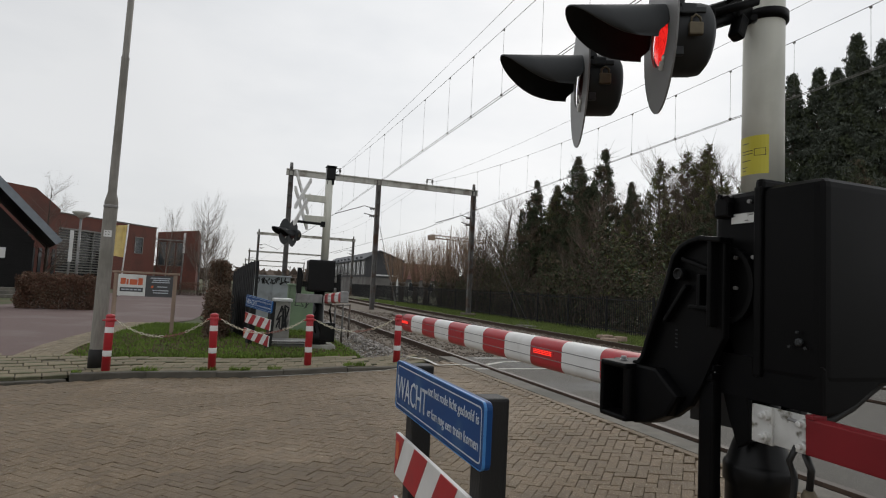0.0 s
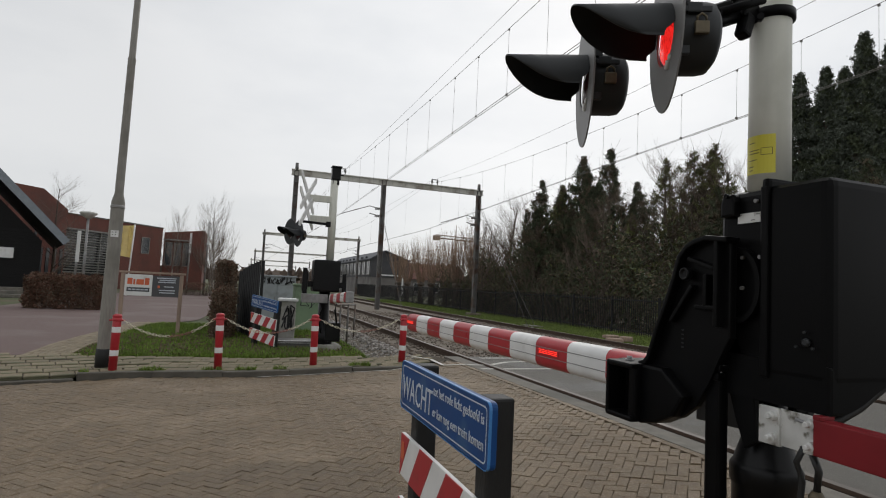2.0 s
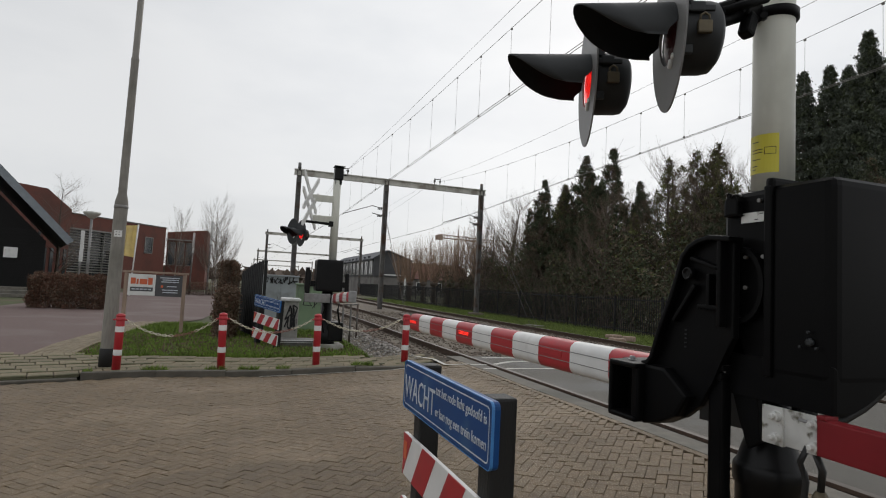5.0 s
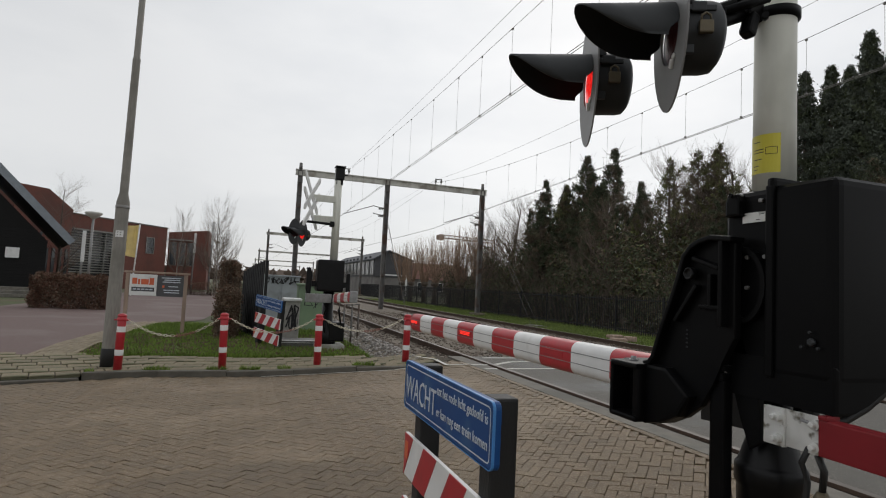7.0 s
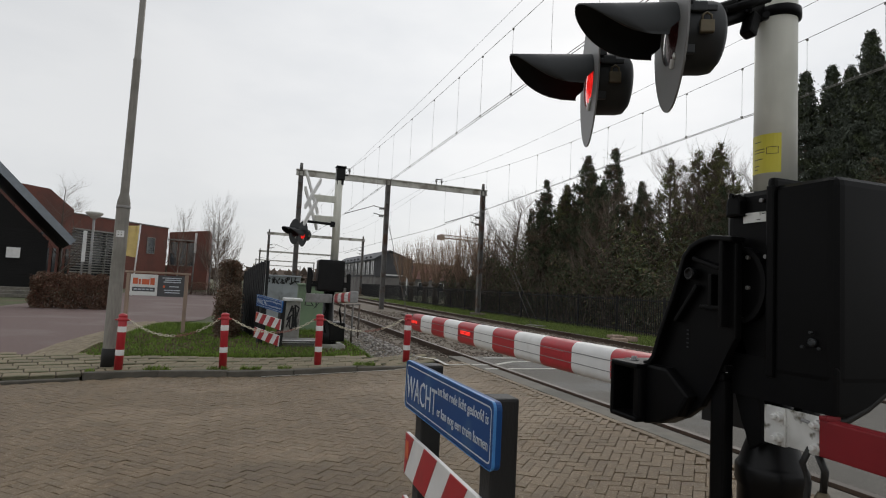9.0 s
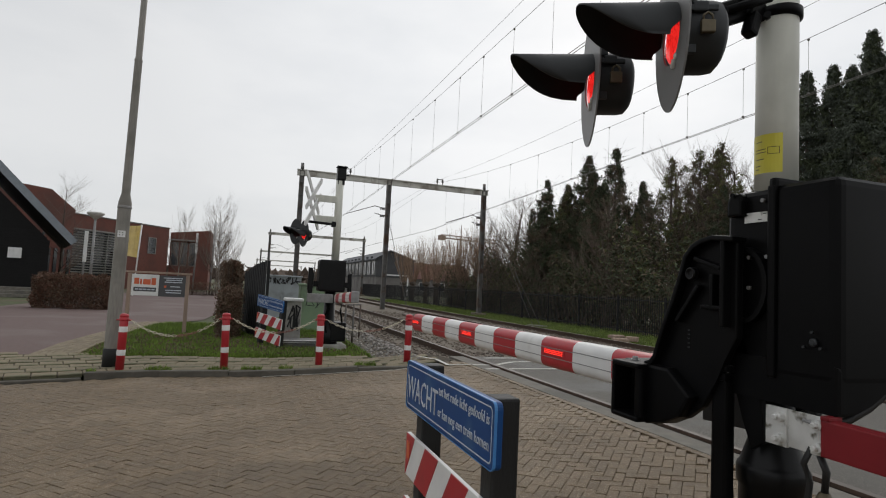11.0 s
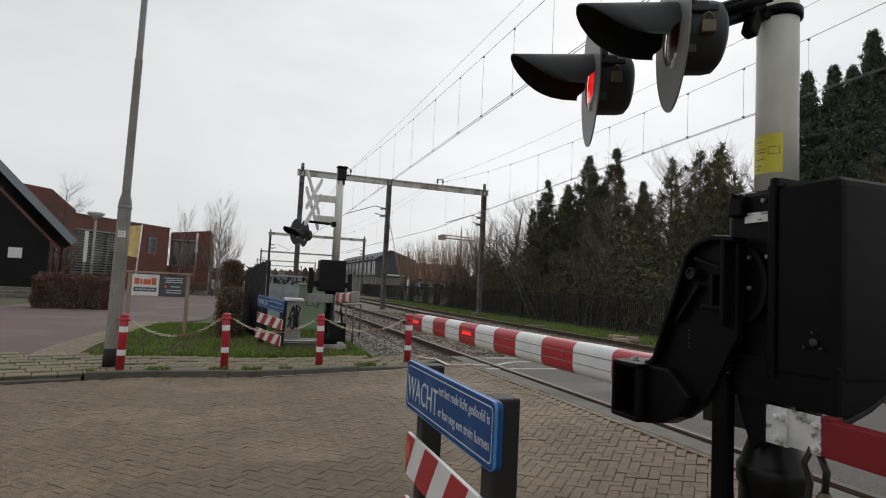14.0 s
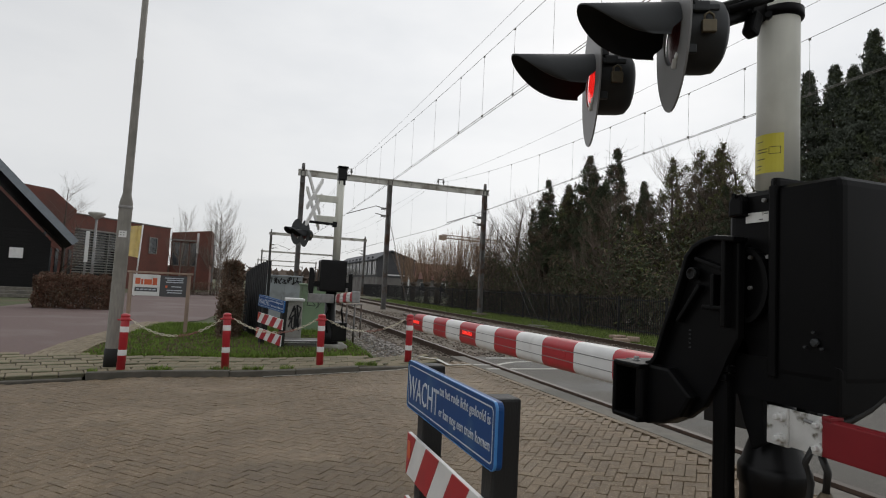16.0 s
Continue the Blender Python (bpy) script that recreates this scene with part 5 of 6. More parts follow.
# black timber house
def timber_house():
    e = thing("timber_house", pose(-10.05, 39.5, 0, 0, 0, 17), "black timber house with a steep roof and grey fascia", "house")
    L = 12.0
    b = B()
    wall_h, x_eave, run = 3.35, -0.75, 6.0
    pitch = (7.9 - 3.2) / 4.35
    prism(b, [(-0.9, 0.0), (-0.9, 3.2), (-6.6, 9.2), (-12.3, 3.2), (-12.3, 0)], (1, 0, 0), (0, 0, 1), (0, 1, 0), L, (0, L / 2 + 0.3, 0))
    part("wall", b, M["timber_black"], e)
    for k in range(20):
        z = 0.12 + 0.19 * k
        b = B()
        right = -0.88 if z < 3.1 else -0.9 - (z - 3.2) * 0.95
        box(b, (11.4 + right + 0.88, 0.03, 0.175), ((right - 12.3) / 2, 0.29, z), (-4, 0, 0))
        part("board", b, M["timber_black"], e)
    a = math.degrees(math.atan2(6.0, 5.7))
    b = B()
    d = Vector((-5.7, 0, 6.0)).normalized()
    p0 = Vector((0.22, 0, 3.10))
    prism(b, [(0, 0), (8.9, 0), (8.9, 0.30), (0, 0.30)], d, Vector((0.72, 0, 0.69)), (0, 1, 0), L + 0.9, p0 + Vector((0, L / 2 + 0.15, 0)), bevel=0.02)
    part("roof", b, M["roof_dark"], e)
    b = B()
    prism(b, [(0, -0.08), (8.9, -0.08), (8.9, 0.33), (0, 0.33)], d, Vector((0.72, 0, 0.69)), (0, 1, 0), 0.06, p0 + Vector((0, -0.33, 0)))
    part("fascia", b, M["fascia"], e, "slate grey fascia board")
    b = B()
    box(b, (0.65, 0.03, 0.6), (-2.5, 0.20, 2.40), bevel=0.01)
    part("notice", b, M["white"], e, "white paper notice")
    b = B()
    for k in range(3):
        box(b, (6 - 0.3 * k, 0.5, 0.17), (-4.0, -2.6 + 0.5 * k, 0.085 + 0.17 * k), bevel=0.01)
    tagged(part("terrace_steps", b, M["edging"]), "low pale concrete terrace steps", "steps", kind="structure").matrix_world = pose(-10.05, 38.5, 0, 0, 0, 17)


timber_house()


def brick_school():
    """Red-brown brick building with louvred glazing; its long front runs away from the street."""
    e = thing("brick_building", pose(-14.1, 57.6, 0, 0, 0, 56), "red-brown brick building with louvred window bands", "building")
    # local x runs along the front, the front faces local -y
    Lf = 11.3
    b = B()
    H = 6.45
    # wall in pieces round the openings
    wx0, wx1, wz0, wz1 = -0.4, 6.6, 0.5, 5.15
    for x0, x1, z0, z1 in ((-0.8, wx0, 0, H), (wx1, Lf, 0, H), (wx0, wx1, 0, wz0), (wx0, wx1, wz1, H)):
        box(b, (x1 - x0, 0.35, z1 - z0), ((x0 + x1) / 2, 0.175, (z0 + z1) / 2))
    box(b, (Lf, 8, H - 0.2), (Lf / 2, 4.55, (H - 0.2) / 2))
    part("wall", b, M["wall_brick"], e, "red-brown brick wall")
    b = B()
    box(b, (wx1 - wx0, 0.04, wz1 - wz0), ((wx0 + wx1) / 2, 0.30, (wz0 + wz1) / 2))
    part("window", b, M["glass"], e)
    for k in range(17):
        z = wz0 + 0.9 + 0.235 * k
        b = B()
        box(b, (wx1 - wx0 - 0.05, 0.16, 0.06), ((wx0 + wx1) / 2, 0.10, z), (25, 0, 0))
        part("louvre", b, M["louvre"], e)
    for x in (-0.35, 2.0, 3.5, 5.0, 6.55):
        b = B()
        box(b, (0.08, 0.18, wz1 - wz0), (x, 0.15, (wz0 + wz1) / 2))
        part("mullion", b, M["louvre"], e)
    b = B()
    box(b, (wx1 - wx0 + 0.2, 0.25, 0.12), ((wx0 + wx1) / 2, -0.02, wz1 + 0.06))
    part("lintel", b, M["louvre"], e)
    b = B()
    box(b, (3.0, 0.5, 3.6), (6.3, -0.22, 1.8))
    part("porch", b, M["wall_brick"], e)
    window_unit(e, 8.4, 9.5, 3.6, 5.3, -0.02, M["louvre"])
    b = B()
    box(b, (Lf + 0.1, 0.45, 0.12), (Lf / 2, 0.17, H + 0.06))
    part("coping", b, M["steel_dark"], e)
    # taller wing with a slanting parapet, nearer the street
    b = B()
    prism(b, [(-6.0, 0), (-0.8, 0), (-0.8, 6.75), (-3.2, 8.15), (-6.0, 8.15)], (1, 0, 0), (0, 0, 1), (0, 1, 0), 4.0, (0, 1.4, 0))
    part("wing", b, M["wall_brick"], e)
    for k in range(5):
        b = B()
        box(b, (0.30, 0.10, 2.2), (-3.6 + 0.62 * k, -0.62, 2.2), bevel=0.01)
        part("slit_window", b, M["glass"], e)
        b = B()
        box(b, (0.22, 0.10, 0.28), (-3.6 + 0.62 * k, -0.62, 4.4 + 0.05 * k), bevel=0.01)
        part("slit_window", b, M["glass"], e)
    # far block
    f = thing("brick_building", pose(-7.85, 72.6, 0, 0, 0, 0), "further red-brown brick block with glazed corner", "building")
    b = B()
    prism(b, [(0, 0), (4.1, 0), (4.1, 6.75), (0, 6.25)], (1, 0, 0), (0, 0, 1), (0, 1, 0), 9, (0, 1.1, 0))
    part("wall", b, M["wall_brick"], f)
    for x in (0.5, 1.4, 2.3):
        window_unit(f, x - 0.35, x + 0.4, 2.6, 5.2, -3.42, M["louvre"])
    b = B()
    box(b, (2.6, 0.3, 0.15), (1.2, -3.6, 5.45))
    part("canopy", b, M["louvre"], f)


brick_school()


def hall():
    e = thing("railway_hall", pose(0, 0, 0), "long weathered grey hall with dark upper storey", "building")
    x0, x1, y0, y1 = 17.4, 22.6, 77.0, 112.0
    b = B()
    box(b, (x1 - x0, y1 - y0, 2.7), ((x0 + x1) / 2, (y0 + y1) / 2, 1.35))
    part("wall", b, M["hall"], e)
    b = B()
    prism(b, [(x0 - 0.1, 2.7), (x1 + 0.1, 2.7), (x1 + 0.1, 5.15), ((x0 + x1) / 2 - 0.8, 6.25), (x0 - 0.1, 5.15)], (1, 0, 0), (0, 0, 1), (0, 1, 0), y1 - y0 + 0.2, (0, (y0 + y1) / 2, 0))
    part("upper_storey", b, M["hall_dark"], e)
    b = B()
    xm = (x0 + x1) / 2 - 0.8
    for xa, xb in ((x0 - 0.35, xm), (xm, x1 + 0.35)):
        za, zb = (5.05, 6.33) if xa < xm else (6.33, 5.05)
        prism(b, [(xa, za), (xb, zb), (xb, zb + 0.16), (xa, za + 0.16)], (1, 0, 0), (0, 0, 1), (0, 1, 0), y1 - y0 + 0.8, (0, (y0 + y1) / 2, 0))
    part("roof", b, M["roof_dark"], e)
    for k in range(11):
        y = y0 + 1.6 + 3.1 * k
        b = B()
        for dy in (-1.0, 0, 1.0):
            box(b, (0.08, 0.10, 1.9), (x0 - 0.14, y + dy, 3.95))
        for z in (3.0, 4.9):
            box(b, (0.08, 2.1, 0.10), (x0 - 0.14, y, z))
        w = part("window", b, M["louvre"], e, "pale framed window")
        b = B()
        box(b, (0.04, 2.0, 1.9), (x0 - 0.12, y, 3.95))
        part("pane", b, M["glass"], w)
        b = B()
        box(b, (0.3, 0.3, 0.5), (x0 - 0.1, y + 1.5, 5.35))
        part("roof_vent", b, M["hall_dark"], e)
    b = B()
    box(b, (3.4, 0.1, 0.18), (20.0, y0 - 1.2, 3.0))
    box(b, (0.18, 0.1, 2.7), (21.6, y0 - 1.2, 1.6))
    part("door_frame", b, M["white"], e, "white pipe frame")


hall()
# dwellings behind the willows
for x, y, w, d, hh in ((31, 92, 10, 8, 5.6), (47, 96, 12, 9, 6.0), (40, 74, 9, 8, 4.6)):
    h = thing("dwelling", pose(x, y, 0), "distant brick dwelling with a brown tiled roof", "house", "distant dwellings")
    b = B()
    box(b, (w, d, hh * 0.55), (0, 0, hh * 0.275))
    part("wall", b, M["hall"], h)
    b = B()
    prism(b, [(-d / 2 - 0.4, hh * 0.5), (d / 2 + 0.4, hh * 0.5), (0, hh)], (0, 1, 0), (0, 0, 1), (1, 0, 0), w + 0.6, (0, 0, 0))
    part("roof", b, M["roof_dark"] if x == 40 else M["wall_brick"], h)
    for k in range(3):
        window_unit(h, -w / 2 + 1 + 3 * k, -w / 2 + 2.4 + 3 * k, 0.9, 2.3, -d / 2 - 0.03, M["white"])

# tower crane far off
e = thing("tower_crane", pose(54, 140, 0, 0, 0, 15), "distant yellow-brown tower crane", "crane")
b = B()
for dx, dy in ((-0.6, -0.6), (0.6, -0.6), (0.6, 0.6), (-0.6, 0.6)):
    tube(b, (dx, dy, 0), (dx, dy, 15), 0.12, sides=5)
for k in range(12):
    s = 1 if k % 2 else -1
    tube(b, (-0.6 * s, -0.6, 1.2 * k), (0.6 * s, -0.6, 1.2 * (k + 1)), 0.07, sides=4)
tube(b, (0, 0, 15), (0, 0, 18.5), 0.15, 0.08, sides=5)
part("mast", b, M["wood"], e)
b = B()
for z, dy in ((14.6, -0.4), (14.6, 0.4), (15.4, 0)):
    tube(b, (-6.5, dy, z), (12, dy, z), 0.12, sides=5)
for k in range(18):
    tube(b, (-6 + k, 0, 15.4), (-5.5 + k, -0.4, 14.6), 0.06, sides=4)
box(b, (1.6, 1.2, 1.2), (-6.2, 0, 14.6))
part("jib", b, M["wood"], e)

# lantern and flag on the side street
e = thing("park_lantern", pose(-7.6, 34.4, 0), "slim grey post lantern with a dish-shaped top", "lantern")
b = B()
tube(b, (0, 0, 0), (0, 0, 4.35), 0.085, 0.06, 12)
part("pole", b, M["galv"], e)
b = B()
lathe(b, [(0.05, 4.3), (0.22, 4.42), (0.40, 4.58), (0.42, 4.62), (0.40, 4.68), (0.05, 4.72)], 20)
part("shade", b, M["opal"], e)
e = thing("flag", pose(-7.55, 43.5, 0), "pale yellow banner flag on a white pole", "flag")
b = B()
tube(b, (0.55, 0, 0), (0.75, 0, 4.9), 0.05, sides=8)
part("pole", b, M["white"], e)
b = B()
cols = []
for k in range(9):
    u = k / 8
    cols.append([b.verts.new((0.70 - 0.85 * u, 0.12 * math.sin(u * 7), z - 0.12 * u * (1 if z > 3 else -1.2))) for z in (4.85, 2.6)])
for p, q in zip(cols, cols[1:]):
    b.faces.new((p[0], p[1], q[1], q[0])).smooth = True
bmesh.ops.solidify(b, geom=b.faces[:], thickness=0.01)
part("cloth", b, M["flag"], e, "pale yellow cloth")
for x, y, z0, z1 in ((-9.3, 40.0, 1.2, 4.0), (-4.4, 58, 3.4, 5.6), (-2.6, 52, 1.0, 6.2)):
    e = thing("banner_pole", pose(x, y, 0), "grey pole with a narrow white panel", "pole", "banner poles")
    b = B()
    tube(b, (0, 0, 0), (0.1, 0, z1), 0.07, sides=8)
    part("pole", b, M["galv"], e)
    b = B()
    box(b, (0.20, 0.05, min(1.9, z1 - 1.0)), (0.08, -0.06, z1 - min(1.9, z1 - 1.0) / 2), bevel=0.01)
    part("panel", b, M["white"], e)
# ---- plants ----
def quads(name, pts, size, material, parent=None, seed=0, long=1.0, up=0.0, kind="", mats=None):
    """Many small leaf-like quads at points, turned at random."""
    rs = np.random.RandomState(seed)
    pts = np.asarray(pts, float)
    n = len(pts)
    s = np.asarray(size, float) * np.ones(n)
    a = rs.normal(size=(n, 3))
    a[:, 2] += up * np.sign(a[:, 2] + 1e-6)
    a /= np.linalg.norm(a, axis=1)[:, None]
    c = rs.normal(size=(n, 3))
    c -= (c * a).sum(1)[:, None] * a
    c /= np.linalg.norm(c, axis=1)[:, None]
    k = rs.uniform(0.6, 1.3, n)
    u, v = a * (s * long * k)[:, None] / 2, c * (s * k)[:, None] / 2
    V = np.stack([pts - u, pts + v * 0.9 - u * 0.1, pts + u, pts - v], 1).reshape(-1, 3)
    me = bpy.data.meshes.new(name)
    me.vertices.add(4 * n)
    me.vertices.foreach_set("co", V.ravel())
    me.loops.add(4 * n)
    me.loops.foreach_set("vertex_index", np.arange(4 * n))
    me.polygons.add(n)
    me.polygons.foreach_set("loop_start", np.arange(0, 4 * n, 4))
    me.polygons.foreach_set("loop_total", np.full(n, 4))
    for m in material if isinstance(material, (list, tuple)) else (material,):
        me.materials.append(m)
    if mats is not None:
        me.polygons.foreach_set("material_index", mats)
    me.update()
    me.validate()
    ob = new(name, me)
    ob.parent = parent
    return tagged(ob, kind=kind) if kind else ob


def sticks(name, segs, material, parent=None, kind=""):
    """Thin tapered three-sided twigs from (start, end, radius, radius)."""
    v, f = [], []
    for a, b, r1, r2 in segs:
        d = (b - a).normalized()
        p = d.orthogonal().normalized()
        q = d.cross(p)
        o = len(v)
        for c, r in ((a, r1), (b, r2)):
            for k in range(3):
                t = 2.094 * k
                v.append(c + p * (r * math.cos(t)) + q * (r * math.sin(t)))
        f += [(o, o + 1, o + 4, o + 3), (o + 1, o + 2, o + 5, o + 4), (o + 2, o, o + 3, o + 5)]
    ob = raw(name, v, f, material, parent)
    return tagged(ob, kind=kind) if kind else ob


def grow(rnd, segs, p, d, length, r, level, spread=0.5, upward=0.15, kids=(4, 6), shrink=0.62):
    n = 3
    for i in range(n):
        d = (d + Vector((rnd.uniform(-1, 1), rnd.uniform(-1, 1), rnd.uniform(-0.4, 1) * 0.5 + upward)) * 0.14).normalized()
        q = p + d * (length / n)
        r2 = r * (1 - 0.26 * (i + 1) / n * 1.2)
        segs.append((p.copy(), q.copy(), r, r2))
        if level > 0:
            for _ in range(rnd.randint(*kids) // (2 if i == 0 else 1)):
                a = Vector((rnd.uniform(-1, 1), rnd.uniform(-1, 1), rnd.uniform(-0.2, 0.7)))
                nd = (d * (1 - spread) + a.normalized() * spread + Vector((0, 0, upward))).normalized()
                grow(rnd, segs, p.lerp(q, rnd.uniform(0.3, 1)), nd, length * shrink * rnd.uniform(0.6, 1.1), r2 * 0.5, level - 1, spread, upward, kids, shrink)
        p, r = q, r2


def bare_tree(name, m, h, label, material, seed, levels=3, spread=0.5, upward=0.2, kids=(4, 6), trunk=0.022, group="bare trees"):
    rnd = random.Random(seed)
    e = thing(name, m, label, "tree", group)
    segs = []
    p, d, r = Vector((0, 0, -0.1)), Vector((0, 0, 1)), h * trunk
    n = 7
    ts = []
    branch = []
    for i in range(n):
        d = (d + Vector((rnd.uniform(-1, 1), rnd.uniform(-1, 1), 0.8)) * 0.07).normalized()
        q = p + d * (h * 0.92 / n)
        r2 = r * 0.78
        ts.append((p.copy(), q.copy(), r, r2))
        if i >= 1:
            for _ in range(rnd.randint(*kids)):
                a = rnd.uniform(0, 6.283)
                nd = Vector((math.cos(a), math.sin(a), 0.75)).normalized()
                grow(rnd, branch, p.lerp(q, rnd.random()), nd, h * 0.30 * (1.15 - 0.1 * i), r2 * 0.42, levels - 1, spread, upward, (2, 4), 0.6)
        p, r = q, r2
    b = B()
    for a, c, r1, r2 in ts:
        tube(b, a, c, r1, r2, 8, caps=False)
    part("trunk", b, material, e)
    sticks("crown", branch, M["twig"], e)
    return e


def conifer(name, m, h, R, label, seed, mats, n_br=300, sprays=7, per=13, base=0.05, size=0.055, rise=0.8, taper=0.8, fill=0.6, thin=0.0, leaders=2, group="dark trees behind the fence"):
    """Evergreen: trunk, side tops and many limbs, each ending in ragged fans of small leaves."""
    rs = np.random.RandomState(seed)
    e = thing(name, m, label, "tree", group)
    b = B()
    tube(b, (0, 0, -0.1), (0, 0, h * 0.97), h * 0.018, 0.015, 8)
    part("trunk", b, M["bark"], e)
    tops = [(0.0, 0.0, h, R, 0.62)]
    for _ in range(leaders):
        az, q = rs.uniform(0, 6.283), R * rs.uniform(0.28, 0.6)
        tops.append((q * math.cos(az), q * math.sin(az), h * rs.uniform(0.72, 0.93), R * 0.62, 0.38 / leaders))
    share = np.array([t[4] for t in tops])
    P, segs, mi = [], [], []
    for k in range(n_br):
        ox, oy, hh, RR, _ = tops[rs.choice(len(tops), p=share / share.sum())]
        t = base + (1 - base) * rs.uniform(0, 1) ** 0.8
        z = hh * t
        az = rs.uniform(0, 6.283)
        lump = 0.72 + 0.30 * math.sin(3 * az + 9 * t + seed) * math.sin(14 * t + 2 * az)
        rad = RR * min(1.0, 1.55 * (1 - t)) ** taper * lump * (fill + (1.15 - fill) * rs.uniform(0, 1)) + 0.03
        d = np.array([math.cos(az), math.sin(az), rise * rs.uniform(0.5, 1.3)])
        root = np.array([ox, oy, z - d[2] * rad * 0.5])
        tone = rs.choice(len(mats), p=[0.7, 0.3])
        segs.append((Vector(root), Vector(root + d * rad), 0.02, 0.006))
        if rs.uniform() < thin:
            for _ in range(5):
                q = root + d * rad * rs.uniform(0.4, 1.0)
                segs.append((Vector(q), Vector(q + rs.normal(0, 0.3, 3) + np.array([0, 0, 0.2])), 0.008, 0.003))
            continue
        for _ in range(max(2, int(sprays * min(1.0, 0.3 + rad)))):
            tip = root + d * rad * rs.uniform(0.35, 1.0) ** 0.6
            out = d / np.linalg.norm(d) + rs.normal(0, 0.55, 3)
            out /= np.linalg.norm(out)
            L = 0.10 + 0.34 * min(1, rad)
            q = rs.uniform(0, 1, per)
            P.append(tip + np.outer(q * L, out) + rs.normal(0, 1, (per, 3)) * (0.035 + 0.05 * (1 - q))[:, None])
            mi.append(np.full(per, tone))
    sticks("branch_frame", segs, M["bark"], e)
    quads("crown", np.concatenate(P), size, mats, e, seed, long=2.6, up=0.5, mats=np.concatenate(mi))
    return e


dark = [M["conifer"], M["needle_brown"]]
leafy = [M["ivy"], M["needle_brown"]]
c_a = conifer("cypress_tree", pose(19.0, 28.6, 0.05), 9.75, 2.6, "dark green cypress with ragged pointed top", 1, dark, 600, sprays=8, taper=1.0, fill=0.5, thin=0.2, size=0.05)
c_b = conifer("cypress_tree", pose(19.0, 26.0, 0.05), 9.65, 2.1, "dark green cypress with thin pointed top", 2, dark, 520, sprays=8, taper=1.0, fill=0.5, thin=0.2, leaders=3, size=0.05)
c_c = conifer("ivy_clad_tree", pose(22.0, 23.0, 0.05), 9.3, 2.0, "bare tree overgrown with dark ivy", 3, leafy, 380, base=0.12, taper=0.8, fill=0.35, thin=0.5, leaders=4, rise=0.7, size=0.05)
c_t = conifer("spruce_tree", pose(22.0, 14.45, 0.05), 12.1, 2.2, "tall dark spruce behind the fence", 4, [M["spruce"], M["conifer"]], 680, sprays=8, rise=-0.15, taper=0.95, fill=0.5, size=0.05, leaders=0, base=0.02)
for src, x, y, s, a in ((c_b, 17.0, 29.9, 0.86, 60), (c_b, 18.6, 27.4, 0.88, 190), (c_a, 18.6, 30.2, 0.84, 250), (c_a, 20.2, 25.2, 0.80, 80), (c_b, 17.4, 25.6, 0.62, 300), (c_c, 17.6, 31.4, 0.72, 330), (c_a, 17.8, 28.2, 0.66, 20), (c_a, 18.2, 26.9, 0.72, 130), (c_c, 18.0, 29.2, 0.86, 100),
                       (c_c, 22.0, 25.1, 1.0, 120), (c_c, 22.0, 21.6, 1.005, 250), (c_c, 23.5, 23.4, 1.02, 30), (c_b, 21.4, 20.9, 0.74, 10), (c_a, 21.6, 22.6, 0.70, 160), (c_c, 19.4, 21.6, 0.66, 70), (c_c, 23.0, 19.6, 0.98, 200),
                       (c_b, 19.2, 19.0, 0.62, 40), (c_c, 18.6, 23.6, 0.62, 150), (c_c, 20.8, 17.4, 0.72, 270),
                       (c_t, 22.0, 17.1, 0.945, 90), (c_t, 22.2, 16.1, 0.94, 30), (c_t, 22.0, 15.3, 0.865, 160), (c_t, 22.0, 13.5, 0.95, 220), (c_t, 24.0, 16.6, 0.98, 310), (c_t, 23.8, 13.6, 1.0, 10), (c_b, 19.6, 14.6, 0.62, 100), (c_b, 19.0, 12.4, 0.66, 220)):
    o = copy_thing(src, pose(x, y, 0.05, 0, 0, a))
    o.scale = (s, s, s)

t_a = bare_tree("bare_tree", pose(17.2, 35.0, 0.05), 8.0, "leafless grey-brown tree behind the fence", M["bark"], 11)
t_b = bare_tree("bare_tree", pose(16.6, 38.5, 0.05), 7.0, "leafless slender tree behind the fence", M["bark"], 12, spread=0.4, upward=0.35)
for src, x, y, s, a in ((t_b, 17.4, 24.2, 1.0, 140), (t_b, 19.9, 22.6, 1.1, 70), (t_b, 16.9, 31.8, 1.05, 330), (t_b, 22.4, 21.2, 1.25, 190), (t_a, 18.6, 37.5, 0.95, 70), (t_b, 15.8, 35.5, 0.8, 200), (t_b, 17.9, 33.0, 1.05, 90), (t_a, 20.6, 27.2, 1.0, 160), (t_b, 19.4, 26.0, 0.95, 20), (t_a, 24.6, 24.0, 1.22, 200),
                       (t_b, 23.4, 26.4, 1.4, 300), (t_a, 27.0, 24.5, 1.2, 20), (t_b, 16.4, 29.5, 0.75, 30), (t_a, 19.0, 41.0, 0.9, 120), (t_b, 21.8, 22.0, 1.1, 240), (t_b, 16.6, 23.4, 0.6, 250)):
    o = copy_thing(src, pose(x, y, 0.05, 0, 0, a))
    o.scale = (s, s, s)


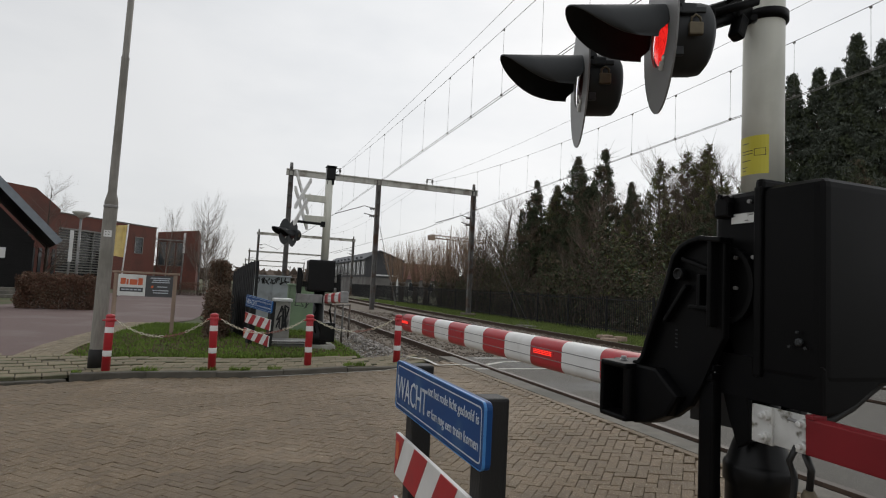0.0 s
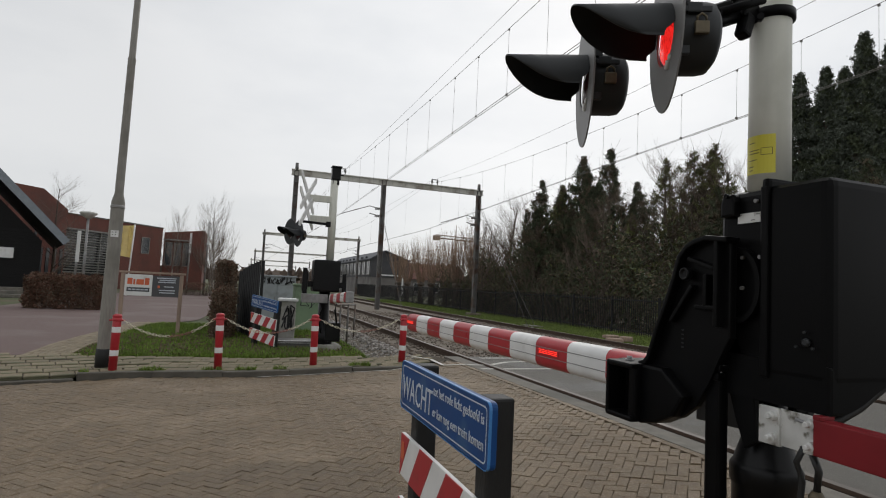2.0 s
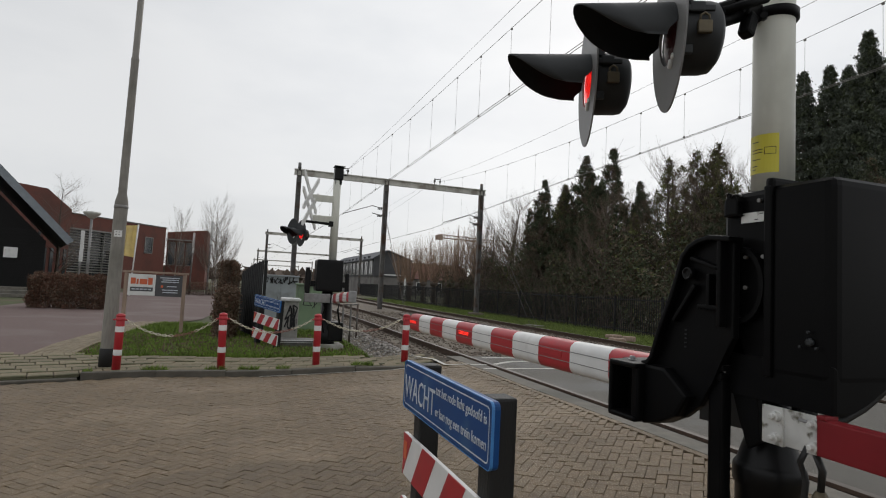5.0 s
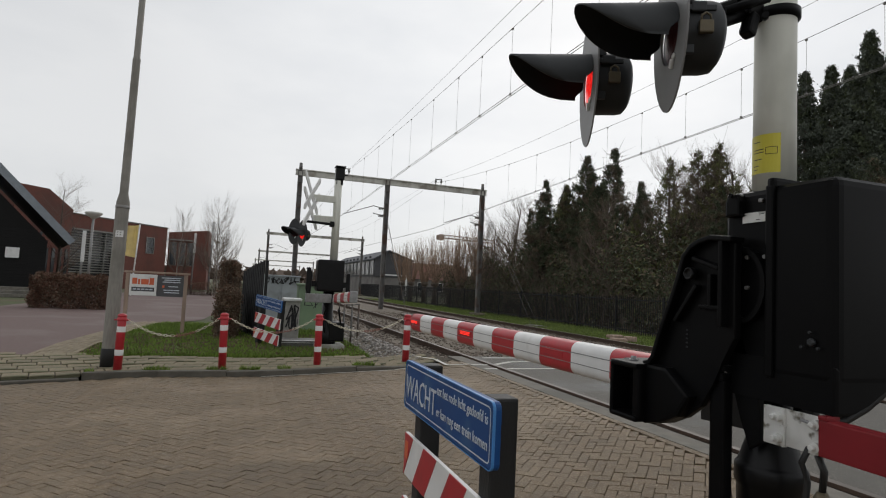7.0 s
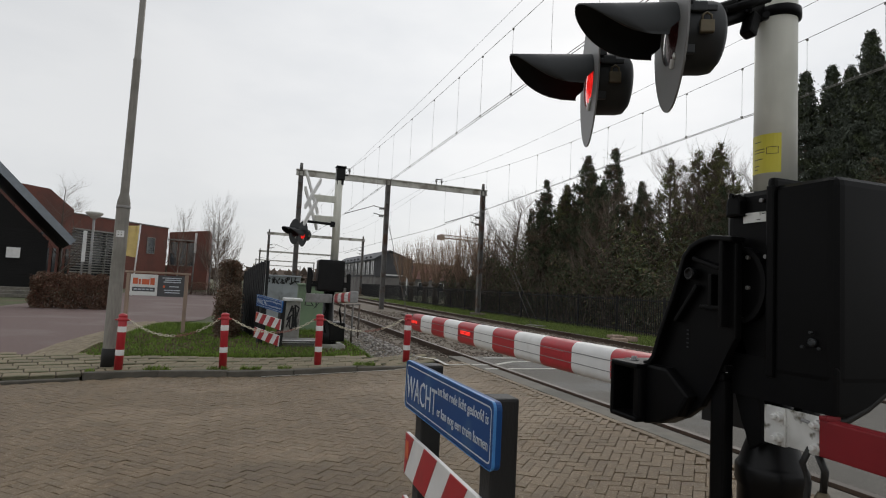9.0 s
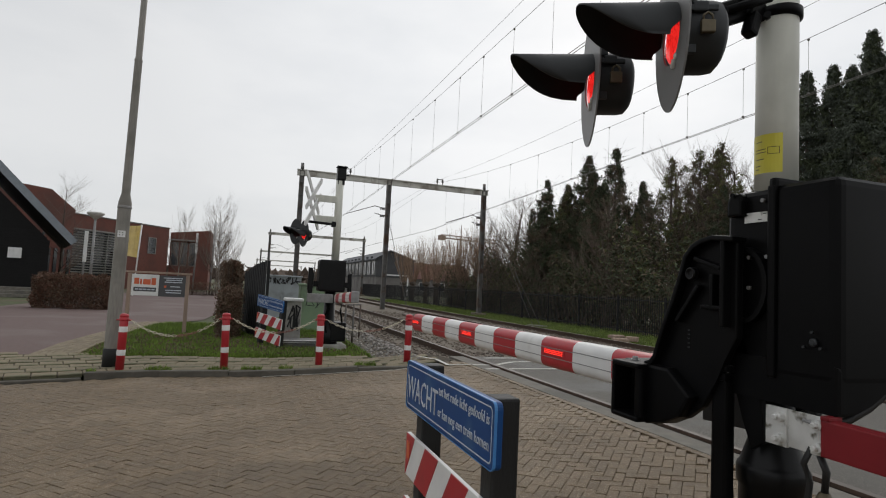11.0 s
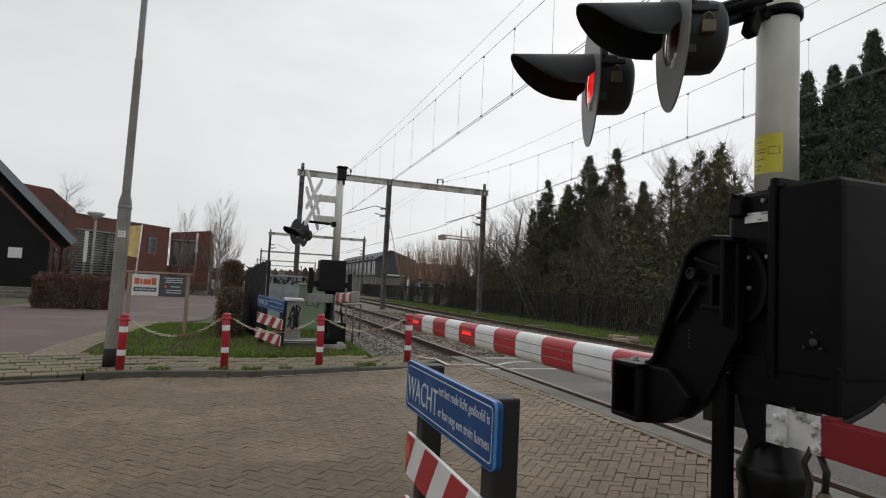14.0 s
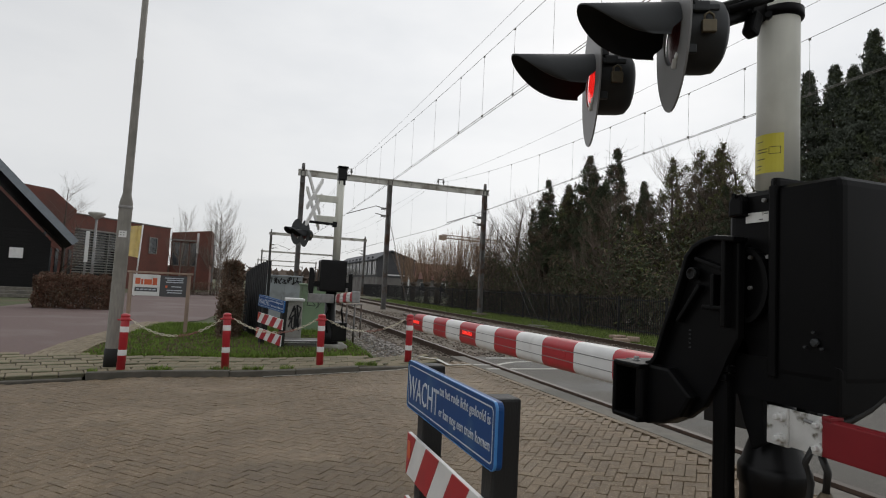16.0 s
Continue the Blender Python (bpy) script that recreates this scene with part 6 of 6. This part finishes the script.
def willow(m, seed, label):
    rnd = random.Random(seed)
    e = thing("pollard_willow", m, label, "tree", "pollard willows")
    b = B()
    tube(b, (0, 0, -0.1), (0.03, 0, 1.7), 0.24, 0.2, 10)
    bmesh.ops.create_icosphere(b, subdivisions=2, radius=0.36, matrix=pose(0.03, 0, 1.85) @ Matrix.Diagonal((1, 1, 0.8, 1)))
    for v in b.verts:
        v.co += v.co.normalized() * 0.06 * noise.noise(v.co * 5)
    part("trunk", b, M["bark"], e)
    segs = []
    for k in range(85):
        a = rnd.uniform(0, 6.283)
        lean = rnd.uniform(0.02, 0.5)
        d = Vector((math.cos(a) * lean, math.sin(a) * lean, 1)).normalized()
        p = Vector((0.25 * math.cos(a), 0.25 * math.sin(a), 1.9 + rnd.uniform(-0.1, 0.15)))
        L = rnd.uniform(2.4, 4.1) * (1 - 0.3 * lean)
        r = 0.022
        for i in range(4):
            d = (d + Vector((rnd.uniform(-1, 1) * 0.06, rnd.uniform(-1, 1) * 0.06, 0.10))).normalized()
            q = p + d * L / 4
            segs.append((p, q, r, r * 0.72))
            if i > 0:
                for _ in range(2):
                    s = (d + Vector((rnd.uniform(-1, 1), rnd.uniform(-1, 1), 0.3)) * 0.35).normalized()
                    segs.append((q, q + s * rnd.uniform(0.3, 0.8), r * 0.5, 0.004))
            p, r = q, r * 0.72
    sticks("crown", segs, M["twig_red"], e)
    return e


w_a = willow(pose(15.9, 54.0, 0.05), 21, "leafless pollard willow with upright brown shoots")
w_b = willow(pose(16.0, 50.0, 0.05), 22, "leafless pollard willow with upright brown shoots")
for src, x, y, a in ((w_a, 15.9, 46.6, 80), (w_b, 16.1, 43.4, 200), (w_a, 15.8, 40.4, 300), (w_b, 16.0, 57.8, 30), (w_a, 16.2, 37.6, 150)):
    copy_thing(src, pose(x, y, 0.05, 0, 0, a))

b_a = bare_tree("birch_tree", pose(-1.7, 48.3, 0), 7.6, "leafless pale birch tree", M["birch"], 31, 3, 0.28, 0.5, (8, 10), 0.014, "birch trees")
for x, y, s, a in ((-5.4, 54.5, 0.95, 90), (-2.2, 54.0, 0.9, 30)):
    o = copy_thing(b_a, pose(x, y, 0, 0, 0, a))
    o.scale = (s * 0.85, s * 0.85, s)
bare_tree("bare_tree", pose(-12.6, 48.0, 0), 8.2, "leafless twiggy tree before the brick building", M["bark"], 33, 3, 0.55, 0.1, (3, 5), 0.016)

# thicket under the trees
rs = np.random.RandomState(5)
rnd = random.Random(6)
segs = []
for k in range(650):
    x, y = 15.0 + abs(rnd.gauss(0, 1.9)), rnd.uniform(13, 44)
    p = Vector((x, y, 0.0))
    d = Vector((rnd.uniform(-0.5, 0.5), rnd.uniform(-0.5, 0.5), 1)).normalized()
    L = rnd.uniform(1.2, 3.6)
    r = rnd.uniform(0.008, 0.022)
    for i in range(4):
        d = (d + Vector((rnd.uniform(-1, 1), rnd.uniform(-1, 1), rnd.uniform(-0.6, 0.4))) * 0.26).normalized()
        q = p + d * L / 4
        segs.append((p, q, r, r * 0.75))
        if i:
            for _ in range(2):
                s = (d + Vector((rnd.uniform(-1, 1), rnd.uniform(-1, 1), rnd.uniform(-0.5, 0.8)))).normalized()
                segs.append((q, q + s * rnd.uniform(0.2, 0.7), r * 0.5, 0.003))
        p, r = q, r * 0.75
th = thing("thicket", pose(0, 0, 0), "tangled brown undergrowth below the trees", "undergrowth", kind="stuff")
sticks("tangle", segs, M["bark"], th, "stuff")
n = 60000
x = 15.6 + np.abs(rs.normal(0, 3.2, n))
y = rs.uniform(12, 45, n)
top = 2.6 + 1.8 * np.sin(y * 0.9 + 1) * np.sin(y * 0.37) + 0.9 * np.sin(x * 2.1)
z = np.abs(rs.uniform(0, 1, n)) ** 0.8 * np.clip(top + 0.35 * (x - 15.6), 0.8, 5.5)
quads("foliage", np.stack([x, y, z], 1), 0.075, [M["ivy"], M["needle_brown"], M["conifer"]], th, 7, 2.6, kind="stuff", mats=rs.choice(3, n, p=[0.10, 0.34, 0.56]))


# beech hedges keep their brown leaves
def hedge(name, x0, x1, y0, y1, z1, seed, n, label, top_noise=0.10):
    rs = np.random.RandomState(seed)
    e = thing(name, pose(0, 0, 0), label, "hedge", "beech hedges")
    pts = rs.uniform((x0, y0, 0.02), (x1, y1, z1), (n, 3))
    # gather most leaves near the skin
    side = rs.randint(0, 4, n)
    k = rs.uniform(0, 1, n) < 0.75
    dep = np.abs(rs.normal(0, 0.10, n)) - 0.06
    pts[k & (side == 0), 1] = (y0 + dep)[k & (side == 0)]
    pts[k & (side == 1), 2] = (z1 - dep)[k & (side == 1)]
    pts[k & (side == 2), 0] = (x1 - dep)[k & (side == 2)]
    pts[k & (side == 3), 0] = (x0 + dep)[k & (side == 3)]
    pts += np.stack([0.05 * np.sin(pts[:, 2] * 9 + pts[:, 1] * 5), 0.07 * np.sin(pts[:, 0] * 7 + pts[:, 2] * 6), top_noise * np.sin(pts[:, 0] * 6) * np.sin(pts[:, 1] * 5)], 1)
    pts += rs.normal(0, 0.035, (n, 3))
    pts[:, 2] = np.clip(pts[:, 2], 0.02, None)
    quads("foliage", pts, 0.045 if y0 > 20 else 0.032, [M["beech"], M["litter"]], e, seed, 1.4, kind="stuff", mats=(rs.uniform(0, 1, n) < (0.7 if seed > 41 else 0.3)).astype(int))
    rn = random.Random(seed)
    segs = []
    for _ in range(160):
        p = Vector((rn.uniform(x0, x1), rn.uniform(y0, y1), 0))
        q = p + Vector((rn.uniform(-0.15, 0.15), rn.uniform(-0.15, 0.15), rn.uniform(0.6, 1.02) * z1))
        segs.append((p, q, 0.012, 0.004))
    sticks("wood", segs, M["bark"], e, "stuff")
    return e


hedge("hedge", -7.8, -5.2, 26.6, 27.5, 1.28, 41, 30000, "clipped beech hedge with brown winter leaves")
hedge("hedge", -0.46, -0.08, 14.6, 16.2, 1.18, 42, 26000, "thin grey-brown beech hedge beside the screen fence")
hedge("hedge", -0.50, -0.08, 17.2, 18.2, 1.95, 43, 20000, "taller beech hedge column with brown leaves", 0.07)
hedge("hedge", -4.6, -1.8, 50.0, 51.0, 1.0, 44, 4000, "low brown hedge by the side street")

# distant woods close the horizon
n = 14000
a = rs.uniform(-3.1416, 3.1416, n)
r = rs.uniform(330, 420, n)
h = 5 + 4 * np.sin(a * 23) * np.sin(a * 7.3) + 2 * np.sin(a * 61)
z = rs.uniform(0, 1, n) * np.clip(h, 2, 12)
q = quads("distant_woods", np.stack([r * np.sin(a), r * np.cos(a), z], 1), 6.0, M["far_wood"], None, 9, 1.2, kind="stuff")
tagged(q, "distant grey-brown winter woods on the horizon", "woods")


# grass
def grass(name, pts, hmin, hmax, material, label, seed):
    rs = np.random.RandomState(seed)
    n = len(pts)
    az = rs.uniform(0, 6.283, n)
    h = rs.uniform(hmin, hmax, n)
    w = rs.uniform(0.006, 0.013, n)
    lean = rs.normal(0, 0.45, (n, 2)) * h[:, None]
    side = np.stack([np.cos(az), np.sin(az), np.zeros(n)], 1) * w[:, None]
    tip = pts + np.stack([lean[:, 0], lean[:, 1], h], 1)
    V = np.stack([pts - side, pts + side, tip], 1).reshape(-1, 3)
    me = bpy.data.meshes.new(name)
    me.vertices.add(3 * n)
    me.vertices.foreach_set("co", V.ravel())
    me.loops.add(3 * n)
    me.loops.foreach_set("vertex_index", np.arange(3 * n))
    me.polygons.add(n)
    me.polygons.foreach_set("loop_start", np.arange(0, 3 * n, 3))
    me.polygons.foreach_set("loop_total", np.full(n, 3))
    me.materials.append(material)
    me.update()
    me.validate()
    tagged(new(name, me), label, "grass", kind="stuff")


def on_ground(x, y, dz=0.0):
    return np.stack([x, y, np.array([ground_h(p, q) + dz for p, q in zip(x, y)])], 1)


n = 60000
x, y = rs.uniform(-3.4, 2.6, n), 11.35 + 12 * rs.uniform(0, 1, n) ** 1.5
keep = (x > np.array([edge_x(v) for v in y]) + 0.03) & (y > np.array([kerb_y(max(-6, min(4, v))) for v in x]) + 1.52)
thin = np.array([noise.noise((p * 1.3, q * 1.3, 2.0)) for p, q in zip(x, y)])
keep &= (thin > -0.35) | (rs.uniform(0, 1, n) < 0.3)
keep &= (y < 20.3) | (x > 0.1)
grass("grass", on_ground(x[keep], y[keep]), 0.05, 0.12, M["grass"], "short green grass on the verge", 51)
n = 50000
x, y = rs.uniform(11.2, 15.2, n), 11 + 45 * rs.uniform(0, 1, n) ** 1.4
grass("grass", on_ground(x, y), 0.06, 0.16, M["grass_dry"], "dull green grass strip beside the tracks", 52)
n = 9000
x, y = rs.uniform(-3.0, 2.5, n), rs.uniform(11.4, 15.5, n)
quads("fallen_leaves", on_ground(x[:2600], y[:2600], 0.07), 0.038, M["litter"], None, 53, 1.3, 1.5, kind="stuff")
tagged(bpy.data.objects["fallen_leaves"], "dead brown leaves lying on the grass", "leaves")
# weeds in the seam behind the kerb
x = rs.uniform(-2.6, 2.8, 2600)
y = np.array([kerb_y(v) for v in x]) + 0.15 + np.abs(rs.normal(0, 0.05, 2600))
cl = np.array([noise.noise((v * 2.2, 0, 5.0)) for v in x]) > 0.12
grass("weeds", np.stack([x, y, np.array([road_z(v) + 0.07 * kerb_rise(v) for v in x])], 1)[cl], 0.03, 0.09, M["grass"], "tufts of weeds in the kerb seam", 54)

# loose ballast stones near the crossing
n = 9000
x, y = np.where(rs.uniform(0, 1, n) < 0.3, rs.uniform(2.45, 3.4, n), rs.uniform(3.2, 10.4, n)), 9.6 + 18 * rs.uniform(0, 1, n) ** 1.6
zz = np.array([0.02 + 0.25 * step(p, 2.5, 3.2) for p in x])
icos = bmesh.new()
bmesh.ops.create_icosphere(icos, subdivisions=1, radius=0.5)
icos.verts.ensure_lookup_table()
iv = np.array([v.co[:] for v in icos.verts])
fi = np.array([[v.index for v in f.verts] for f in icos.faces])
icos.free()
sz = rs.uniform(0.035, 0.085, n)
V = (iv[None] * rs.uniform(0.6, 1.25, (n, len(iv), 1))) * sz[:, None, None] * np.array([1, 1, 0.75]) + np.stack([x, y, zz + 0.012], 1)[:, None]
shoulder = x < 3.25
for name, pick, m, lab in (("ballast_stones", shoulder, "ballast", "loose pale grey ballast stones on the shoulder"), ("track_ballast", ~shoulder, "ballast_brown", "rust-brown ballast stones between the rails")):
    Vp = V[pick].reshape(-1, 3)
    Fp = (fi[None] + (np.arange(int(pick.sum())) * len(iv))[:, None, None]).reshape(-1, 3)
    tagged(raw(name, Vp.tolist(), Fp.tolist(), M[m]), lab, "ballast", kind="stuff")
# ---- kerb, tiles and pavers, piece by piece ----
kerb = thing("kerb", pose(0, 0, 0), "dark concrete kerb along the footpath", "kerb", kind="structure")
b = B()
box(b, (1.0, 0.13, 0.24), (0, 0, 0), bevel=0.015)
KM = part("kerb_stone", b, M["kerb"], kerb)


def kerb_turn(x):
    return math.degrees(math.atan2(kerb_y(x + 0.3) - kerb_y(x - 0.3), 0.6))


def kerb_top(x):
    return road_z(x) + (0.012 + 0.073 * kerb_rise(x) if x > -2 else 0.035)


for k in range(13):
    x = -9.6 + 1.0 * k
    o = KM if k == 0 else new("kerb_stone", KM.data)
    o.parent = kerb
    sl = math.degrees(math.atan2(kerb_top(x + 0.5) - kerb_top(x - 0.5), 1.0)) if x > -1 else 0.0
    top = kerb_top(x)
    o.matrix_local = pose(x, kerb_y(x) + 0.065, top - 0.12 + random.uniform(-0.004, 0.004), 0, -sl, kerb_turn(x))

pave = thing("pavement", pose(0, 0, 0), "footpath of weathered grey concrete tiles", "pavement", kind="structure")
v, f = [], []
px = axis([(-14, -3, 10), (-3, 3.55, 20)])
for x in px:
    wide = 1.5 if x > -1.9 else 11.35 - kerb_y(x)
    v += [(x, kerb_y(x) + 0.12, road_z(x) + 0.066 * kerb_rise(x)), (x, kerb_y(x) + 0.12 + wide, max(0.06, road_z(x) * 0.8) + 0.066 * kerb_rise(x))]
for i in range(len(px) - 1):
    f.append((2 * i, 2 * i + 2, 2 * i + 3, 2 * i + 1))
raw("tile_bed", v, f, M["joint"], pave)
b = B()
bmesh.ops.create_cube(b, size=1, matrix=Matrix.Diagonal((0.2955, 0.2955, 0.05, 1)))
up_edges = [e for e in b.edges if all(vv.co.z > 0 for vv in e.verts)]
bmesh.ops.bevel(b, geom=up_edges, offset=0.006, segments=1, affect="EDGES")
me = bpy.data.meshes.new("tile")
b.to_mesh(me)
b.free()
me.materials.append(M["tile"])
for row in range(9):
    for k in range(44):
        x = -9.5 + 0.30 * k + (0.15 if row % 2 else 0)
        wide = 1.5 if x > -1.9 else 11.35 - kerb_y(x)
        t = 0.30 * (row + 0.5) / wide
        if x > 3.4 or t > 1:
            continue
        y = kerb_y(x) + 0.135 + 0.30 * (row + 0.5)
        z0, z1 = road_z(x) + 0.066 * kerb_rise(x), max(0.06, road_z(x) * 0.8) + 0.066 * kerb_rise(x)
        sl = math.degrees(math.atan2(road_z(x + 0.15) - road_z(x - 0.15), 0.3))
        o = new("tile", me)
        o.parent = pave
        o.matrix_local = pose(x, y, z0 + (z1 - z0) * t - 0.012 + random.gauss(0, 0.0035), random.gauss(0, 0.5), -sl + random.gauss(0, 0.5), kerb_turn(x) + random.gauss(0, 0.4))

# tan brick border along the side street
border = thing("brick_border", pose(0, 0, 0), "border of tan bricks along the side street", "border", kind="structure")
b = B()
bmesh.ops.create_cube(b, size=1, matrix=Matrix.Diagonal((0.096, 0.2, 0.05, 1)))
bmesh.ops.bevel(b, geom=[e for e in b.edges if all(vv.co.z > 0 for vv in e.verts)], offset=0.005, segments=1, affect="EDGES")
mb = bpy.data.meshes.new("brick")
b.to_mesh(mb)
b.free()
mb.materials.append(M["tan"])
y = 11.35
while y < 20.5:
    dx = (edge_x(y + 0.2) - edge_x(y - 0.2)) / 0.4
    a = -math.degrees(math.atan(dx))
    for k in range(7):
        o = new("brick", mb)
        o.parent = border
        o.matrix_local = pose(edge_x(y) - 0.70 + 0.105 * k, y + (0.1 if k % 2 else 0), 0.012 + random.gauss(0, 0.002), 0, 0, a)
    y += 0.207 * math.cos(math.atan(dx))

# herringbone clinkers, laid slantwise to the street
LW = 0.08
c45 = math.cos(math.radians(45))
near, rest = [], []
for i in range(-250, 250):
    for j in range(-250, 250):
        k = (i - j) % 4
        if k not in (0, 3):
            continue
        u, w = ((i + 1.0) * LW, (j + 0.5) * LW) if k == 0 else ((i + 0.5) * LW, (j + 1.0) * LW)
        x, y = (u - w) * c45 - 2.0, (u + w) * c45 + 3.0
        if not (-13.5 < x < 3.49 and -7 < y < kerb_y(max(x, -9)) - 0.02):
            continue
        a = 45 if k == 0 else 135
        (near if -0.9 < x < 1.25 and 3.15 < y < 6.3 else rest).append((x, y, a))
near.sort(key=lambda p: (p[0] - 0.2) ** 2 + (p[1] - 3.4) ** 2)
rest += near[300:]
rest += [(3.585, -7 + 0.161 * i, 90) for i in range(150) if -7 + 0.161 * i < kerb_y(3.5) - 0.07]
near = near[:300]
b = B()
bmesh.ops.create_cube(b, size=1, matrix=Matrix.Diagonal((0.1566, 0.0766, 0.05, 1)))
bmesh.ops.bevel(b, geom=[e for e in b.edges if all(vv.co.z > 0 for vv in e.verts)], offset=0.003, segments=1, affect="EDGES")
bmesh.ops.delete(b, geom=[q for q in b.faces if q.normal.z < -0.9], context="FACES")
mb = bpy.data.meshes.new("brick")
b.to_mesh(mb)
b.free()
mb.materials.append(M["brick"])


def lie(x, y, a):
    sl = math.degrees(math.atan2(road_z(x + 0.1) - road_z(x - 0.1), 0.2))
    wav = 0.006 * noise.noise((x * 0.6, y * 0.6, 1.0))
    return pose(x, y, road_z(x) - 0.0245 + wav + random.gauss(0, 0.0016), random.gauss(0, 0.6), -sl + random.gauss(0, 0.6), 0) @ pose(0, 0, 0, 0, 0, a + random.gauss(0, 0.5))


for p in near:
    o = new("brick", mb)
    o.parent, o.matrix_local = road, lie(*p)
bv = np.array([q.co[:] for q in mb.vertices])
bfaces = [list(q.vertices) for q in mb.polygons]
nv = len(bv)
V, F = [], []
for k, p in enumerate(rest):
    m = np.array(lie(*p))
    V.append(bv @ m[:3, :3].T + m[:3, 3])
    F += [[i + k * nv for i in q] for q in bfaces]
o = raw("bricks", np.concatenate(V).tolist(), F, M["brick"], road)
tagged(o, kind="stuff")


# ---- what moves: the light units that flash ----
def motions():
    cycles = {"A": (0.517, 0.653, 0.395), "B": (0.28, 0.653, 0.28), "F": (0.25, 0.665, 0.38)}
    d = 1 / FPS
    for ob, on, off, phase in BLINK:
        start, period, lasts = cycles[phase]
        t = start - period
        edges = []
        while t < 16.2:
            edges += [(t, True), (t + lasts, False)]
            t += period
        state = False
        for t, s in edges:
            if t <= 0:
                state = s
        rows = [(0.0, on if state else off)]
        for t, s in edges:
            if d < t < 16.0 - d:
                rows += [(t - d / 2, off if s else on), (t + d / 2, on if s else off)]
                state = s
        rows.append((16.0, rows[-1][1]))
        clean = []
        for t, m in rows:
            if not clean or frame(t) > frame(clean[-1][0]):
                clean.append((t, m))
        walk(ob, clean)


motions()
